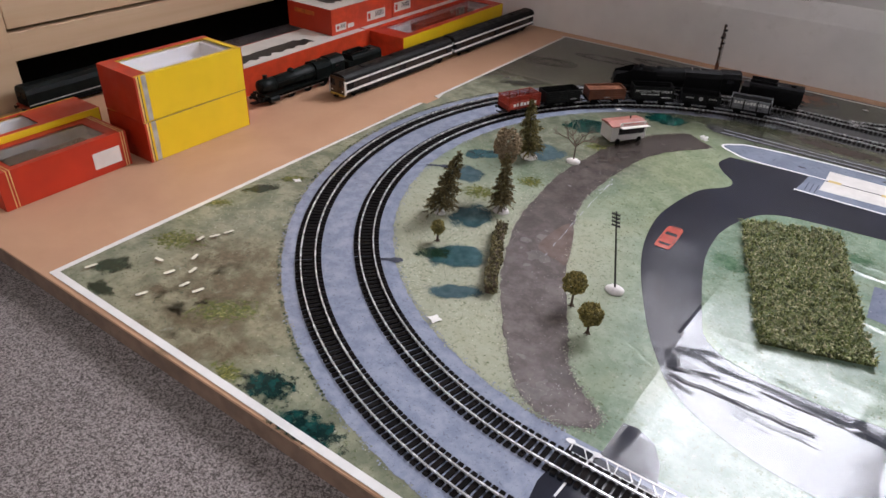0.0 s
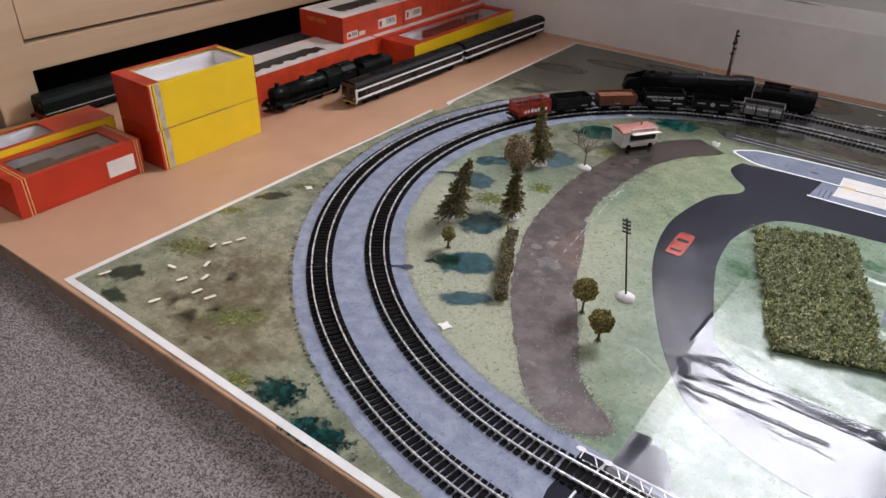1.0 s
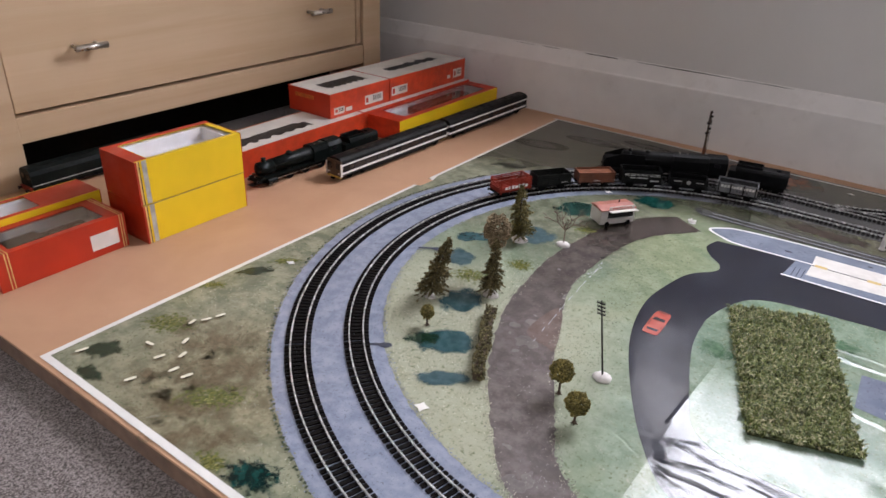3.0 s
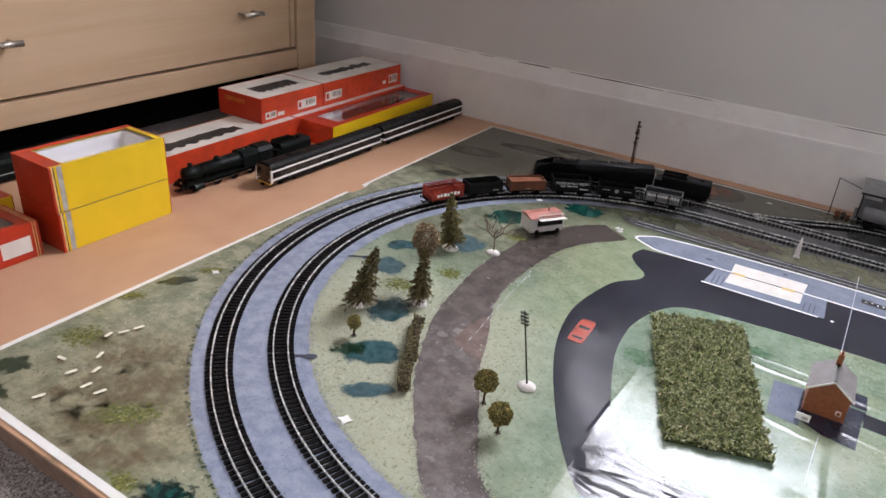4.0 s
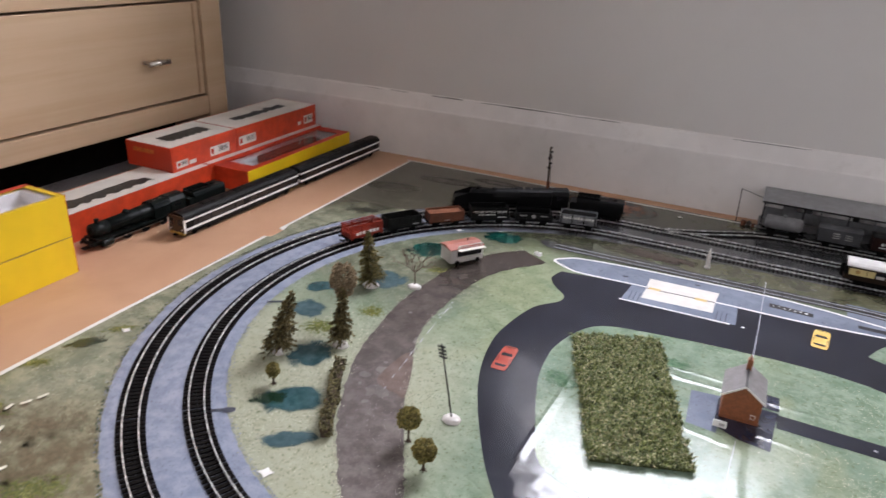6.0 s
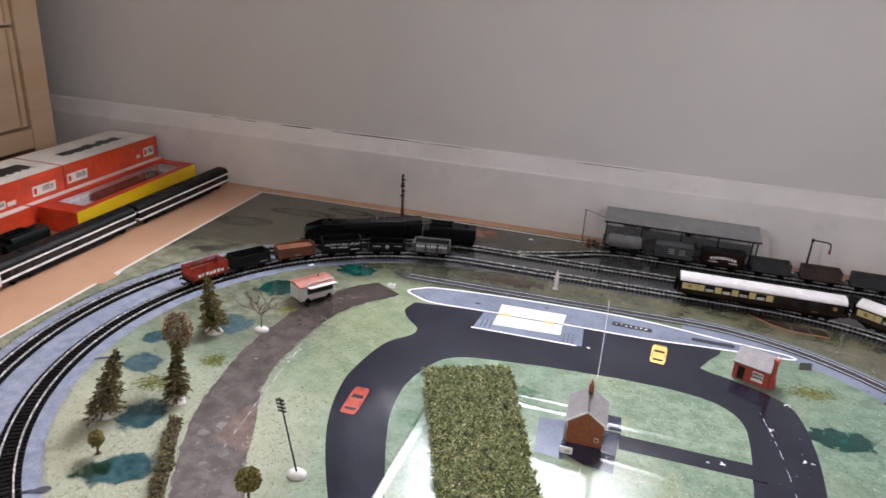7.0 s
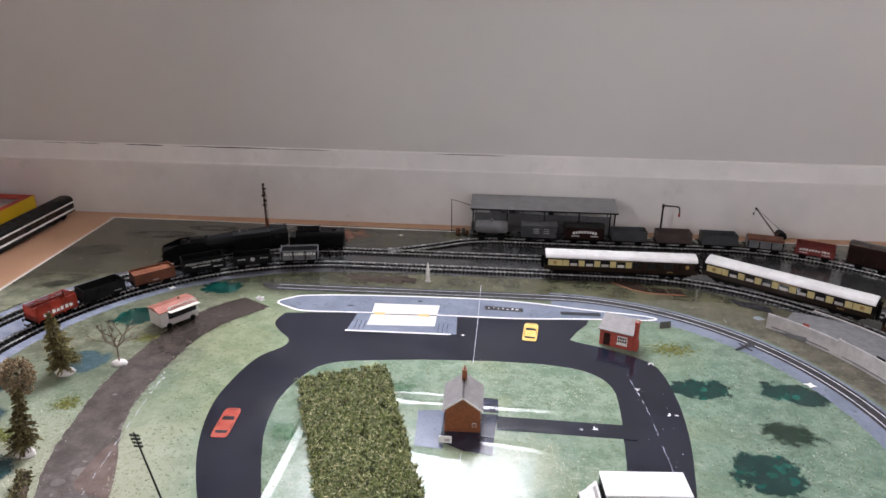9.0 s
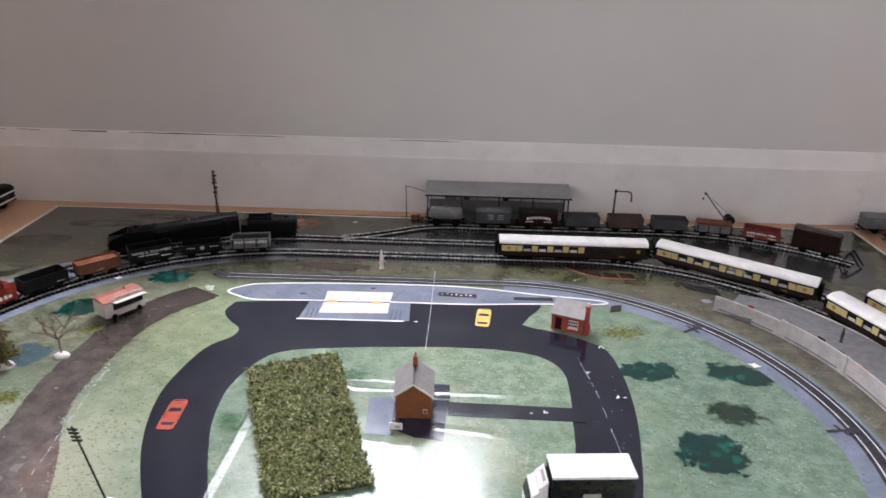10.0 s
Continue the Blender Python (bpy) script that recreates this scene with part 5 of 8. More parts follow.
lead = spline([(0.560, C1[1] + RO), (0.63, C1[1] + RO + 0.010), (0.70, C1[1] + RO + 0.040), (0.76, SIDING_Y - 0.012), (0.815, SIDING_Y), (0.85, SIDING_Y)], 5, False)
track_piece(lead[4:], "curved turnout leg leaving the running line", "turnout_leg")
for i in range(2):
    x0 = 0.851 + 0.192 * i
    track_piece([(x0 + 0.1917 * j / 4, SIDING_Y) for j in range(5)], "straight siding track with steel rails")
for i in range(2):
    track_piece(arc_line(SC, 0.438, 90 - 22.5 * i, 67.6 - 22.5 * i), "curved siding track with steel rails")

# ---- rolling stock ----
def wheel(x, y, r, parent, material=BLACK_MATT, thick=0.0024, name="wheel"):
    s = 1 if y > 0 else -1
    bm = lathe([(0, r * 0.72), (0.0004, r), (thick * 0.75, r), (thick * 0.8, r + 0.0007), (thick, r + 0.0007)], (x, y + s * thick / 2, r), (x, y - s * thick / 2, r), 18)
    return part(name, bm, material, parent, smooth=False)


def on_arc(c, r, deg, z=RAIL_TOP, turn=0):
    return pose(c[0] + r * math.cos(radians(deg)), c[1] + r * math.sin(radians(deg)), z, 0, 0, deg + 90 + turn)


def bars(parent, x0, x1, y, z, height, material, n, gap=0.25, side=-1, level=0.0003, name="lettering_bar", label="unreadable lettering as plain bars"):
    """A line of unreadable lettering as a row of small upright bars on a wagon's side."""
    bm, w = bmesh.new(), (x1 - x0) / n
    for i in range(n):
        h = height * (1 if i % 3 else 0.8)
        box(x0 + w * i, x0 + w * (i + 1 - gap), y - (level if side < 0 else 0), y + (level if side > 0 else 0), z, z + h, 0, bm)
    part(name, bm, material, parent, label)


def chassis(w, l, wb=0.038):
    frame_ = bmesh.new()
    for s in (-1, 1):
        box(-l / 2, l / 2, s * 0.0098 - 0.0011, s * 0.0098 + 0.0011, 0.0085, 0.0125, 0, frame_)
        for x in (-wb / 2, wb / 2):
            prism([(x - 0.0042, 0.0090), (x - 0.0014, 0.0042), (x + 0.0014, 0.0042), (x + 0.0042, 0.0090)], s * 0.0110 - 0.0009, s * 0.0110 + 0.0009, "y", frame_)
            box(x - 0.007, x + 0.007, s * 0.0118 - 0.0006, s * 0.0118 + 0.0006, 0.0080, 0.0092, 0, frame_)
        box(-0.012, 0.015, s * 0.0128 - 0.0004, s * 0.0128 + 0.0004, 0.0046, 0.0054, 0, frame_)
    part("underframe", frame_, BLACK_MATT, w)
    for x in (-wb / 2, wb / 2):
        part("axle", cyl((x, -0.009, 0.0060), (x, 0.009, 0.0060), 0.0009, None, 8), DARK_METAL, w)
        for s in (-1, 1):
            wheel(x, s * 0.0080, 0.0060, w)
    for e in (-1, 1):
        part("buffer_beam", box(e * l / 2 - 0.0009, e * l / 2 + 0.0009, -0.0140, 0.0140, 0.0085, 0.0128), BLACK_MATT, w)
        for s in (-1, 1):
            part("buffer", lathe([(0, 0.0013), (0.0030, 0.0013), (0.0031, 0.0009), (0.0048, 0.0009), (0.0049, 0.0024), (0.0056, 0.0024)], (e * l / 2, s * 0.0115, 0.0118), (e * (l / 2 + 0.01), s * 0.0115, 0.0118), 10), DARK_METAL, w)
        hook = box(e * (l / 2 + 0.0038) - 0.0042, e * (l / 2 + 0.0038) + 0.0042, -0.0016, 0.0016, 0.0064, 0.0076)
        box(e * (l / 2 + 0.0075) - 0.0008, e * (l / 2 + 0.0075) + 0.0008, -0.0062, 0.0062, 0.0060, 0.0078, 0, hook)
        part("coupling", hook, DARK_METAL, w)


def open_wagon(material, label, at, high=0.0165, l=0.066, inside=None, load=None, load_level=0.8, slatted=False, planks=5, group="goods wagons"):
    w = thing("open_wagon", label, "wagon", at, group)
    chassis(w, l)
    W, t, z0 = 0.0150, 0.0012, 0.0128
    part("wagon_floor", box(-l / 2, l / 2, -W, W, z0 - 0.0005, z0 + 0.0008), material, w)
    n = planks
    for s in (-1, 1):
        for i in range(n):
            a, b = z0 + 0.0008 + high * i / n, z0 + 0.0008 + high * (i + 1) / n - (0.0014 if slatted and i > 1 else 0.0003)
            part("plank", box(-l / 2, l / 2, s * (W - t / 2) - t / 2, s * (W - t / 2) + t / 2, a, b, 0), material, w)
            part("plank", box(s * (l / 2 - t / 2) - t / 2, s * (l / 2 - t / 2) + t / 2, -W + t, W - t, a, b, 0), material, w)
        for x in (-l * 0.46, -l * 0.16, l * 0.16, l * 0.46):
            part("side_iron", box(x - 0.0010, x + 0.0010, s * W - (0.0006 if s < 0 else 0), s * W + (0.0006 if s > 0 else 0), z0 - 0.003, z0 + high), material if material is not WAGON_PALE else BLACK_MATT, w)
    if load:
        bm = bmesh.new()
        nx, ny, rr = 14, 7, random.Random(3)
        g = [[bm.verts.new(((i / nx - 0.5) * (l - 2.6 * t), (j / ny - 0.5) * 2 * (W - 1.3 * t), z0 + high * load_level + 0.0022 * math.sin(math.pi * i / nx) * math.sin(math.pi * j / ny) + rr.uniform(-0.0006, 0.0006))) for j in range(ny + 1)] for i in range(nx + 1)]
        for i in range(nx):
            for j in range(ny):
                bm.faces.new((g[i][j], g[i + 1][j], g[i + 1][j + 1], g[i][j + 1]))
        part("load", bm, load, w, "heaped load")
    return w


def van(material, roof, label, at, l=0.068, high=0.0235, ribs=6, group="goods wagons"):
    w = thing("goods_van", label, "wagon", at, group)
    chassis(w, l)
    W, z0 = 0.0152, 0.0126
    part("van_body", box(-l / 2, l / 2, -W, W, z0, z0 + high, 0.0004), material, w)
    top = z0 + high
    part("van_roof", prism([(-W - 0.0008, top), (-W - 0.0008, top + 0.0008), (-W * 0.6, top + 0.0034), (0, top + 0.0046), (W * 0.6, top + 0.0034), (W + 0.0008, top + 0.0008), (W + 0.0008, top)], -l / 2 - 0.0008, l / 2 + 0.0008, "x"), roof, w, smooth=False)
    for s in (-1, 1):
        rib = bmesh.new()
        for i in range(ribs + 1):
            x = -l / 2 + 0.001 + (l - 0.002) * i / ribs
            box(x - 0.0008, x + 0.0008, s * W - (0.0007 if s < 0 else 0), s * W + (0.0007 if s > 0 else 0), z0, top, 0, rib)
        part("side_ribs", rib, material, w)
        part("door", box(-0.0095, 0.0095, s * W - (0.0006 if s < 0 else 0), s * W + (0.0006 if s > 0 else 0), z0 + 0.001, top - 0.002), material, w)
    return w


def tank_wagon(label, at, l=0.070):
    w = thing("tank_wagon", label, "wagon", at, "goods wagons")
    chassis(w, l)
    part("tank_barrel", lathe([(0, 0.004), (0.0012, 0.010), (0.004, 0.0128), (l - 0.010, 0.0128), (l - 0.0072, 0.010), (l - 0.006, 0.004)], (-l / 2 + 0.003, 0, 0.0265), (l / 2, 0, 0.0265), 24), GREY_PLASTIC, w, smooth=True)
    part("filler", cyl((0, 0, 0.038), (0, 0, 0.0425), 0.0035, 0.0030, 14), GREY_PLASTIC, w)
    for x in (-0.024, 0.024):
        part("cradle", box(x - 0.003, x + 0.003, -0.012, 0.012, 0.0122, 0.0165), BLACK_MATT, w)
    return w


# wagons on the inner running line
w = open_wagon(WAGON_RED, "red slatted coke wagon with white lettering bars", on_arc(C1, RI, 156.0), 0.0205, slatted=True, planks=7)
bars(w, -0.024, 0.024, 0.0151, 0.0165, 0.0058, LETTER_WHITE, 7, 0.28, side=1)
bars(w, -0.024, 0.024, -0.0151, 0.0165, 0.0058, LETTER_WHITE, 7, 0.28)
w = open_wagon(WAGON_DARK, "charcoal grey empty open wagon", on_arc(C1, RI, 145.6), 0.0175)
bars(w, -0.026, -0.014, 0.0151, 0.0150, 0.0018, LETTER_GREY, 5, side=1)
w = open_wagon(WAGON_BROWN, "brown open wagon heaped with orange sand", on_arc(C1, RI, 134.6), 0.0165, load=SAND_LOAD)
bars(w, -0.005, 0.006, 0.0151, 0.0145, 0.0016, LETTER_GREY, 4, side=1)
w = open_wagon(WAGON_BLACK, "tall black wagon lettered in white", on_arc(C1, RI, 123.6), 0.0210, l=0.070)
lettering("MODERN TRANSPORT", 0.0062, LETTER_WHITE, w, pose(0, 0.01535, 0.0265, 90, 0, 180), "white painted words")
bars(w, -0.012, 0.022, 0.0151, 0.0205, 0.0018, LETTER_WHITE, 11, side=1)
bars(w, -0.030, -0.014, 0.0151, 0.0158, 0.0018, LETTER_WHITE, 6, side=1)
w = open_wagon(WAGON_BLACK, "black low open wagon with a round white emblem", on_arc(C1, RI, 112.7), 0.0130, planks=4)
part("emblem", cyl((0, 0.0150, 0.0200), (0, 0.0154, 0.0200), 0.0036, None, 18), LETTER_GREY, w, "round pale emblem")
bars(w, 0.012, 0.026, 0.0151, 0.0200, 0.0022, LETTER_GREY, 5, side=1)
bars(w, -0.026, -0.012, 0.0151, 0.0200, 0.0022, LETTER_GREY, 5, side=1)
w = open_wagon(WAGON_PALE, "weathered pale grey wagon with dark lettering bars", on_arc(C1, RI, 101.8), 0.0165, load=COAL, load_level=0.9)
bars(w, -0.028, 0.028, 0.0151, 0.0215, 0.0046, LETTER_WHITE, 11, side=1)
bars(w, -0.018, 0.002, 0.0151, 0.0155, 0.0042, WAGON_GREY, 5, side=1)


# wagons on the siding, placed by distance along it
def on_siding(x):
    if x <= SC[0]:
        return pose(x, SIDING_Y, RAIL_TOP, 0, 0, 180)
    a = 90 - math.degrees((x - SC[0]) / 0.438)
    return pose(SC[0] + 0.436 * math.cos(radians(a)), SC[1] + 0.436 * math.sin(radians(a)), RAIL_TOP, 0, 0, a + 90)


tank_wagon("grey cylindrical tank wagon on black chassis", on_siding(0.810))
w = van(WAGON_GREY, WAGON_GREY, "grey slatted cattle van", on_siding(0.902), ribs=8)
for z in (0.0215, 0.0255, 0.0295):
    bars(w, -0.020, 0.020, 0.0160, z, 0.0016, LETTER_GREY, 2, 0.45, side=1, name="slat_gap", label="pale slit between the slats")
w = van(WAGON_MAROON, WAGON_DARK, "maroon goods van with white lettering bars", on_siding(0.990), l=0.074)
for i in range(9):
    k = (i - 4) / 4.5
    part("lettering_bar", box(-0.0235 * k - 0.0018, -0.0235 * k + 0.0018, 0.0160, 0.0164, 0.0255 - 0.0030 * k * k, 0.0305 - 0.0030 * k * k), LETTER_WHITE, w, "unreadable lettering as plain bars")
bars(w, -0.026, -0.010, 0.0160, 0.0185, 0.0022, LETTER_WHITE, 5, side=1)
bars(w, 0.010, 0.026, 0.0160, 0.0185, 0.0022, LETTER_WHITE, 5, side=1)
open_wagon(WAGON_GREY, "dull grey empty mineral wagon", on_siding(1.076), 0.0185)
open_wagon(WAGON_TAUPE, "taupe brown empty mineral wagon", on_siding(1.161), 0.0185)
open_wagon(WAGON_GREY, "grey-green empty mineral wagon", on_siding(1.246), 0.0185)
w = open_wagon(WAGON_PALE, "low pale grey wagon with rusty top", on_siding(1.331), 0.0130, planks=3)
part("rusty_top", box(-0.032, 0.032, -0.0146, 0.0146, 0.0265, 0.0300, 0.0006), WAGON_BROWN, w, "rust-brown sheeted top")
w = open_wagon(WAGON_BRICK, "dull red open wagon with white lettering bars", on_siding(1.418), 0.0170)
bars(w, -0.024, 0.027, 0.0151, 0.0200, 0.0040, LETTER_WHITE, 10, side=1)
bars(w, 0.010, 0.026, 0.0151, 0.0150, 0.0018, LETTER_WHITE, 5, side=1)
bars(w, -0.026, -0.010, 0.0151, 0.0150, 0.0018, LETTER_WHITE, 5, side=1)
van(WAGON_MAROON, BROWN_PRINT, "dark brown goods van at the end of the siding", on_siding(1.512), l=0.078, high=0.033)
stop_at = SC[0] + 0.437 * math.cos(radians(46)), SC[1] + 0.437 * math.sin(radians(46))
stop = thing("buffer_stop", "black model buffer stop at the end of the siding", "buffer stop", pose(stop_at[0], stop_at[1], 0.0032, 0, 0, -44))
for s in (-1, 1):
    part("strut", prism([(-0.012, 0), (-0.010, 0), (0.002, 0.020), (0.020, 0), (0.023, 0), (0.003, 0.024), (-0.001, 0.024)], s * 0.0085 - 0.001, s * 0.0085 + 0.001, "y"), DARK_METAL, stop)
part("stop_beam", box(-0.004, 0.000, -0.016, 0.016, 0.014, 0.0205, 0.0005), DARK_METAL, stop)


def coach(label, at, dark_part=False, l=0.262):
    c = thing("pullman_coach", label, "railway coach", at, "coaches")
    W, z0 = 0.0172, 0.0115
    part("waist_panel", box(-l / 2, l / 2, -W, W, z0, z0 + 0.0085, 0.0004), UMBER, c, "umber brown lower panel")
    part("window_band", box(-l / 2 + 0.006, l / 2 - 0.006, -W + 0.0012, W - 0.0012, z0 + 0.0085, z0 + 0.0190), COACH_GLASS, c, "dark glazed band")
    part("cant_rail", box(-l / 2 + 0.004, l / 2 - 0.004, -W, W, z0 + 0.0190, z0 + 0.0222), UMBER, c)
    zt = z0 + 0.0222
    part("coach_roof", prism([(-W - 0.0005, zt), (-W - 0.0002, zt + 0.0022), (-W * 0.80, zt + 0.0058), (-W * 0.4, zt + 0.0082), (0, zt + 0.0089), (W * 0.4, zt + 0.0082), (W * 0.80, zt + 0.0058), (W + 0.0002, zt + 0.0022), (W + 0.0005, zt)], -l / 2 + 0.002, l / 2 - 0.002, "x"), ROOF_WHITE, c, "off-white rounded roof")
    for i in range(7):
        x = -l / 2 + 0.02 + (l - 0.04) * i / 6
        ribs = bmesh.new()
        prism([(-W * 0.80, zt + 0.0058), (-W * 0.4, zt + 0.0085), (0, zt + 0.0092), (W * 0.4, zt + 0.0085), (W * 0.80, zt + 0.0058), (0, zt + 0.0080)], x - 0.0004, x + 0.0004, "x", ribs)
        part("roof_rib", ribs, ROOF_WHITE, c)
    for x in (-l * 0.3, -l * 0.1, l * 0.1, l * 0.3):
        part("roof_vent", box(x - 0.004, x + 0.004, -0.0022, 0.0022, zt + 0.0085, zt + 0.0102, 0.0004), ROOF_WHITE, c)
    for e in (-1, 1):
        part("end_wall", box(e * (l / 2 - 0.003) - 0.003, e * (l / 2 - 0.003) + 0.003, -W, W, z0 + 0.0085, zt + 0.002), BLACK_MATT, c)
        part("gangway", box(e * (l / 2 + 0.002) - 0.0028, e * (l / 2 + 0.002) + 0.0028, -0.0075, 0.0075, z0, z0 + 0.0225), BLACK_MATT, c)
    n = 7
    pitch = (l - 0.074) / n
    for s in (-1, 1):
        y0, y1 = (W - 0.0004, W + 0.0002) if s > 0 else (-W - 0.0002, -W + 0.0004)
        for i in range(n + 1):
            x = -l / 2 + 0.037 + pitch * i
            part("cream_panel", box(x - 0.0052, x + 0.0052, y0, y1, z0 + 0.0085, z0 + 0.0192), UMBER if dark_part and x < -0.030 else CREAM, c)
            if i < n and not (dark_part and x < -0.030):
                box_t = box(x + pitch / 2 - 0.0062, x + pitch / 2 + 0.0058, s * (W - 0.004), s * (W - 0.0012) + s * 0.0003, z0 + 0.0086, z0 + 0.0132)
                part("window_table", box_t, TABLE_WHITE, c, "white table seen in the window")
        for e in (-1, 1):
            xa, xb = sorted((e * (l / 2 - 0.006), e * (l / 2 - 0.031)))
            panel = part("cream_panel" if not dark_part or e > 0 else "end_panel", box(xa, xb, y0, y1, z0 + 0.0085, z0 + 0.0192), CREAM if not dark_part or e > 0 else UMBER, c)
            part("crest", cyl(((xa + xb) / 2, s * (W + 0.0002), z0 + 0.0140), ((xa + xb) / 2, s * (W + 0.0005), z0 + 0.0140), 0.0034, None, 16), LETTER_GOLD, panel, "round gold crest")
        bars(c, -0.020, 0.020, s * W, z0 + 0.0195, 0.0016, LETTER_GOLD, 12, side=s)
        bars(c, -l * 0.34, -l * 0.30, s * W, z0 + 0.0030, 0.0018, LETTER_GOLD, 3, side=s)
        part("solebar", box(-l / 2 + 0.01, l / 2 - 0.01, s * 0.0145 - 0.0007, s * 0.0145 + 0.0007, z0 - 0.0035, z0), BLACK_MATT, c)
    part("battery_box", box(-0.03, 0.028, -0.013, 0.013, 0.0050, z0 - 0.0005, 0.001), BLACK_MATT, c)
    for e in (-1, 1):
        bx = e * (l / 2 - 0.040)
        bog = bmesh.new()
        for s in (-1, 1):
            box(bx - 0.024, bx + 0.024, s * 0.0110 - 0.0012, s * 0.0110 + 0.0012, 0.0045, 0.0092, 0.0005, bog)
        box(bx - 0.004, bx + 0.004, -0.011, 0.011, 0.0060, z0, 0, bog)
        part("bogie_frame", bog, BLACK_MATT, c)
        for x in (-0.0165, 0, 0.0165):
            for s in (-1, 1):
                wheel(bx + x, s * 0.0080, 0.0058, c)
    return c


coach("half umber, half cream-panelled brake coach with a white roof", pose(1.036, C1[1] + RI, RAIL_TOP, 0, 0, 180), True)
coach("umber and cream saloon coach with white tables in its windows", pose(1.2945, 0.9175, RAIL_TOP, 0, 0, 145.2))
coach("umber and cream saloon coach on the curve by the platform", pose(1.4475, 0.6800, RAIL_TOP, 0, 0, 109.5))
coach("white-roofed coach on the outer line", pose(1.509, 0.690, RAIL_TOP, 0, 0, 107))


def engine(label, at, paint, l=0.212, deflectors=True, drivers=5, group="engines", fat=1.0):
    """A steam engine, front towards +x."""
    e = thing("steam_engine", label, "locomotive", at, group)
    f, b = l / 2, -l / 2
    sb = 0.036 if deflectors else 0.012
    part("running_plate", box(b, f - 0.006, -0.0165, 0.0165, 0.0155, 0.0172, 0.0003), paint, e)
    part("main_frame", box(b + 0.004, f - 0.008, -0.0058, 0.0058, 0.0050, 0.0155), BLACK_MATT, e)
    part("smokebox", lathe([(0, 0.0055), (0.0008, 0.0095 * fat), (0.0022, 0.0118 * fat), (0.030, 0.0118 * fat)], (f - sb, 0, 0.0300), (b, 0, 0.0300), 26), paint, e, smooth=True)
    part("smokebox_door", lathe([(0, 0.0095), (0.0012, 0.0085), (0.0024, 0.0045), (0.0030, 0.0010)], (f - sb - 0.0005, 0, 0.0300), (f, 0, 0.0300), 22), paint, e, smooth=True)
    part("boiler", lathe([(0, 0.0116 * fat), (0.045, 0.0124 * fat), (0.085, 0.0140 * fat), (0.086, 0.0140 * fat)], (f - 0.042, 0, 0.0300), (b, 0, 0.0307), 26), paint, e, smooth=True)
    bands = bmesh.new()
    for x, r in ((0.018, 0.0121), (0.038, 0.0124), (0.060, 0.0133), (0.080, 0.0142)):
        lathe([(0, r * fat), (0.0010, r * fat)], (f - 0.042 - x, 0, 0.0301 + x * 0.005), (b, 0, 0.0301), 26, bands)
    part("boiler_bands", bands, BLACK_MATT, e)
    fb = f - 0.127
    part("firebox", prism([(-0.0155, 0.0172), (-0.0160, 0.036), (-0.0135, 0.0435), (-0.007, 0.0462), (0.007, 0.0462), (0.0135, 0.0435), (0.0160, 0.036), (0.0155, 0.0172)], b + 0.030, fb, "x"), paint, e)
    part("cab", prism([(-0.0165, 0.0150), (-0.0168, 0.0385), (-0.0125, 0.0455), (-0.006, 0.0480), (0.006, 0.0480), (0.0125, 0.0455), (0.0168, 0.0385), (0.0165, 0.0150), (0.0150, 0.0150), (0.0150, 0.0380), (0.0, 0.0455), (-0.0150, 0.0380), (-0.0150, 0.0150)], b, b + 0.033, "x"), paint, e)
    part("cab_front", box(b + 0.031, b + 0.033, -0.0155, 0.0155, 0.0172, 0.0400), paint, e)
    for s in (-1, 1):
        part("cab_window", box(b + 0.012, b + 0.024, s * 0.01665 - 0.0004, s * 0.01665 + 0.0004, 0.0300, 0.0365), COACH_GLASS, e)
        if deflectors:
            part("smoke_deflector", prism([(f - 0.080, 0.0172), (f - 0.076, 0.0405), (f - 0.036, 0.0415), (f - 0.006, 0.0310), (f - 0.003, 0.0172)], s * 0.0162 - 0.0005, s * 0.0162 + 0.0005, "y"), paint, e)
        part("cylinder_block", lathe([(0, 0.005), (0.0008, 0.0058), (0.019, 0.0058), (0.020, 0.005)], (f - 0.020, s * 0.0135, 0.0095), (b, s * 0.0135, 0.0095), 14), paint, e)
        part("connecting_rod", box(b + 0.050, f - 0.040, s * 0.0125 - 0.0004, s * 0.0125 + 0.0004, 0.0085, 0.0098), BRASS, e, "bright metal rod")
        part("handrail", tube([(f - sb - 0.004, s * 0.0134, 0.0335), (fb, s * 0.0150, 0.0345)], 0.0004, 5), DARK_METAL, e)
        part("buffer", lathe([(0, 0.0014), (0.0035, 0.0014), (0.0036, 0.0030), (0.0044, 0.0030)], (f - 0.0045, s * 0.0115, 0.0128), (f + 0.01, s * 0.0115, 0.0128), 12), DARK_METAL, e)
        for i in range(drivers):
            wheel(b + 0.046 + i * (l - 0.120) / (drivers - 1), s * 0.0080, 0.0098, e, name="driving_wheel", thick=0.0026)
        wheel(f - 0.030, s * 0.0080, 0.0062, e, name="pony_wheel")
    part("buffer_beam", box(f - 0.008, f - 0.0045, -0.0160, 0.0160, 0.0095, 0.0172, 0.0003), paint, e)
    part("chimney", lathe([(0, 0.0050), (0.0015, 0.0038), (0.0055, 0.0036), (0.0062, 0.0043), (0.0070, 0.0040)], (f - sb - 0.014, 0, 0.0408), (f - sb - 0.014, 0, 0.06), 18), paint, e, smooth=True)
    part("dome", lathe([(0, 0.0068), (0.0015, 0.0058), (0.0035, 0.0048), (0.0048, 0.0022), (0.0050, 0.0004)], (f - 0.082, 0, 0.0423), (f - 0.082, 0, 0.06), 18), paint, e, smooth=True)
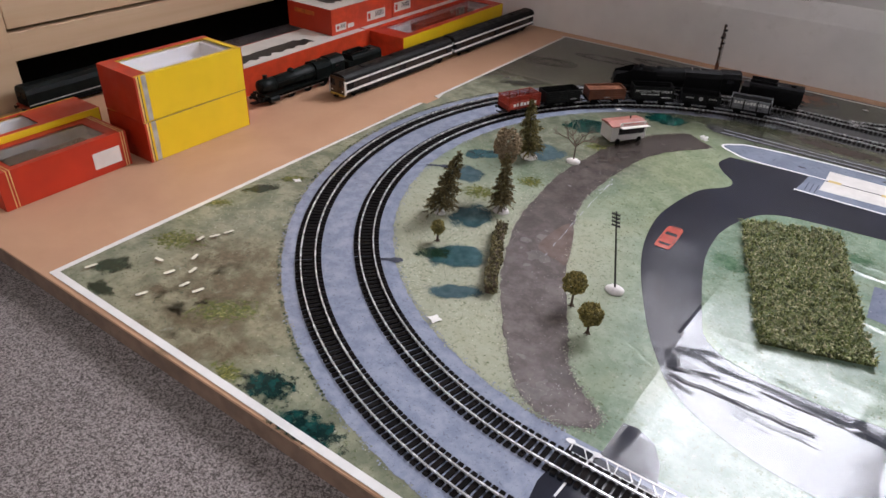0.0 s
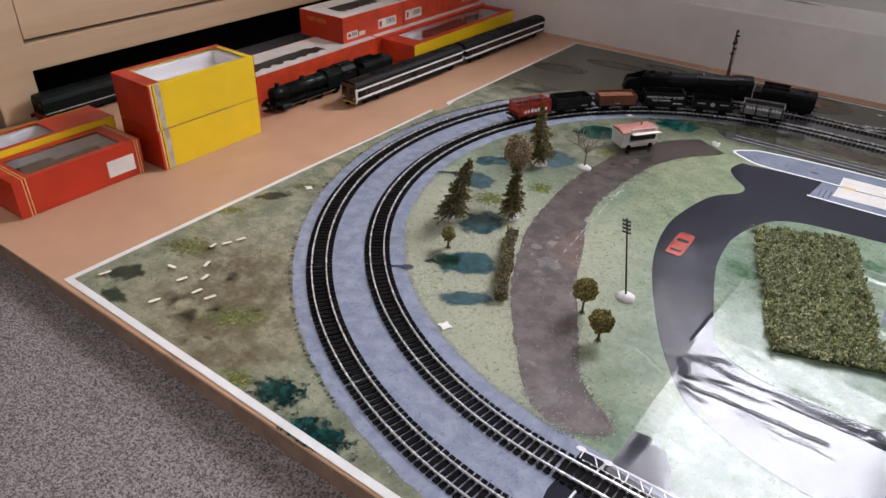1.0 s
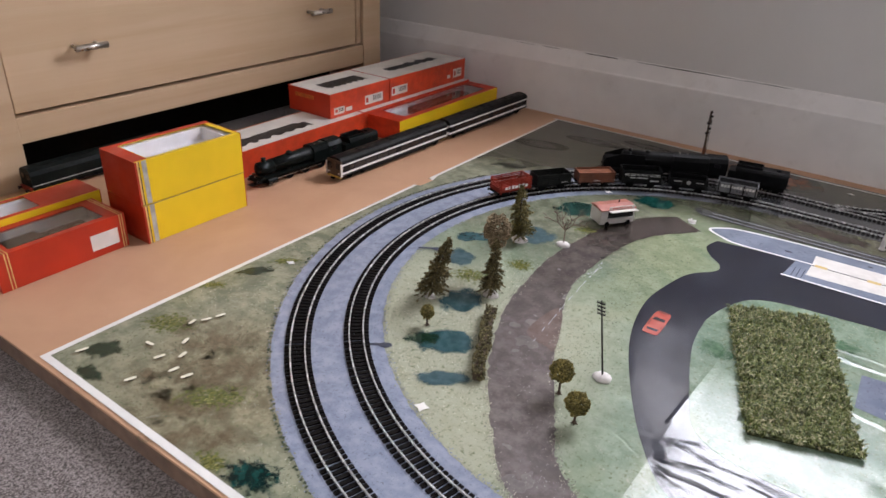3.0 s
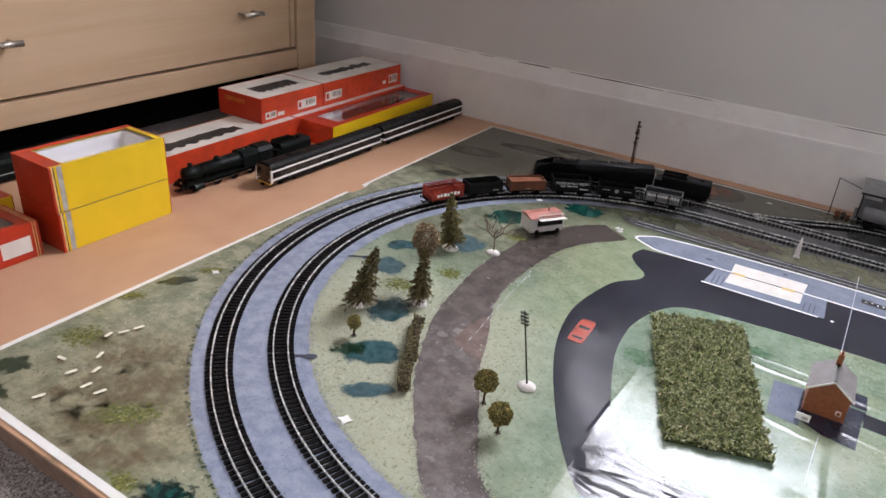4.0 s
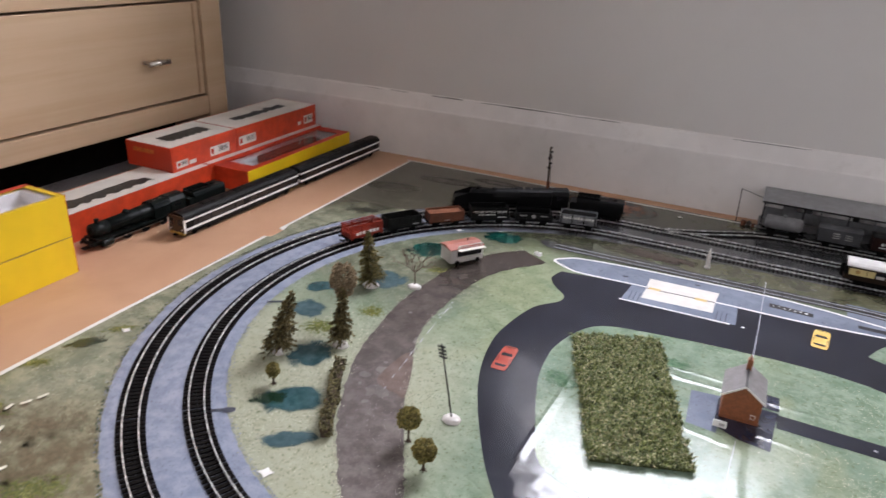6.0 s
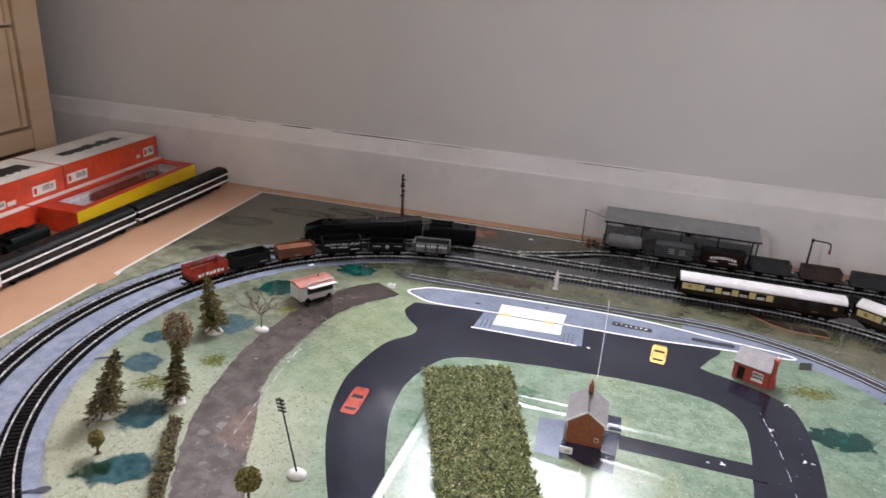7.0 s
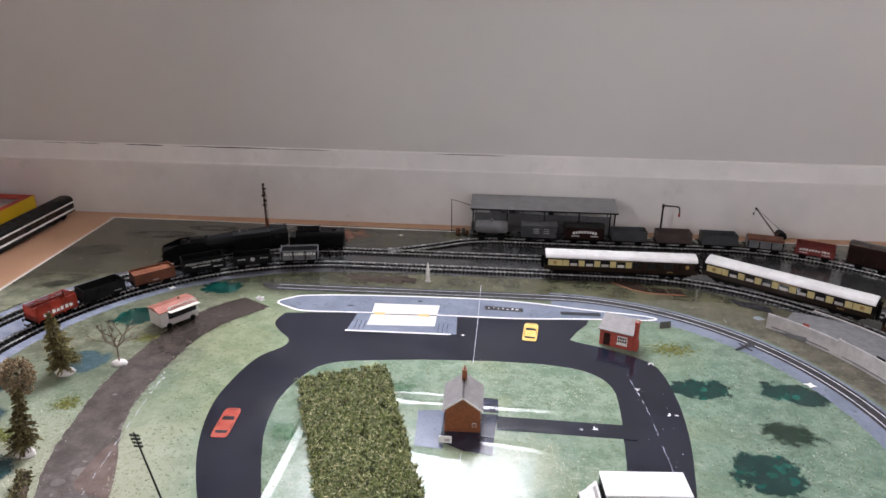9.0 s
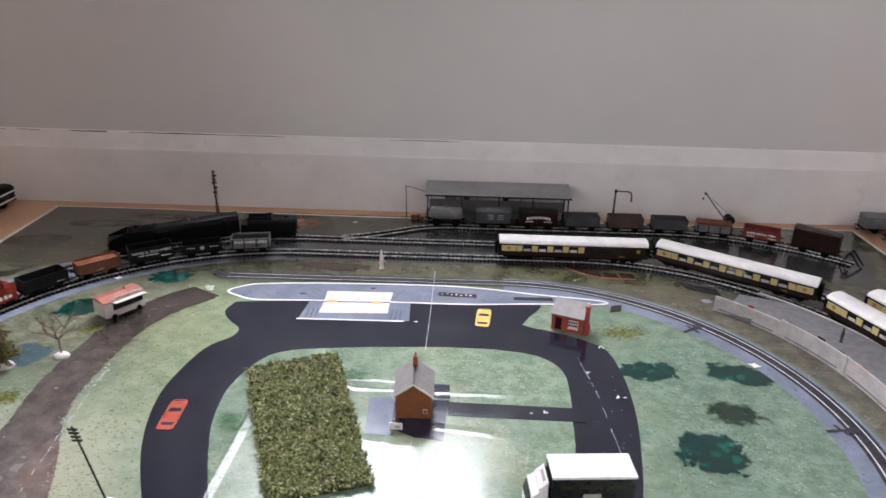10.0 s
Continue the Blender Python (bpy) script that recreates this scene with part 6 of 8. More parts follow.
    part("safety_valves", join(cyl((fb - 0.012, -0.0032, 0.044), (fb - 0.012, -0.0032, 0.0478), 0.0012, None, 8), cyl((fb - 0.012, 0.0032, 0.044), (fb - 0.012, 0.0032, 0.0478), 0.0012, None, 8)), BRASS, e, "small brass safety valves")
    part("whistle", cyl((fb - 0.026, 0, 0.0440), (fb - 0.026, 0, 0.0475), 0.0014, 0.0010, 8), BRASS, e)
    part("front_apron", prism([(f - 0.040, 0.0172), (f - 0.040, 0.0265), (f - 0.030, 0.0290), (f - 0.010, 0.0285), (f - 0.0030, 0.0250), (f - 0.0025, 0.0085), (f - 0.008, 0.0085)], -0.0160, 0.0160, "y") if deflectors else box(f - 0.016, f - 0.010, -0.0155, 0.0155, 0.0172, 0.0205, 0.0006), paint, e)
    lamp = cyl((f - 0.0055, 0.0, 0.0172), (f - 0.0055, 0.0, 0.0205), 0.0011, None, 8)
    part("lamp_iron", lamp, BRASS, e)
    part("front_coupling", box(f - 0.006, f + 0.006, -0.0055, 0.0055, 0.0058, 0.0072), DARK_METAL, e)
    return e


def tender(label, at, paint, l=0.094, group="tenders"):
    t = thing("tender", label, "tender", at, group)
    f, b = l / 2, -l / 2
    part("tender_tank", prism([(-0.0165, 0.0145), (-0.0165, 0.0330), (-0.0148, 0.0375), (-0.0120, 0.0395), (0.0120, 0.0395), (0.0148, 0.0375), (0.0165, 0.0330), (0.0165, 0.0145)], b, f - 0.012, "x"), paint, t)
    part("tender_front", box(f - 0.012, f, -0.0162, 0.0162, 0.0145, 0.0310, 0.0006), paint, t)
    rim = bmesh.new()
    for s in (-1, 1):
        box(f - 0.055, f - 0.012, s * 0.0115 - 0.0006, s * 0.0115 + 0.0006, 0.0390, 0.0435, 0, rim)
    box(f - 0.056, f - 0.0545, -0.0115, 0.0115, 0.0390, 0.0435, 0, rim)
    part("coal_rail", rim, paint, t)
    coal, rr = bmesh.new(), random.Random(5)
    for i in range(190):
        crystal(coal, (f - 0.0335 + rr.uniform(-0.019, 0.019), rr.uniform(-0.0098, 0.0098), 0.0405 + rr.uniform(-0.001, 0.0018)), 0.0019, rr)
    part("coal_load", coal, COAL, t, "small lumps of coal")
    part("water_filler", cyl((b + 0.018, 0, 0.0392), (b + 0.018, 0, 0.0422), 0.0042, None, 14), paint, t)
    part("tender_frame", box(b + 0.002, f - 0.002, -0.0135, 0.0135, 0.0060, 0.0145), BLACK_MATT, t)
    for i in range(3):
        for s in (-1, 1):
            wheel(b + 0.016 + i * 0.030, s * 0.0080, 0.0072, t)
            part("axle_box", box(b + 0.013 + i * 0.030, b + 0.019 + i * 0.030, s * 0.0143 - 0.001, s * 0.0143 + 0.001, 0.0055, 0.0105, 0.0006), BLACK_MATT, t)
    for s in (-1, 1):
        part("buffer", lathe([(0, 0.0014), (0.0035, 0.0014), (0.0036, 0.0030), (0.0044, 0.0030)], (b, s * 0.0115, 0.0128), (b - 0.01, s * 0.0115, 0.0128), 12), DARK_METAL, t)
    part("ladder", box(b - 0.0008, b, 0.006, 0.010, 0.0145, 0.0390), paint, t)
    return t


engine("black heavy steam engine with smoke deflectors behind the goods wagons", on_arc(C1, RO - 0.004, 117.6), BLACK, l=0.224, fat=1.17)
tender("black tender with a coal load behind the engine", on_arc(C1, RO - 0.001, 98.5), BLACK, l=0.100)
engine("dark green steam engine standing loose on the board", pose(-0.193, 0.561, 0.0, 0, 0, -92.5), DARK_GREEN, l=0.195, deflectors=False, drivers=3)
tender("dark green tender standing loose on the board", pose(-0.186, 0.712, 0.0, 0, 0, -92.5), DARK_GREEN, l=0.088)


def railcar(label, at, cab_front=True, l=0.302):
    c = thing("diesel_railcar", label, "railcar", at, "railcars on the board")
    W, f, b = 0.0180, l / 2, -l / 2
    part("lower_side", box(b, f, -W + 0.0002, W - 0.0002, 0.0110, 0.0145, 0.0005), DMU_DARK, c, "dark lower body")
    part("silver_band", box(b, f, -W, W, 0.0145, 0.0186), SILVER_BLUE, c, "silver band")
    part("window_band", box(b + 0.002, f - 0.002, -W + 0.0003, W - 0.0003, 0.0185, 0.0300), COACH_GLASS, c, "black glazed window band")
    part("upper_side", box(b, f, -W, W, 0.0300, 0.0332), SILVER_BLUE, c)
    part("gutter", box(b, f, -W + 0.0003, W - 0.0003, 0.0332, 0.0346), DMU_DARK, c)
    part("roof", prism([(-W, 0.0345), (-W * 0.93, 0.0385), (-W * 0.65, 0.0425), (-W * 0.3, 0.0440), (W * 0.3, 0.0440), (W * 0.65, 0.0425), (W * 0.93, 0.0385), (W, 0.0345)], b, f, "x"), DMU_DARK, c, "dark grey roof")
    for s in (-1, 1):
        for i in range(9):
            x = b + 0.030 + i * (l - 0.06) / 8
            part("window_pillar", box(x - 0.0008, x + 0.0008, s * (W - 0.0003) - 0.0003, s * (W - 0.0003) + 0.0003, 0.0190, 0.0297), DMU_DARK, c)
        for x in (b + 0.012, 0.0, f - 0.012):
            part("door", box(x - 0.007, x + 0.007, s * W - 0.0003, s * W + 0.0003, 0.0186, 0.0300), DMU_DARK, c)
    for x in (b + 0.06, 0.0, f - 0.07):
        part("roof_vent", box(x - 0.014, x + 0.014, -0.006, 0.006, 0.0436, 0.0452, 0.0006), DMU_DARK, c)
    part("skirt", box(b + 0.055, f - 0.055, -0.0150, 0.0150, 0.0045, 0.0110, 0.0012), DMU_DARK, c)
    if cab_front:
        cab = part("cab_end", box(f, f + 0.0030, -W * 0.96, W * 0.96, 0.0105, 0.0400, 0.0012), DMU_BROWN, c, "dark brown driving end")
        for s in (-1, 1):
            part("cab_window", box(f + 0.0030, f + 0.0034, s * 0.0105 - 0.0052, s * 0.0105 + 0.0052, 0.0235, 0.0350), COACH_GLASS, cab)
            part("corner_panel", box(f - 0.0005, f + 0.0034, s * W - 0.0018, s * W + 0.0004, 0.0105, 0.0345, 0.0003), CARD_WHITE, cab, "cream corner panel")
            part("head_lamp", cyl((f + 0.0030, s * 0.0125, 0.0165), (f + 0.0040, s * 0.0125, 0.0165), 0.0016, None, 10), LETTER_WHITE, cab)
        part("gangway_door", box(f + 0.0030, f + 0.0040, -0.0045, 0.0045, 0.0115, 0.0360, 0.0003), DMU_BROWN, cab)
        part("front_lip", box(f - 0.001, f + 0.0042, -W * 0.9, W * 0.9, 0.0075, 0.0110, 0.0008), DMU_YELLOW, cab, "yellow lower lip")
    for e in (-1, 1):
        bx = e * (l / 2 - 0.045)
        part("bogie_frame", box(bx - 0.022, bx + 0.022, -0.0125, 0.0125, 0.0045, 0.0100, 0.001), BLACK_MATT, c)
        for x in (-0.0165, 0.0165):
            for s in (-1, 1):
                wheel(bx + x, s * 0.0080, 0.0060, c)
        part("coupling", box(e * (l / 2 + 0.004) - 0.005, e * (l / 2 + 0.004) + 0.005, -0.004, 0.004, 0.0065, 0.0085), BLACK_MATT, c)
    return c


railcar("silver and black diesel railcar with a brown cab end", pose(-0.1130, 0.7330, 0.0, 0, 0, -91.5))
railcar("silver and black diesel railcar coupled behind another", pose(-0.1050, 1.0440, 0.0, 0, 0, -91.5), cab_front=False)

# dark green diesel behind the boxes
g = thing("diesel_engine", "dark green model diesel standing behind the boxes", "locomotive", pose(-0.448, 0.334, 0.0, 0, 0, -89))
part("engine_body", prism([(-0.0170, 0.012), (-0.0175, 0.034), (-0.0150, 0.041), (-0.008, 0.0455), (0.008, 0.0455), (0.0150, 0.041), (0.0175, 0.034), (0.0170, 0.012)], -0.125, 0.125, "x"), DARK_GREEN, g)
part("waist_line", join(box(-0.1245, 0.1245, 0.0170, 0.0178, 0.0165, 0.0178), box(-0.1245, 0.1245, -0.0178, -0.0170, 0.0165, 0.0178)), LETTER_GREY, g, "thin pale waist line")
part("underframe", box(-0.120, 0.120, -0.0150, 0.0150, 0.006, 0.012), BLACK_MATT, g)
part("buffer_beam", box(0.125, 0.129, -0.0165, 0.0165, 0.008, 0.0150, 0.0005), WAGON_RED, g, "red buffer beam")
for s in (-1, 1):
    part("buffer", lathe([(0, 0.0014), (0.004, 0.0014), (0.0041, 0.003), (0.005, 0.003)], (0.129, s * 0.0115, 0.0115), (0.14, s * 0.0115, 0.0115), 12), DARK_METAL, g)
    part("window", box(0.1248, 0.1254, s * 0.008 - 0.005, s * 0.008 + 0.005, 0.027, 0.036), COACH_GLASS, g)
for e in (-1, 1):
    for x in (-0.02, 0.0, 0.02):
        for s in (-1, 1):
            wheel(e * 0.085 + x, s * 0.0080, 0.0075, g)

# ---- boxes ----
def carton(name, label, x0, x1, y0, y1, z0, z1, side, end, top, turn=0.0, window=None, border=0.010, picture=None, inside=FOAM, group="model boxes"):
    """A card box: four side panels, base, a top with an optional cut-out window and clear film."""
    w, d, h = (x1 - x0) / 2, (y1 - y0) / 2, z1 - z0
    c = thing(name, label, "box", pose((x0 + x1) / 2, (y0 + y1) / 2, z0, 0, 0, turn), group)
    t = 0.0012
    part("side_panel", box(w - t, w, -d + t, d - t, 0, h), side, c)
    part("side_panel", box(-w, -w + t, -d + t, d - t, 0, h), side, c)
    part("end_panel", box(-w, w, -d, -d + t, 0, h), end, c)
    part("end_panel", box(-w, w, d - t, d, 0, h), end, c)
    part("base_panel", box(-w + t, w - t, -d + t, d - t, 0, t), CARD_INSIDE, c)
    if window:
        a, b, e, f = window
        rim = bmesh.new()
        box(-w + t, w - t, -d + t, e, h - t, h - 0.0001, 0, rim)
        box(-w + t, w - t, f, d - t, h - t, h - 0.0001, 0, rim)
        box(-w + t, a, e, f, h - t, h - 0.0001, 0, rim)
        box(b, w - t, e, f, h - t, h - 0.0001, 0, rim)
        part("top_panel", rim, top, c)
        film = part("film_window", box(a, b, e, f, h - t - 0.0006, h - t - 0.0003), CELLO, c, "clear film window")
        film.visible_shadow = False
        tw, td, m, hi = w - 2 * t, d - 2 * t, 0.009, h * 0.93
        tray = box(-tw, tw, -td, td, h * 0.35, h * 0.62)
        for q in ((-tw, tw, -td, -td + 2 * m), (-tw, tw, td - 1.6 * m, td), (-tw, -tw + m, -td + 2 * m, td - 1.6 * m), (tw - m, tw, -td + 2 * m, td - 1.6 * m)):
            box(*q, h * 0.6, hi, 0.0015, tray)
        part("inner_tray", tray, inside, c, "moulded tray with a hollow")
    else:
        part("top_panel", box(-w + t, w - t, -d + t, d - t, h - t, h - 0.0001), top, c)
    return c, w, d, h


def decal(name, parent, x0, x1, y0, y1, z0, z1, material, label=""):
    return part(name, box(x0, x1, y0, y1, z0, z1), material, parent, label)


def silhouette(y0, y1, x0, x1, z, seed, coach_like=False):
    """A dark vehicle picture on a lid: stepped top edge, wheels along the lower edge."""
    rr, n = random.Random(seed), 26
    top, low = [], []
    lift = x0
    for i in range(n + 1):
        y = y0 + (y1 - y0) * i / n
        if i % 3 == 0:
            lift = x0 + (0.001 if coach_like else rr.uniform(0.0, 0.45) * (x1 - x0) * (0.5 + i / n * 0.5))
        top.append((lift + rr.uniform(-0.0006, 0.0006), y))
        low.append((x1 - (0.0005 if (i // 2) % 2 else (x1 - x0) * rr.uniform(0.10, 0.22)), y + rr.uniform(-0.001, 0.001)))
    return flat(top + low[::-1], z)


# red tray-fronted box
c, w, d, h = carton("model_box", "red card model box with gold lines and a film window", -0.243, -0.1635, 0.036, 0.211, 0, 0.0505, CARD_RED, CARD_RED, CARD_RED, 1.0, (-0.028, 0.030, -0.064, 0.064), inside=GREY_PLASTIC)
for y in (-0.0755, -0.0715, 0.0790, 0.0825):
    decal("gold_line", c, w, w + 0.0003, y, y + 0.0012, 0, h, CARD_GOLD, "thin gold line")
    decal("gold_line", c, -w, w, y, y + 0.0012, h, h + 0.0003, CARD_GOLD)
decal("label_sticker", c, w, w + 0.0003, 0.034, 0.074, 0.010, 0.033, CARD_WHITE, "blank white sticker")
part("inside_model", join(box(-0.012, 0.014, -0.060, -0.012, 0.0314, 0.0440, 0.002), box(-0.008, 0.010, -0.010, 0.050, 0.0314, 0.0400, 0.002)), BLACK_MATT, c, "dark model in the tray")
# wider box behind it
c, w, d, h = carton("model_box", "red and yellow card box with a pale film window", -0.310, -0.2465, -0.020, 0.226, 0, 0.0580, CARD_YELLOW, CARD_RED, CARD_RED, 0.5, (-0.026, 0.022, -0.110, 0.040))
decal("red_strip", c, w, w + 0.0003, -d, d, 0, 0.034, CARD_RED)
# two yellow boxes, one on the other
for z0, z1 in ((0, 0.0586), (0.0594, 0.1235)):
    top = z1 > 0.1
    c, w, d, h = carton("yellow_model_box", "yellow and red card box with a grey stripe" + (" on its twin" if top else ""), -0.2345, -0.1465, 0.2300, 0.4090, z0, z1, CARD_YELLOW, CARD_RED, CARD_YELLOW, -0.6 if top else 0.4, (-0.035, 0.037, -0.067, 0.080) if top else None)
    decal("grey_stripe", c, w, w + 0.0003, -d + 0.0105, -d + 0.0175, 0, h, CARD_GREY, "grey stripe")
    decal("red_edge", c, w, w + 0.0003, -d, -d + 0.0030, 0, h, CARD_RED)
    decal("gold_edge", c, w, w + 0.0003, -d + 0.0030, -d + 0.0054, 0, h, CARD_GOLD)
    decal("dark_line", c, w, w + 0.0004, -d + 0.0056, -d + 0.0069, 0, h, CARD_BLACK, "thin dark line")
    if not top:
        # shade between the stacked boxes, painted as a thin dark strip
        decal("seam_shade", c, w, w + 0.0004, -d, d, h - 0.0008, h, CARD_INSIDE, "dark painted strip for the shade between the two boxes")
    if top:
        decal("red_strip", c, -w, w - 0.004, -d, -d + 0.0210, h, h + 0.0003, CARD_RED, "red front part of the lid")
        decal("red_strip", c, -w, -w + 0.010, -d, d, h, h + 0.0004, CARD_RED)
# long red boxes with pictures
c, w, d, h = carton("model_box", "long red box with a white picture lid", -0.3440, -0.2440, 0.452, 0.800, 0, 0.0490, CARD_ORANGE, CARD_RED, CARD_WHITE, 0.6)
part("lid_picture", silhouette(-0.140, 0.050, -0.012, 0.030, h + 0.0002, 4), PICTURE_DARK, c, "dark picture of an engine")
c, w, d, h = carton("model_box", "long red box under another box", -0.3600, -0.2480, 0.803, 1.190, 0, 0.0490, CARD_ORANGE, CARD_RED, CARD_WHITE)
for y0, y1, k in ((0.722, 0.9035, 0), (0.905, 1.1900, 1)):
    c, w, d, h = carton("model_box", "red box with a cream picture lid and white stickers", -0.3820, -0.2640, y0, y1, 0.0492, 0.0985, CARD_ORANGE, CARD_RED, CARD_WHITE, 0.0)
    part("lid_picture", silhouette(-d * 0.62, d * 0.66, -0.018, 0.026, h + 0.0002, 8, True) if not k else silhouette(-d * 0.62, d * 0.60, -0.016, 0.018, h + 0.0002, 6), PICTURE_DARK, c, "dark picture on the lid")
    for a, b, za, zb in (((-0.080, -0.050, 0.006, 0.020), (-0.046, -0.028, 0.007, 0.015), (0.012, 0.068, 0.008, 0.027)) if not k else ((-0.136, -0.082, 0.010, 0.029), (0.070, 0.082, 0.012, 0.020), (0.094, 0.128, 0.010, 0.030))):
        st = decal("label_sticker", c, w, w + 0.0003, a, b, za, zb, CARD_WHITE, "white sticker with plain bars")
        if b - a > 0.02:
            for i in range(7):
                ya = a + (b - a) * (0.45 + 0.07 * i)
                part("code_bar", box(w + 0.0003, w + 0.0005, ya, ya + (b - a) * 0.03, za + 0.3 * (zb - za), zb - 0.15 * (zb - za)), PICTURE_DARK, st)
            part("sticker_block", box(w + 0.0003, w + 0.0005, a + 0.003, a + 0.010, za + 0.004, zb - 0.004), CARD_RED, st)
    decal("end_lettering", c, -0.040, 0.014, -d - 0.0003, -d, 0.031, 0.039, CARD_DULL_GOLD, "unreadable gold lettering as a plain bar")
c, w, d, h = carton("model_box", "red and yellow box with a long film window", -0.2560, -0.1640, 0.8150, 1.1900, 0, 0.0445, CARD_YELLOW, CARD_ORANGE, CARD_RED, 0.5, (-0.030, 0.030, -0.150, 0.160))
decal("inside_coach", c, -0.014, 0.014, -0.085, 0.110, 0.0277, 0.0415, PICTURE_DARK, "dark model in the tray")

# ---- trees ----
def plaster_base(parent, r, h=0.006, squash=0.8, seed=1):
    rr, bm, rows = random.Random(seed), bmesh.new(), []
    for j, (k, z) in enumerate(((1.0, 0.0), (1.05, 0.25), (0.9, 0.65), (0.55, 0.92), (0.15, 1.0))):
        rows.append([bm.verts.new((r * k * math.cos(6.283 * i / 14) * rr.uniform(0.88, 1.1), r * squash * k * math.sin(6.283 * i / 14) * rr.uniform(0.88, 1.1), h * z)) for i in range(14)])
    for p, q in zip(rows, rows[1:]):
        for i in range(14):
            bm.faces.new((p[i], p[(i + 1) % 14], q[(i + 1) % 14], q[i]))
    bm.faces.new(rows[-1])
    bm.faces.new(rows[0][::-1])
    part("plaster_base", bm, PLASTER, parent, "lump of white plaster", smooth=True)


def conifer(label, x, y, h, r, lean=(0, 0), base=0.0, needles=NEEDLE, seed=1, z0=0.014, bushy=2.6):
    t = thing("model_conifer", label, "tree", pose(x, y, 0.0), "model trees")
    rr = random.Random(seed)
    tip = Vector((lean[0], lean[1], h))
    part("trunk", cyl((0, 0, 0), tip * 0.96, 0.0016, 0.0003, 7), BARK, t)
    crown = bmesh.new()
    levels = 26
    for i in range(levels):
        u = i / (levels - 1)
        c = Vector((0, 0, z0)).lerp(tip, u)
        reach = r * (1 - u) ** 0.72 * rr.uniform(0.85, 1.10) + 0.0018
        for k in range(int(6 + 10 * (1 - u))):
            a = rr.uniform(0, 6.283)
            out = Vector((math.cos(a), math.sin(a), -0.35 + rr.uniform(-0.15, 0.25)))
            ln = reach * rr.uniform(0.55, 1.12)
            for s in range(int(5 * bushy + ln / 0.0011)):
                p = c + out * ln * rr.uniform(0.12, 1.0) + Vector((0, 0, rr.uniform(-0.001, 0.001)))
                d = (out + Vector((rr.uniform(-0.9, 0.9), rr.uniform(-0.9, 0.9), rr.uniform(-0.5, 0.7)))).normalized() * rr.uniform(0.0020, 0.0042)
                e = d.cross(Vector((rr.uniform(-1, 1), rr.uniform(-1, 1), rr.uniform(-1, 1)))).normalized() * rr.uniform(0.0006, 0.0011)
                crown.faces.new([crown.verts.new(q) for q in (p - e, p + d, p + e)])
    part("crown", crown, needles, t, "fine drooping needles")
    if base:
        plaster_base(t, base, 0.0065, 0.75, seed)
    return t


def foam_tree(label, x, y, h, r, seed, leaves=FOAM_LEAF, tall=1.0, n=420, group="model trees"):
    t = thing("model_tree", label, "tree", pose(x, y, 0.0), group)
    rr = random.Random(seed)
    part("trunk", cyl((0, 0, 0), (0, 0, h - r * 0.8), 0.0014, 0.0010, 8), BARK, t)
    roots = bmesh.new()
    for k in range(5):
        a = 1.256 * k
        cyl((0, 0, 0.002), (0.004 * math.cos(a), 0.004 * math.sin(a), 0.0004), 0.0010, 0.0004, 5, roots)
    part("roots", roots, BARK, t)
    crown, c = bmesh.new(), Vector((0, 0, h - r * tall))
    for i in range(n):
        v = Vector((rr.gauss(0, 1), rr.gauss(0, 1), rr.gauss(0, 1))).normalized()
        bump_ = 0.80 + 0.25 * noise.noise(v * 2.3 + Vector((seed, 0, 0)))
        crystal(crown, c + Vector((v.x, v.y, v.z * tall)) * r * bump_ * rr.uniform(0.35, 1.0) ** 0.4, rr.uniform(0.0009, 0.0017), rr)
    part("crown", crown, leaves, t, "clumps of coarse foam leaves")
    return t


conifer("brown-green bottlebrush conifer leaning a little", 0.254, 0.374, 0.090, 0.021, (0.022, 0.006), 0.007, NEEDLE_DARK, 11)
two = conifer("dark conifer with a dry brown bushy top on a plaster base", 0.312, 0.428, 0.070, 0.0155, (-0.010, 0.022), 0.011, NEEDLE_DARK, 12)
conifer("olive conifer on a white plaster base by the wagons", 0.258, 0.592, 0.092, 0.022, (0.0, -0.008), 0.013, NEEDLE, 13)
rr = random.Random(14)
dry = bmesh.new()
for i in range(1200):
    v = Vector((rr.gauss(0, 1), rr.gauss(0, 1), rr.gauss(0, 1))).normalized() * rr.uniform(0.3, 1.0) ** 0.4
    crystal(dry, (-0.022 + v.x * 0.0185, 0.042 + v.y * 0.0185, 0.072 + v.z * 0.022 + 0.004 * math.sin(v.x * 9)), rr.uniform(0.0010, 0.0020), rr)
part("dry_crown", dry, DRY_LEAF, two, "dry brown bushy crown")
foam_tree("small olive foam tree beside the printed shrub", 0.291, 0.319, 0.031, 0.0098, 15, FOAM_LEAF, 1.15, 520)
foam_tree("round olive foam tree by the cinder path", 0.478, 0.305, 0.045, 0.0155, 16, FOAM_LEAF, 0.95, 1100)
foam_tree("low round olive foam tree by the cinder path", 0.512, 0.274, 0.039, 0.0150, 17, FOAM_LEAF, 0.95, 1050)

bare = thing("bare_tree", "leafless brown twig tree on a white plaster base", "tree", pose(0.318, 0.620, 0), "model trees")
plaster_base(bare, 0.0105, 0.006, 0.75, 21)
rr = random.Random(22)
twigs = bmesh.new()


def grow(p, d, ln, r, depth):
    q = p + d * ln
    cyl(p, q, r, r * 0.7, 5, twigs, False)
    if depth:
        for k in range(3 if depth > 1 else 4):
            e = (d + Vector((rr.uniform(-0.9, 0.9), rr.uniform(-0.9, 0.9), rr.uniform(-0.25, 0.5)))).normalized()
            grow(q, e, ln * rr.uniform(0.5, 0.8), r * 0.62, depth - 1)


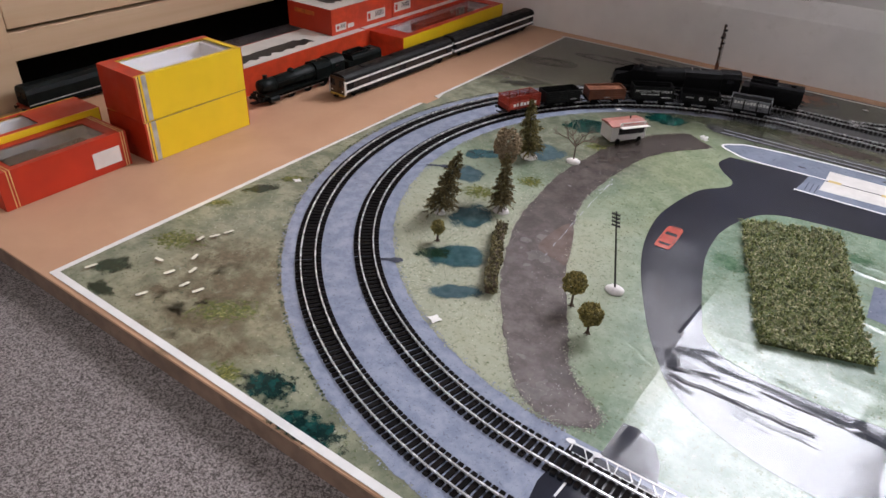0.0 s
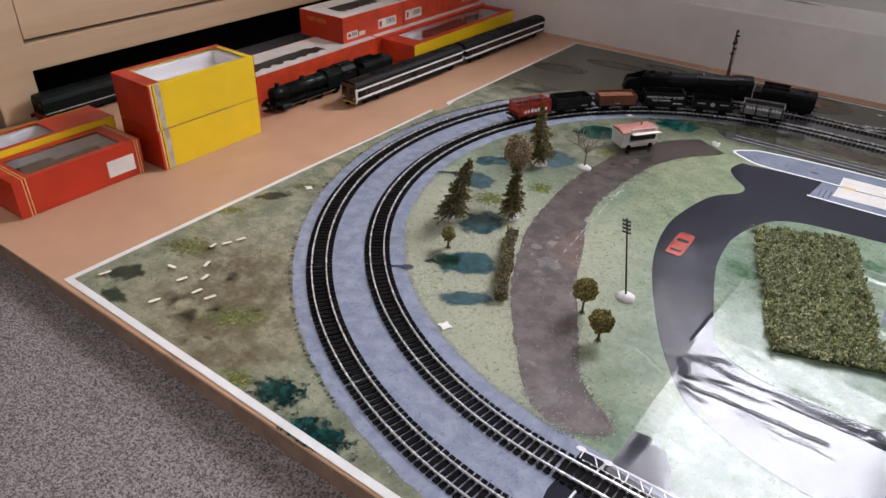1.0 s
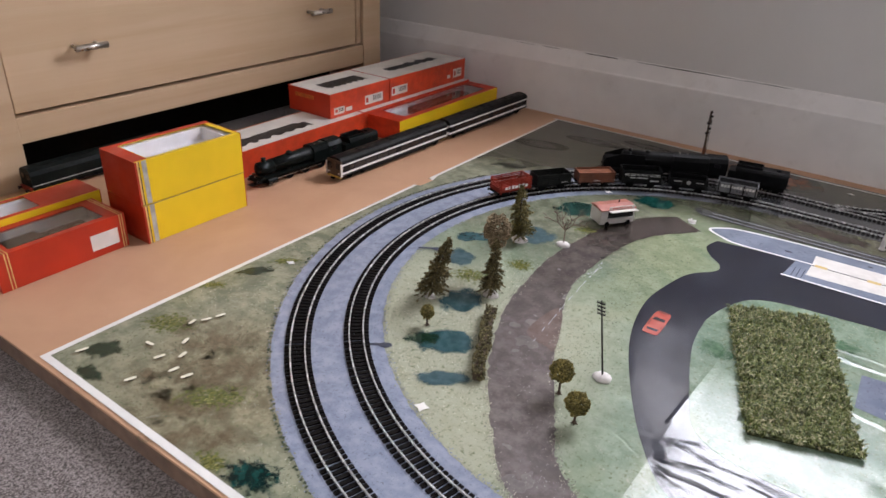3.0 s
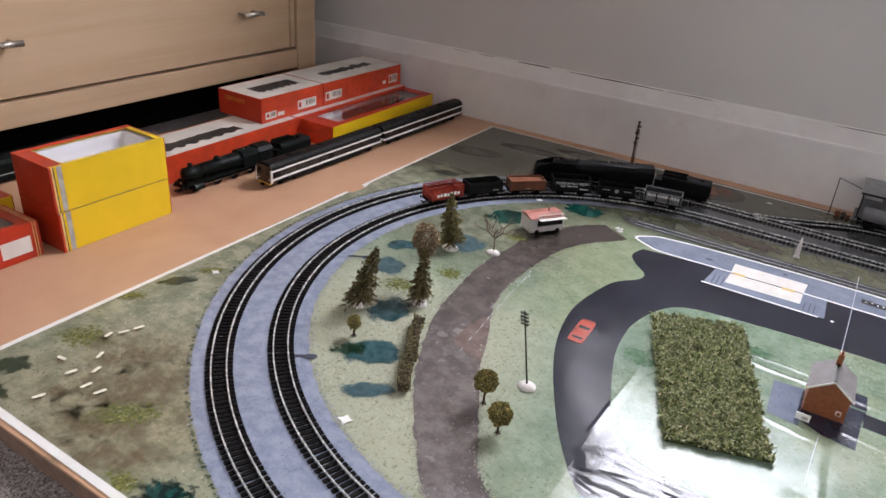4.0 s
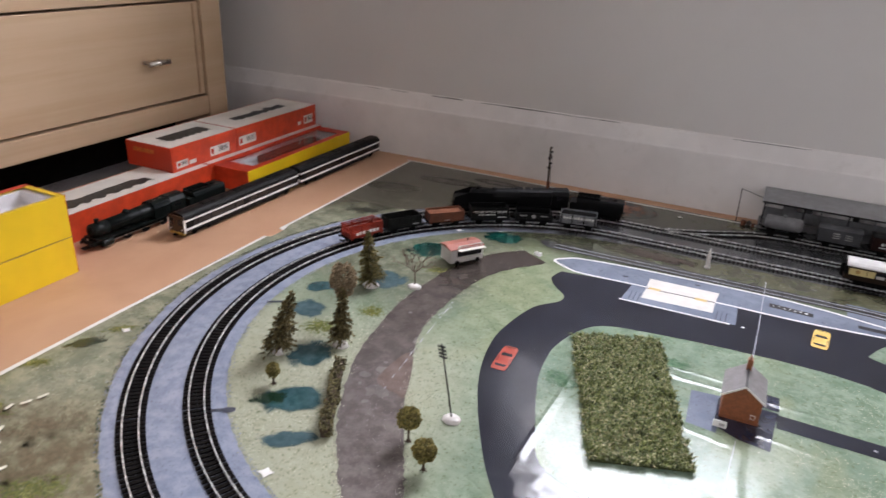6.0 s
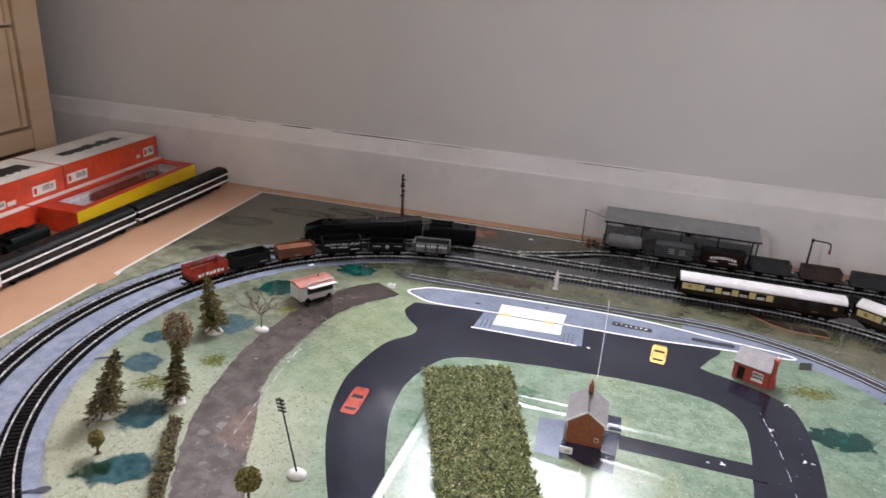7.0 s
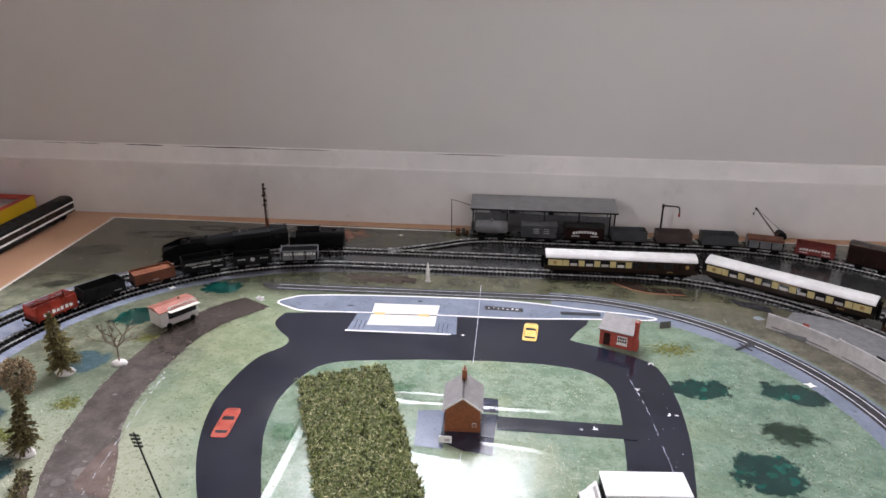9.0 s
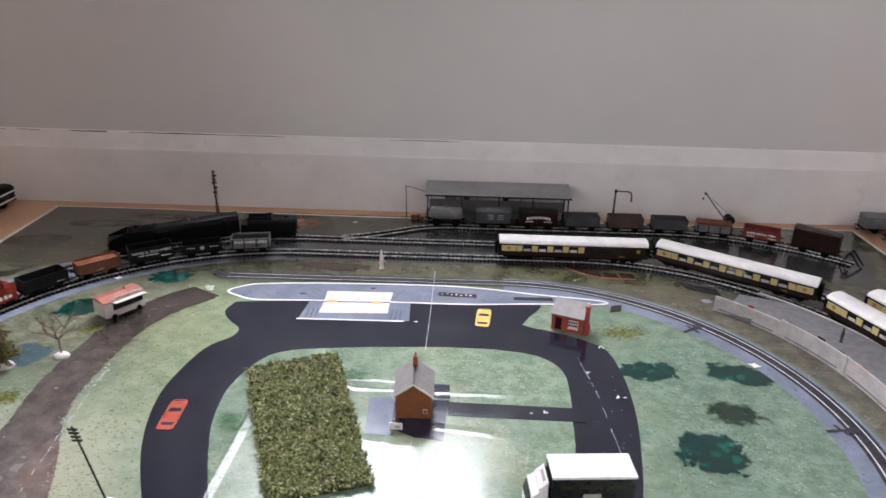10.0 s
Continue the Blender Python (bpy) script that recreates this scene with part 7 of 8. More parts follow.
for k in range(5):
    a = 1.26 * k
    grow(Vector((0, 0, 0.026)), Vector((math.cos(a) * 0.75, math.sin(a) * 0.75, 0.75)).normalized(), 0.0165, 0.0011, 3)
part("trunk", cyl((0, 0, 0.003), (0, 0, 0.028), 0.0012, 0.0009, 7), TWIG, bare)
part("branches", twigs, TWIG, bare, "fine bare twigs")

hedge = thing("hedge", "strip of clipped dark olive lichen hedge", "hedge", pose(0.3625, 0.3385, 0, 0, 0, 117))
rr = random.Random(31)
hb = bmesh.new()
for i in range(1250):
    u = rr.uniform(-0.081, 0.058)
    crystal(hb, (u, rr.uniform(-0.0072, 0.0072) + 0.0015 * math.sin(u * 90), rr.uniform(0.0015, 0.0150)), rr.uniform(0.0009, 0.0021), rr)
part("hedge_leaves", hb, HEDGE_LEAF, hedge)
part("hedge_core", box(-0.079, 0.056, -0.0055, 0.0055, 0.0004, 0.0120, 0.001), BARK, hedge)

# rough turf rectangle
quad = [Vector((0.571, 0.599)), Vector((0.676, 0.642)), Vector((0.753, 0.401)), Vector((0.656, 0.367))]
mid = sum(quad, Vector((0, 0))) / 4
turf = thing("turf_rectangle", "rectangle of rough green artificial turf laid on the mat", "turf", pose(mid.x, mid.y, 0.0006))
part("turf_backing", prism([tuple(q - mid) for q in quad], 0.0, 0.0022), TURF_BASE, turf, "dark woven backing")
rr = random.Random(41)
gb_v, gb_f = [], []
for i in range(3000):
    u, v = rr.uniform(-0.012, 1.012), rr.uniform(-0.006, 1.006)
    p = (quad[0].lerp(quad[1], u)).lerp(quad[3].lerp(quad[2], u), v) - mid
    lie, tall = rr.uniform(0, 6.283), rr.uniform(0.0030, 0.0068)
    for b in range(8):
        a, ln, w = lie + rr.gauss(0, 1.1), rr.uniform(0.0035, 0.0085), rr.uniform(0.00040, 0.00085)
        out, side = Vector((math.cos(a), math.sin(a), 0)), Vector((-math.sin(a), math.cos(a), rr.uniform(-0.5, 0.5)))
        o = Vector((p.x + rr.gauss(0, 0.0010), p.y + rr.gauss(0, 0.0010), 0.0016))
        m_ = o + out * ln * 0.42 + Vector((0, 0, tall))
        e = o + out * ln + Vector((0, 0, tall * rr.uniform(0.45, 1.35)))
        k = len(gb_v)
        gb_v += [o - side * w * 0.6, o + side * w * 0.6, m_ + side * w, m_ - side * w, e]
        gb_f += [(k, k + 1, k + 2, k + 3), (k + 3, k + 2, k + 4)]
me = bpy.data.meshes.new("turf_surface")
me.from_pydata([tuple(v) for v in gb_v], [], gb_f)
me.materials.append(GRASS)
blades = new("turf_surface", me)
blades.parent = turf
tagged(blades, "curling mixed green and straw plastic blades", kind="stuff")

# ---- poles, signal, crane, figure ----
pole = thing("telegraph_pole", "thin black telegraph pole on a white plaster base", "telegraph pole", pose(0.503, 0.359, 0))
plaster_base(pole, 0.0105, 0.006, 0.8, 51)
part("pole_shaft", cyl((0, 0, 0.003), (-0.0100, -0.0135, 0.103), 0.0011, 0.0008, 8), DARK_METAL, pole)
for z in (0.086, 0.0905, 0.095, 0.0995):
    arm = part("cross_arm", box(-0.0045, 0.0045, -0.0006, 0.0006, z - 0.0006, z + 0.0006), DARK_METAL, pole, at=pose(-0.100 * z, -0.135 * z, 0))
    ins = bmesh.new()
    for x in (-0.004, -0.002, 0.002, 0.004):
        cyl((x, 0, z + 0.0006), (x, 0, z + 0.0020), 0.0005, None, 6, ins)
    part("insulators", ins, DARK_METAL, arm)

sig = thing("semaphore_signal", "brown lattice semaphore signal on a pale base", "signal", pose(0.362, 1.122, 0))
part("signal_base", box(-0.013, 0.013, -0.009, 0.009, 0, 0.004, 0.001), CONCRETE, sig, "pale block base")
feet = bmesh.new()
for k in range(4):
    a = 1.5708 * k + 0.6
    cyl((0, 0, 0.014), (0.011 * math.cos(a), 0.007 * math.sin(a), 0.004), 0.0010, None, 5, feet)
part("signal_feet", feet, DARK_METAL, sig)
part("signal_post", cyl((0, 0, 0.004), (-0.002, 0, 0.108), 0.0025, 0.0018, 8), BARK, sig)
part("lower_post", cyl((0, 0, 0.004), (-0.0004, 0, 0.036), 0.0036, 0.0030, 8), WAGON_BROWN, sig, "rust-brown lower post")
for z_, k_ in ((0.062, 1), (0.072, -1), (0.082, 1), (0.096, -1)):
    part("bracket", box(-0.0016 - 0.0022 * (k_ > 0) - 0.002 * z_ / 0.1, 0.0016 + 0.0022 * (k_ < 0), -0.0022, 0.0022, z_, z_ + 0.0034, 0.0004), DARK_METAL, sig)
part("finial", lathe([(0, 0.0012), (0.002, 0.0020), (0.005, 0.0003)], (0, 0, 0.104), (0, 0, 0.12), 8), DARK_METAL, sig)
part("signal_arm", box(-0.0035, 0.0030, -0.0030, -0.0020, 0.086, 0.094, 0.0004), WAGON_TAUPE, sig)
rungs = bmesh.new()
for i in range(9):
    box(-0.0030, 0.0030, 0.0018, 0.0026, 0.018 + 0.008 * i, 0.0186 + 0.008 * i, 0, rungs)
for s in (-1, 1):
    cyl((s * 0.0028, 0.0022, 0.008), (s * 0.0022, 0.0022, 0.088), 0.0004, None, 5, rungs)
part("ladder", rungs, DARK_METAL, sig)
part("counterweight", cyl((0.006, -0.003, 0.017), (0.006, 0.001, 0.017), 0.0028, None, 12), DARK_METAL, sig)

statue = thing("white_figure", "small plain white pointed figure beside the line", "figurine", pose(0.705, 0.931, 0.0006))
part("figure", lathe([(0, 0.0050), (0.002, 0.0048), (0.0022, 0.0030), (0.010, 0.0038), (0.020, 0.0036), (0.028, 0.0022), (0.036, 0.0004)], (0, 0, 0), (0, 0, 0.04), 10), PLASTER, statue, smooth=True)

crane = thing("water_crane", "black model water crane with a swan-neck arm", "water crane", pose(1.148, 1.190, 0))
part("crane_post", lathe([(0, 0.0040), (0.004, 0.0040), (0.0045, 0.0022), (0.066, 0.0016), (0.067, 0.0026), (0.073, 0.0022)], (0, 0, 0), (0, 0, 0.08), 12), DARK_METAL, crane, smooth=True)
part("crane_arm", tube([(0, 0, 0.070), (0.026, 0, 0.069), (0.031, 0, 0.067), (0.033, 0, 0.062), (0.033, 0, 0.053)], 0.0013, 8), DARK_METAL, crane)
part("hose", cyl((0.033, 0, 0.048), (0.033, 0, 0.056), 0.0022, 0.0018, 10), WAGON_RED, crane, "short red hose")

yard = thing("yard_crane", "brown model yard crane with a raised jib", "crane", pose(1.374, 1.176, 0))
part("crane_base", cyl((0, 0, 0), (0, 0, 0.008), 0.011, 0.010, 18), DARK_METAL, yard)
part("crane_body", box(-0.006, 0.006, -0.006, 0.006, 0.008, 0.026, 0.001), WAGON_BROWN, yard)
part("crane_drum", cyl((0.003, -0.009, 0.022), (0.003, 0.009, 0.022), 0.009, None, 18), DARK_METAL, yard, "dark round winding drum")
jib = bmesh.new()
for s in (-1, 1):
    cyl((-0.004, s * 0.004, 0.020), (-0.052, s * 0.001, 0.075), 0.0011, None, 6, jib)
part("jib", jib, WAGON_TAUPE, yard)
part("jib_rope", tube([(0.004, 0, 0.030), (-0.052, 0, 0.076), (-0.0555, 0, 0.066)], 0.0004, 5), DARK_METAL, yard)
part("jib_pulley", cyl((-0.052, -0.0016, 0.075), (-0.052, 0.0016, 0.075), 0.0024, None, 12), DARK_METAL, yard)
part("hook", cyl((-0.0555, 0, 0.062), (-0.0555, 0, 0.067), 0.0014, None, 8), DARK_METAL, yard)

# ---- goods shed ----
shed = thing("goods_shed", "open-fronted grey plastic platform shed against the skirting", "shed", pose(0.912, 1.188, 0))
HX = 0.1450
part("shed_roof", prism([(-0.031, 0.0600), (-0.031, 0.0612), (0.030, 0.0722), (0.030, 0.0710)], -HX, HX, "x"), SHED_ROOF, shed, "flat pale grey sloping roof")
part("fascia", box(-HX, HX, -0.0318, -0.0306, 0.0582, 0.0612), DARK_METAL, shed, "dark fascia board")
part("shed_platform", box(-HX, HX, -0.024, 0.030, 0, 0.012, 0.0006), GREY_PLASTIC, shed)
for x in (-HX + 0.005, -0.072, 0.002, 0.070, HX - 0.014, HX - 0.005):
    part("post", box(x - 0.0013, x + 0.0013, -0.0225, -0.0201, 0.012, 0.0612), DARK_METAL, shed)
for x in (-HX + 0.010, -0.040, 0.050, HX - 0.012):
    part("rear_post", box(x - 0.0010, x + 0.0010, 0.0255, 0.0272, 0.012, 0.070), GREY_PLASTIC, shed)
part("rear_rail", box(-HX + 0.010, HX - 0.012, 0.0258, 0.0270, 0.040, 0.0425), GREY_PLASTIC, shed)
part("low_wall", box(-HX + 0.006, HX - 0.006, 0.024, 0.0255, 0.012, 0.034), GREY_PLASTIC, shed, "low grey back wall")
for x, w_, z0, z1, m_ in ((0.104, 0.014, 0.034, 0.056, CARD_WHITE), (0.018, 0.011, 0.034, 0.062, DARK_METAL), (-0.095, 0.024, 0.034, 0.058, GREY_PLASTIC), (-0.062, 0.012, 0.034, 0.060, WAGON_GREY)):
    part("wall_panel", box(x - w_ / 2, x + w_ / 2, 0.0238, 0.0252, z0, z1), m_, shed)
gate = thing("wire_post", "thin post with a wire running to the shed", "post", pose(0.728, 1.186, 0))
part("post_shaft", cyl((0, 0, 0), (-0.001, 0, 0.070), 0.0011, 0.0008, 6), DARK_METAL, gate)
part("wire", tube([(-0.001, 0, 0.069), (0.018, 0, 0.0640), (0.040, -0.012, 0.0615)], 0.0006, 5), DARK_METAL, gate)
for i, (x, y, s) in enumerate(((0.742, 1.178, 0.006), (0.752, 1.184, 0.005), (0.760, 1.176, 0.004))):
    barrel = thing("barrel", "small dark brown model barrel beside the shed", "barrel", pose(x, y, 0), "barrels")
    part("barrel_body", lathe([(0, s * 0.7), (s * 0.8, s * 0.9), (s * 1.6, s * 0.7)], (0, 0, 0), (0, 0, 0.1), 12), WAGON_BROWN if i != 1 else WAGON_TAUPE, barrel)

# ---- cottage, hut, snack van, lorry ----
cot = thing("cottage", "small brown brick model cottage with a grey tiled roof", "cottage", pose(0.7875, 0.540, 0.0006, 0, 0, 1))
part("brick_wall", prism([(-0.0206, 0), (-0.0206, 0.0315), (0, 0.0465), (0.0206, 0.0315), (0.0206, 0)], -0.025, 0.025, "y"), BRICK_BROWN, cot, "brown brick walls")
for s in (-1, 1):
    part("roof_slope", prism([(0, 0.0478), (s * 0.0236, 0.0308), (s * 0.0231, 0.0296), (0, 0.0464)], -0.0275, 0.0275, "y"), SLATE_ROOF, cot, "grey tiled slope")
    part("barge_board", prism([(0, 0.0482), (s * 0.0239, 0.0310), (s * 0.0233, 0.0288), (0, 0.0460)], -0.0283, -0.0276, "y"), CARD_WHITE, cot, "white barge board")
part("ridge_tiles", box(-0.0012, 0.0012, -0.0277, 0.0277, 0.0472, 0.0486, 0.0004), DARK_METAL, cot)
part("chimney", box(-0.0026, 0.0032, 0.012, 0.019, 0.040, 0.060, 0.0004), BRICK_BROWN, cot, "brick chimney")
part("chimney_pots", join(cyl((0.0003, 0.0140, 0.060), (0.0003, 0.0140, 0.0635), 0.0011, None, 8), cyl((0.0003, 0.0172, 0.060), (0.0003, 0.0172, 0.0635), 0.0011, None, 8)), WAGON_BROWN, cot)
part("plinth", box(-0.0212, 0.0212, -0.0258, 0.0258, 0, 0.0030), BRICK_BROWN, cot)
win = part("wall_window", box(0.0112, 0.0164, -0.0256, -0.0249, 0.0070, 0.0125), CARD_WHITE, cot, "small white-framed window")
part("pane", box(0.0119, 0.0157, -0.0259, -0.0256, 0.0077, 0.0118), BRICK_BROWN, win)
sign = thing("name_board", "small pale board on posts beside the cottage", "sign", pose(0.7705, 0.4905, 0.0006))
part("board_face", box(-0.0078, 0.0068, -0.0006, 0.0006, 0.002, 0.0105), PAPER, sign)
part("board_bar", box(-0.0015, 0.0045, -0.0009, -0.0006, 0.004, 0.0075), CARD_GREY, sign, "unreadable lettering as a plain bar")
part("posts", join(box(-0.0070, -0.0058, -0.0005, 0.0005, 0, 0.002), box(0.0048, 0.0060, -0.0005, 0.0005, 0, 0.002)), DARK_METAL, sign)

hut = thing("lineside_hut", "small red brick hut with a grey roof and corner chimney", "hut", pose(1.0005, 0.7465, 0.0006, 0, 0, -23))
part("brick_wall", box(-0.0235, 0.0235, -0.0145, 0.0145, 0, 0.0255), BRICK_RED, hut, "red brick walls")
part("hut_roof", prism([(-0.0185, 0.0250), (-0.0185, 0.0264), (0.0175, 0.0362), (0.0175, 0.0348)], -0.0260, 0.0240, "x"), SLATE_ROOF, hut, "pale grey sloping roof")
part("back_wall", prism([(0.0, 0.0250), (0.0145, 0.0250), (0.0145, 0.0340)], -0.0235, 0.0235, "x"), BRICK_RED, hut)
part("chimney", prism([(0.0, 0.0), (0.0085, 0.0), (0.0085, 0.012), (0.0065, 0.018), (0.0065, 0.0425), (0.0015, 0.0425), (0.0015, 0.018), (0.0, 0.012)], -0.0120, -0.0030, "y"), BRICK_RED, hut, "brick corner chimney", at=pose(0.0225, 0, 0))
part("chimney_cap", box(0.0230, 0.0300, -0.0125, -0.0025, 0.0425, 0.0445), BRICK_RED, hut)
part("chimney_pot", cyl((0.0265, -0.0075, 0.0445), (0.0265, -0.0075, 0.0485), 0.0016, None, 10), CARD_WHITE, hut)
part("doorway", box(-0.0175, -0.0085, -0.0150, -0.0143, 0.0015, 0.0200), WAGON_MAROON, hut, "dark red door")
wf = part("hut_window", box(0.0020, 0.0160, -0.0152, -0.0143, 0.0080, 0.0195), CARD_WHITE, hut, "white many-paned window")
for i in range(4):
    for j in range(2):
        part("pane", box(0.0030 + 0.0032 * i, 0.0052 + 0.0032 * i, -0.0155, -0.0152, 0.0100 + 0.0047 * j, 0.0132 + 0.0047 * j), COACH_GLASS, wf)
part("window_ledge", box(0.0012, 0.0168, -0.0168, -0.0150, 0.0062, 0.0080), CARD_WHITE, hut)

snack = thing("snack_van", "white model snack trailer with a terracotta roof and raised hatch", "trailer", pose(0.3375, 0.7485, 0.0006, 0, 0, 54))
part("van_wall", box(-0.0305, 0.0305, -0.0165, 0.0165, 0.0040, 0.0275, 0.0008), VAN_WHITE, snack)
part("van_top", prism([(-0.0180, 0.0275), (-0.0180, 0.0288), (0.0, 0.0318), (0.0180, 0.0288), (0.0180, 0.0275)], -0.0315, 0.0315, "x"), VAN_ROOF, snack, "terracotta roof")
part("hatch_opening", box(-0.0180, 0.0270, -0.0170, -0.0160, 0.0145, 0.0250), COACH_GLASS, snack, "dark serving hatch")
part("hatch_flap", prism([(-0.0165, 0.0270), (-0.0165, 0.0278), (-0.0285, 0.0292), (-0.0285, 0.0284)], -0.0190, 0.0290, "x"), CARD_WHITE, snack, "raised white flap")
part("name_strip", box(-0.0170, 0.0280, -0.0172, -0.0164, 0.0285, 0.0335), CARD_WHITE, snack)
sb = bmesh.new()
for i in range(9):
    box(-0.0120 + 0.0040 * i, -0.0094 + 0.0040 * i, -0.0174, -0.0172, 0.0298, 0.0322, 0, sb)
part("strip_lettering", sb, CARD_RED, snack, "unreadable red lettering as plain bars")
part("counter", box(-0.0185, 0.0275, -0.0195, -0.0165, 0.0130, 0.0142), VAN_WHITE, snack)
part("vent", cyl((0.012, 0.004, 0.0305), (0.012, 0.004, 0.0350), 0.0011, None, 8), DARK_METAL, snack)
for x in (-0.018, 0.020):
    for s in (-1, 1):
        part("wheel", cyl((x, s * 0.0145, 0.0042), (x, s * 0.0168, 0.0042), 0.0042, None, 16), BLACK_MATT, snack)

lorry = thing("box_lorry", "white cab model lorry with a black box body and white roof", "lorry", pose(0.9655, 0.3745, 0.0006, 0, 0, 184))
part("box_body", box(-0.0400, 0.0390, -0.0165, 0.0165, 0.0110, 0.0545, 0.0006), TRUCK_BLACK, lorry, "black box body with faded gold lettering")
part("box_roof", box(-0.0405, 0.0395, -0.0170, 0.0170, 0.0545, 0.0575, 0.0008), TRUCK_WHITE, lorry, "plain white roof")
for s in (-1, 1):
    y0, y1 = sorted((s * 0.0165, s * 0.0168))
    for a, b in ((-0.030, -0.012), (-0.008, 0.014), (0.018, 0.032)):
        lb = bmesh.new()
        n_ = int((b - a) / 0.0028)
        for i in range(n_):
            box(a + (b - a) * i / n_, a + (b - a) * (i + 0.7) / n_, y0, y1, 0.0430, 0.0470 if i % 3 else 0.0485, 0, lb)
        part("body_lettering", lb, LETTER_DIM, lorry, "faded gold lettering as plain bars")
    part("body_sign", box(-0.008, 0.009, y0, y1, 0.0320, 0.0375), CARD_GREY, lorry)
    part("cab_window", box(0.0480, 0.0560, s * 0.0150 - 0.0003, s * 0.0150 + 0.0003, 0.0225, 0.0310), COACH_GLASS, lorry)
part("lorry_chassis", box(-0.0395, 0.058, -0.0110, 0.0110, 0.0070, 0.0110), BLACK_MATT, lorry)
part("lorry_cab", prism([(0.0420, 0.0080), (0.0420, 0.0400), (0.0470, 0.0405), (0.0570, 0.0330), (0.0600, 0.0220), (0.0605, 0.0080)], -0.0150, 0.0150, "y"), TRUCK_WHITE, lorry, "white cab")
part("windscreen", prism([(0.0575, 0.0325), (0.0606, 0.0222), (0.0610, 0.0222), (0.0580, 0.0330)], -0.0128, 0.0128, "y"), COACH_GLASS, lorry)
# solid black fill stands in for the shade of the gap
part("cab_gap_fill", box(0.0392, 0.0418, -0.0148, 0.0148, 0.0110, 0.0440), BLACK_MATT, lorry, "black block standing in for the shaded gap behind the cab")
part("wind_deflector", prism([(0.0420, 0.0400), (0.0420, 0.0490), (0.0505, 0.0408), (0.0505, 0.0385)], -0.0135, 0.0135, "y"), TRUCK_WHITE, lorry, "white wind deflector")
part("deflector_bar", prism([(0.0436, 0.0472), (0.0470, 0.0434), (0.0473, 0.0437), (0.0439, 0.0475)], -0.0080, 0.0080, "y"), CARD_GREY, lorry, "unreadable lettering as a plain bar")
for x in (-0.026, 0.050):
    for s in (-1, 1):
        part("wheel", lathe([(0, 0.003), (0.0003, 0.0062), (0.0038, 0.0062), (0.004, 0.003)], (x, s * 0.0155, 0.0062), (x, s * 0.0100, 0.0062), 18), BLACK_MATT, lorry)

# ---- raised curved platform beside the coaches ----
pl = thing("curved_platform", "curved pale concrete model platform with a back wall", "platform")
PC, seg = (1.000, 0.545), 40


def ring_solid(c, r0, r1, a0, a1, z0, z1, n=seg, taper=0.0):
    bm, rows = bmesh.new(), []
    for i in range(n + 1):
        u = i / n
        a = radians(a0 + (a1 - a0) * u)
        top = z0 + (z1 - z0) * (min(1.0, u / taper) if taper else 1.0) + 1e-4
        rows.append([bm.verts.new((c[0] + r * math.cos(a), c[1] + r * math.sin(a), z)) for r, z in ((r0, z0), (r1, z0), (r1, top), (r0, top))])
    for p, q in zip(rows, rows[1:]):
        for i in range(4):
            j = (i + 1) % 4
            bm.faces.new((p[i], p[j], q[j], q[i]))
    bm.faces.new(rows[0][::-1])
    bm.faces.new(rows[-1])
    return bm


part("platform_surface", ring_solid(C2, 0.325, 0.414, 52, -20, 0.0006, 0.0130, taper=0.16), PLATFORM_TOP, pl, "grey platform surface with a ramp")
part("platform_edging", ring_solid(C2, 0.4115, 0.4150, 48, -20, 0.0128, 0.0142), CONCRETE, pl, "pale edging")
for i in range(4):
    a0 = 49.5 - 17.0 * i
    wl = part("wall_panel", ring_solid(PC, 0.358, 0.361, a0, a0 - 16.8, 0.0006, 0.0275 if i else 0.0245, 8), CONCRETE, pl, "pale concrete panel")
    part("panel_recess", ring_solid(PC, 0.3572, 0.3581, a0 - 1.2, a0 - 15.2, 0.0045, 0.0060, 6), PLATFORM_TOP, wl)
    post_a = radians(a0 - 16.9)
    px, py = PC[0] + 0.3592 * math.cos(post_a), PC[1] + 0.3592 * math.sin(post_a)
    part("wall_post", box(-0.0020, 0.0020, -0.0012, 0.0012, 0.0006, 0.0288), CONCRETE, pl, at=pose(px, py, 0, 0, 0, a0 - 16.9))
for a, m_, r_ in ((41, WAGON_RED, 0.390), (18, DARK_GREEN, 0.385), (12, WAGON_RED, 0.390)):
    bench = thing("platform_poster", "small coloured board standing on the model platform", "sign", pose(PC[0] + 0.3640 * math.cos(radians(a)), PC[1] + 0.3640 * math.sin(radians(a)), 0.0131, 0, 0, a), "platform boards")
    part("poster_board", box(-0.0006, 0.0006, -0.0045, 0.0045, 0.0, 0.0135), m_, bench)
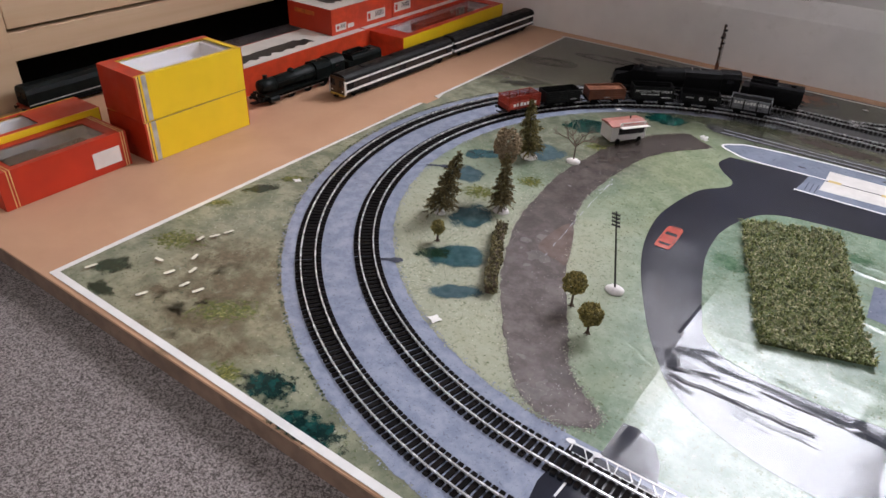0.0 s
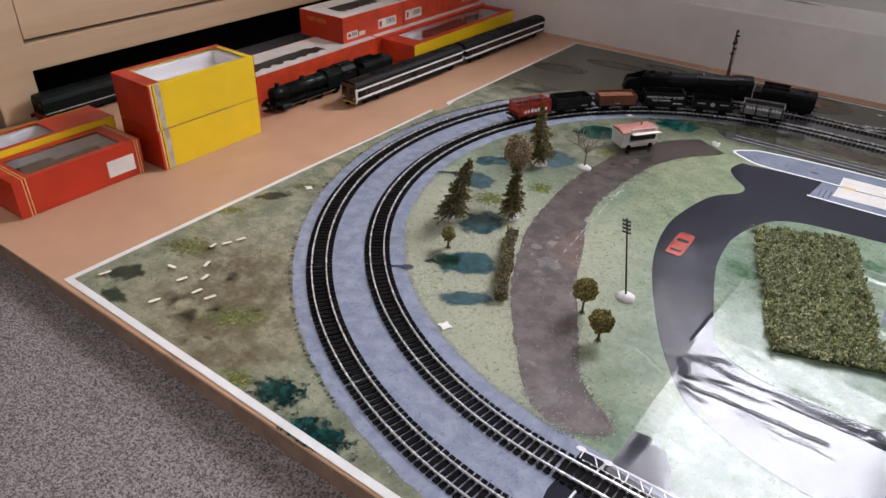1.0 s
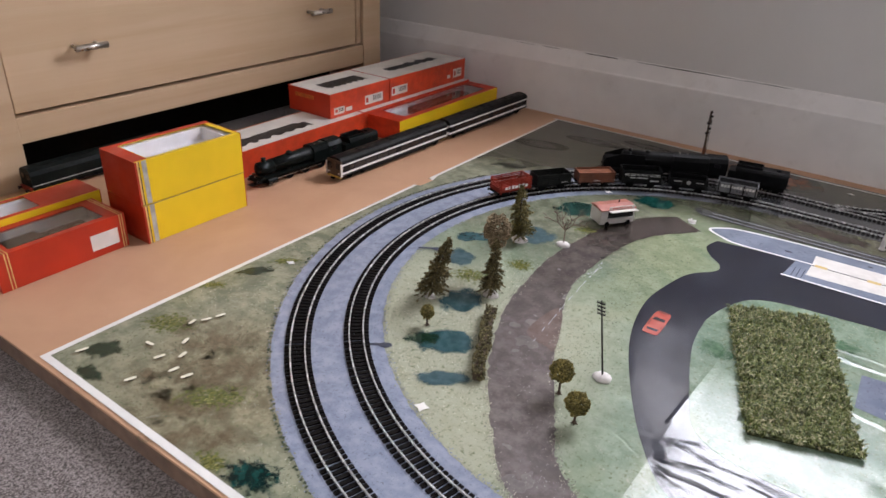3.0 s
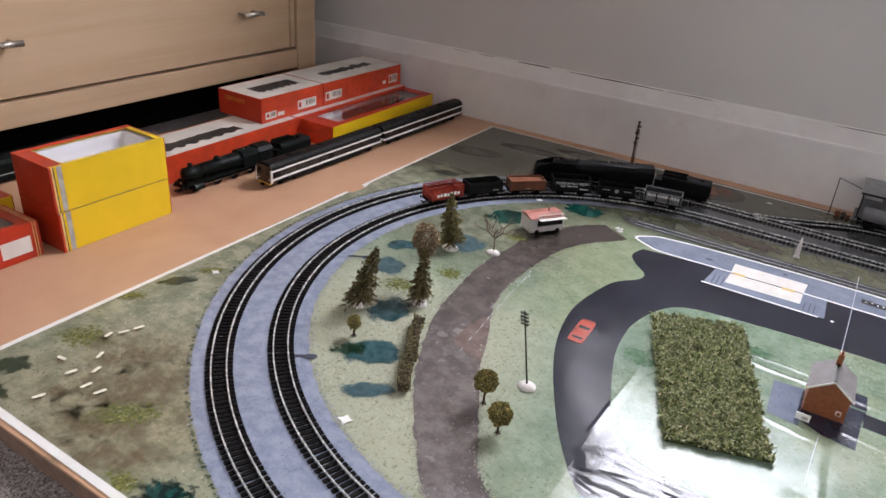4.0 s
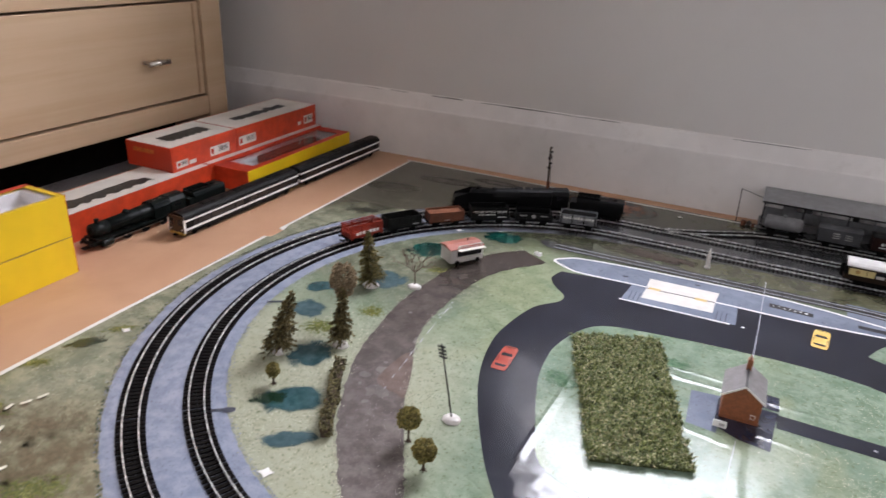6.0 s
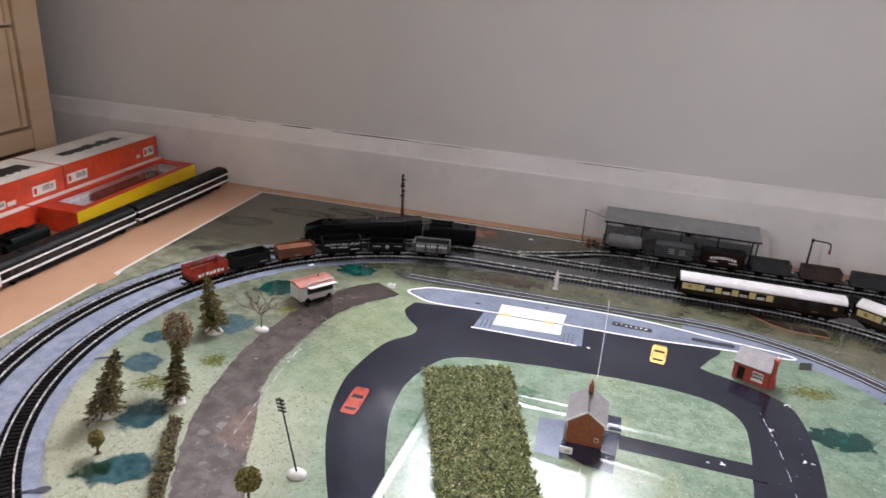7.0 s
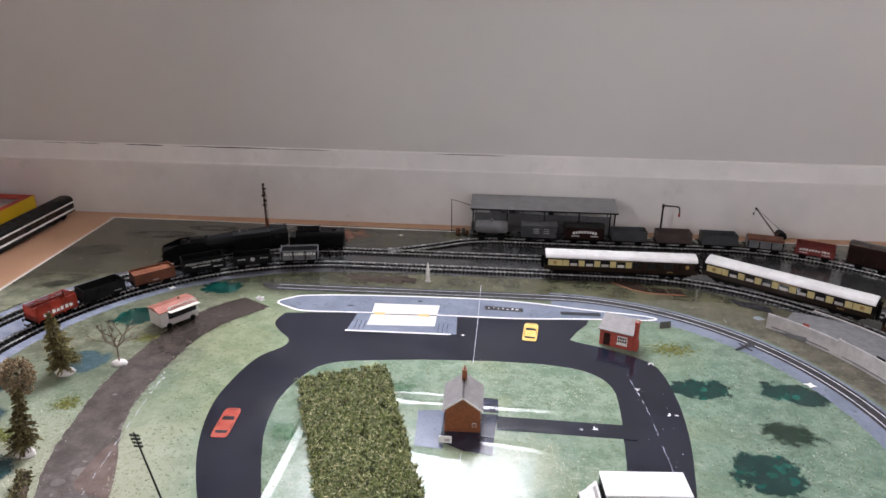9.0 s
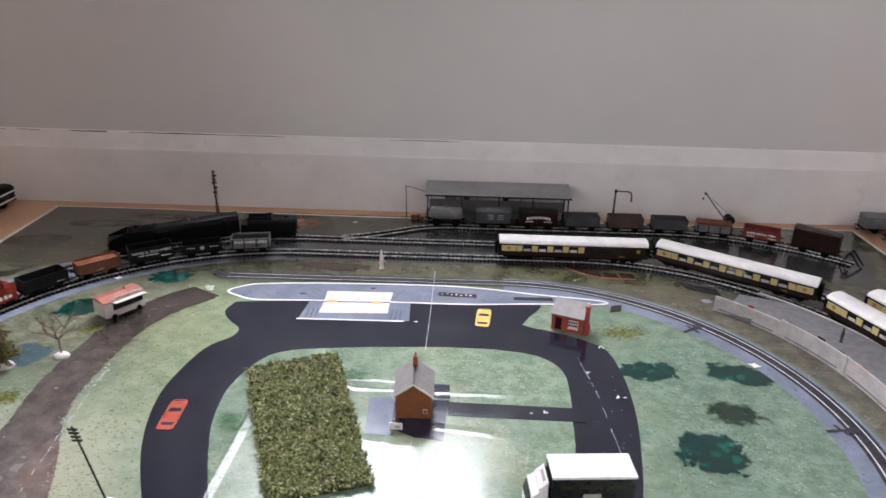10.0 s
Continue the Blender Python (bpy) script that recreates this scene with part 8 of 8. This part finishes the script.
for a, r_ in ((31.5, 0.372), (24.5, 0.376)):
    seat = thing("platform_bench", "tiny dark bench on the model platform", "bench", pose(PC[0] + r_ * math.cos(radians(a)), PC[1] + r_ * math.sin(radians(a)), 0.0131, 0, 0, a + 90), "platform benches")
    part("seat", box(-0.006, 0.006, -0.002, 0.002, 0.003, 0.0042), DARK_METAL, seat)
    part("backrest", box(-0.006, 0.006, 0.0016, 0.0024, 0.0042, 0.0100), DARK_METAL, seat)
    for x in (-0.005, 0.005):
        part("leg", box(x - 0.0006, x + 0.0006, -0.0018, 0.0018, 0, 0.003), DARK_METAL, seat)
fig = thing("platform_figure", "tiny dark blue figurine on a white base", "figurine", pose(1.3725, 0.7080, 0.0131))
part("figure", lathe([(0, 0.0030), (0.0006, 0.0030), (0.0007, 0.0016), (0.009, 0.0022), (0.016, 0.0020), (0.018, 0.0008), (0.0205, 0.0016), (0.023, 0.0004)], (0, 0, 0), (0, 0, 0.04), 10), TRUCK_BLACK, fig, smooth=True)

# ---- stock standing beyond the mat ----
van(WAGON_PALE, GREY_PLASTIC, "pale grey van standing off the mat by the wall", pose(1.692, 1.185, 0.0, 0, 0, 176), l=0.090, high=0.024)
w = open_wagon(WAGON_RED, "orange-red wagon standing off the mat", pose(1.708, 1.126, 0.0, 0, 0, 172), 0.020, l=0.076)

# ---- scraps ----
for x, y, s, a in ((0.378, 0.197, 0.0085, 20), (0.051, 0.321, 0.0065, 10), (0.282, 0.860, 0.0065, 5), (0.445, 0.829, 0.0050, 30), (1.236, 0.657, 0.0075, -20), (0.628, 1.150, 0.0055, 0), (0.155, 0.805, 0.006, 20), (0.776, 0.746, 0.003, 10)):
    scrap = thing("paper_scrap", "small torn scrap of white paper lying on the mat", "paper", pose(x, y, 0.0010, 0, 0, a), "paper scraps")
    rr = random.Random(int(x * 1000))
    part("paper", prism([(s * (1.15, 0.62)[i % 2] * rr.uniform(0.85, 1.1) * math.cos(0.785 * i), s * 0.8 * (1.15, 0.62)[i % 2] * rr.uniform(0.85, 1.1) * math.sin(0.785 * i)) for i in range(8)], 0.0, 0.0003), PAPER, scrap)
blobs = thing("paper_lump", "small lump of white tissue at the end of the path", "paper", pose(0.4425, 0.8325, 0.0006), "paper scraps")
rr, bm = random.Random(77), bmesh.new()
for i in range(16):
    crystal(bm, (rr.uniform(-0.006, 0.006), rr.uniform(-0.003, 0.003), rr.uniform(0.001, 0.004)), 0.0022, rr)
part("tissue", bm, PAPER, blobs)
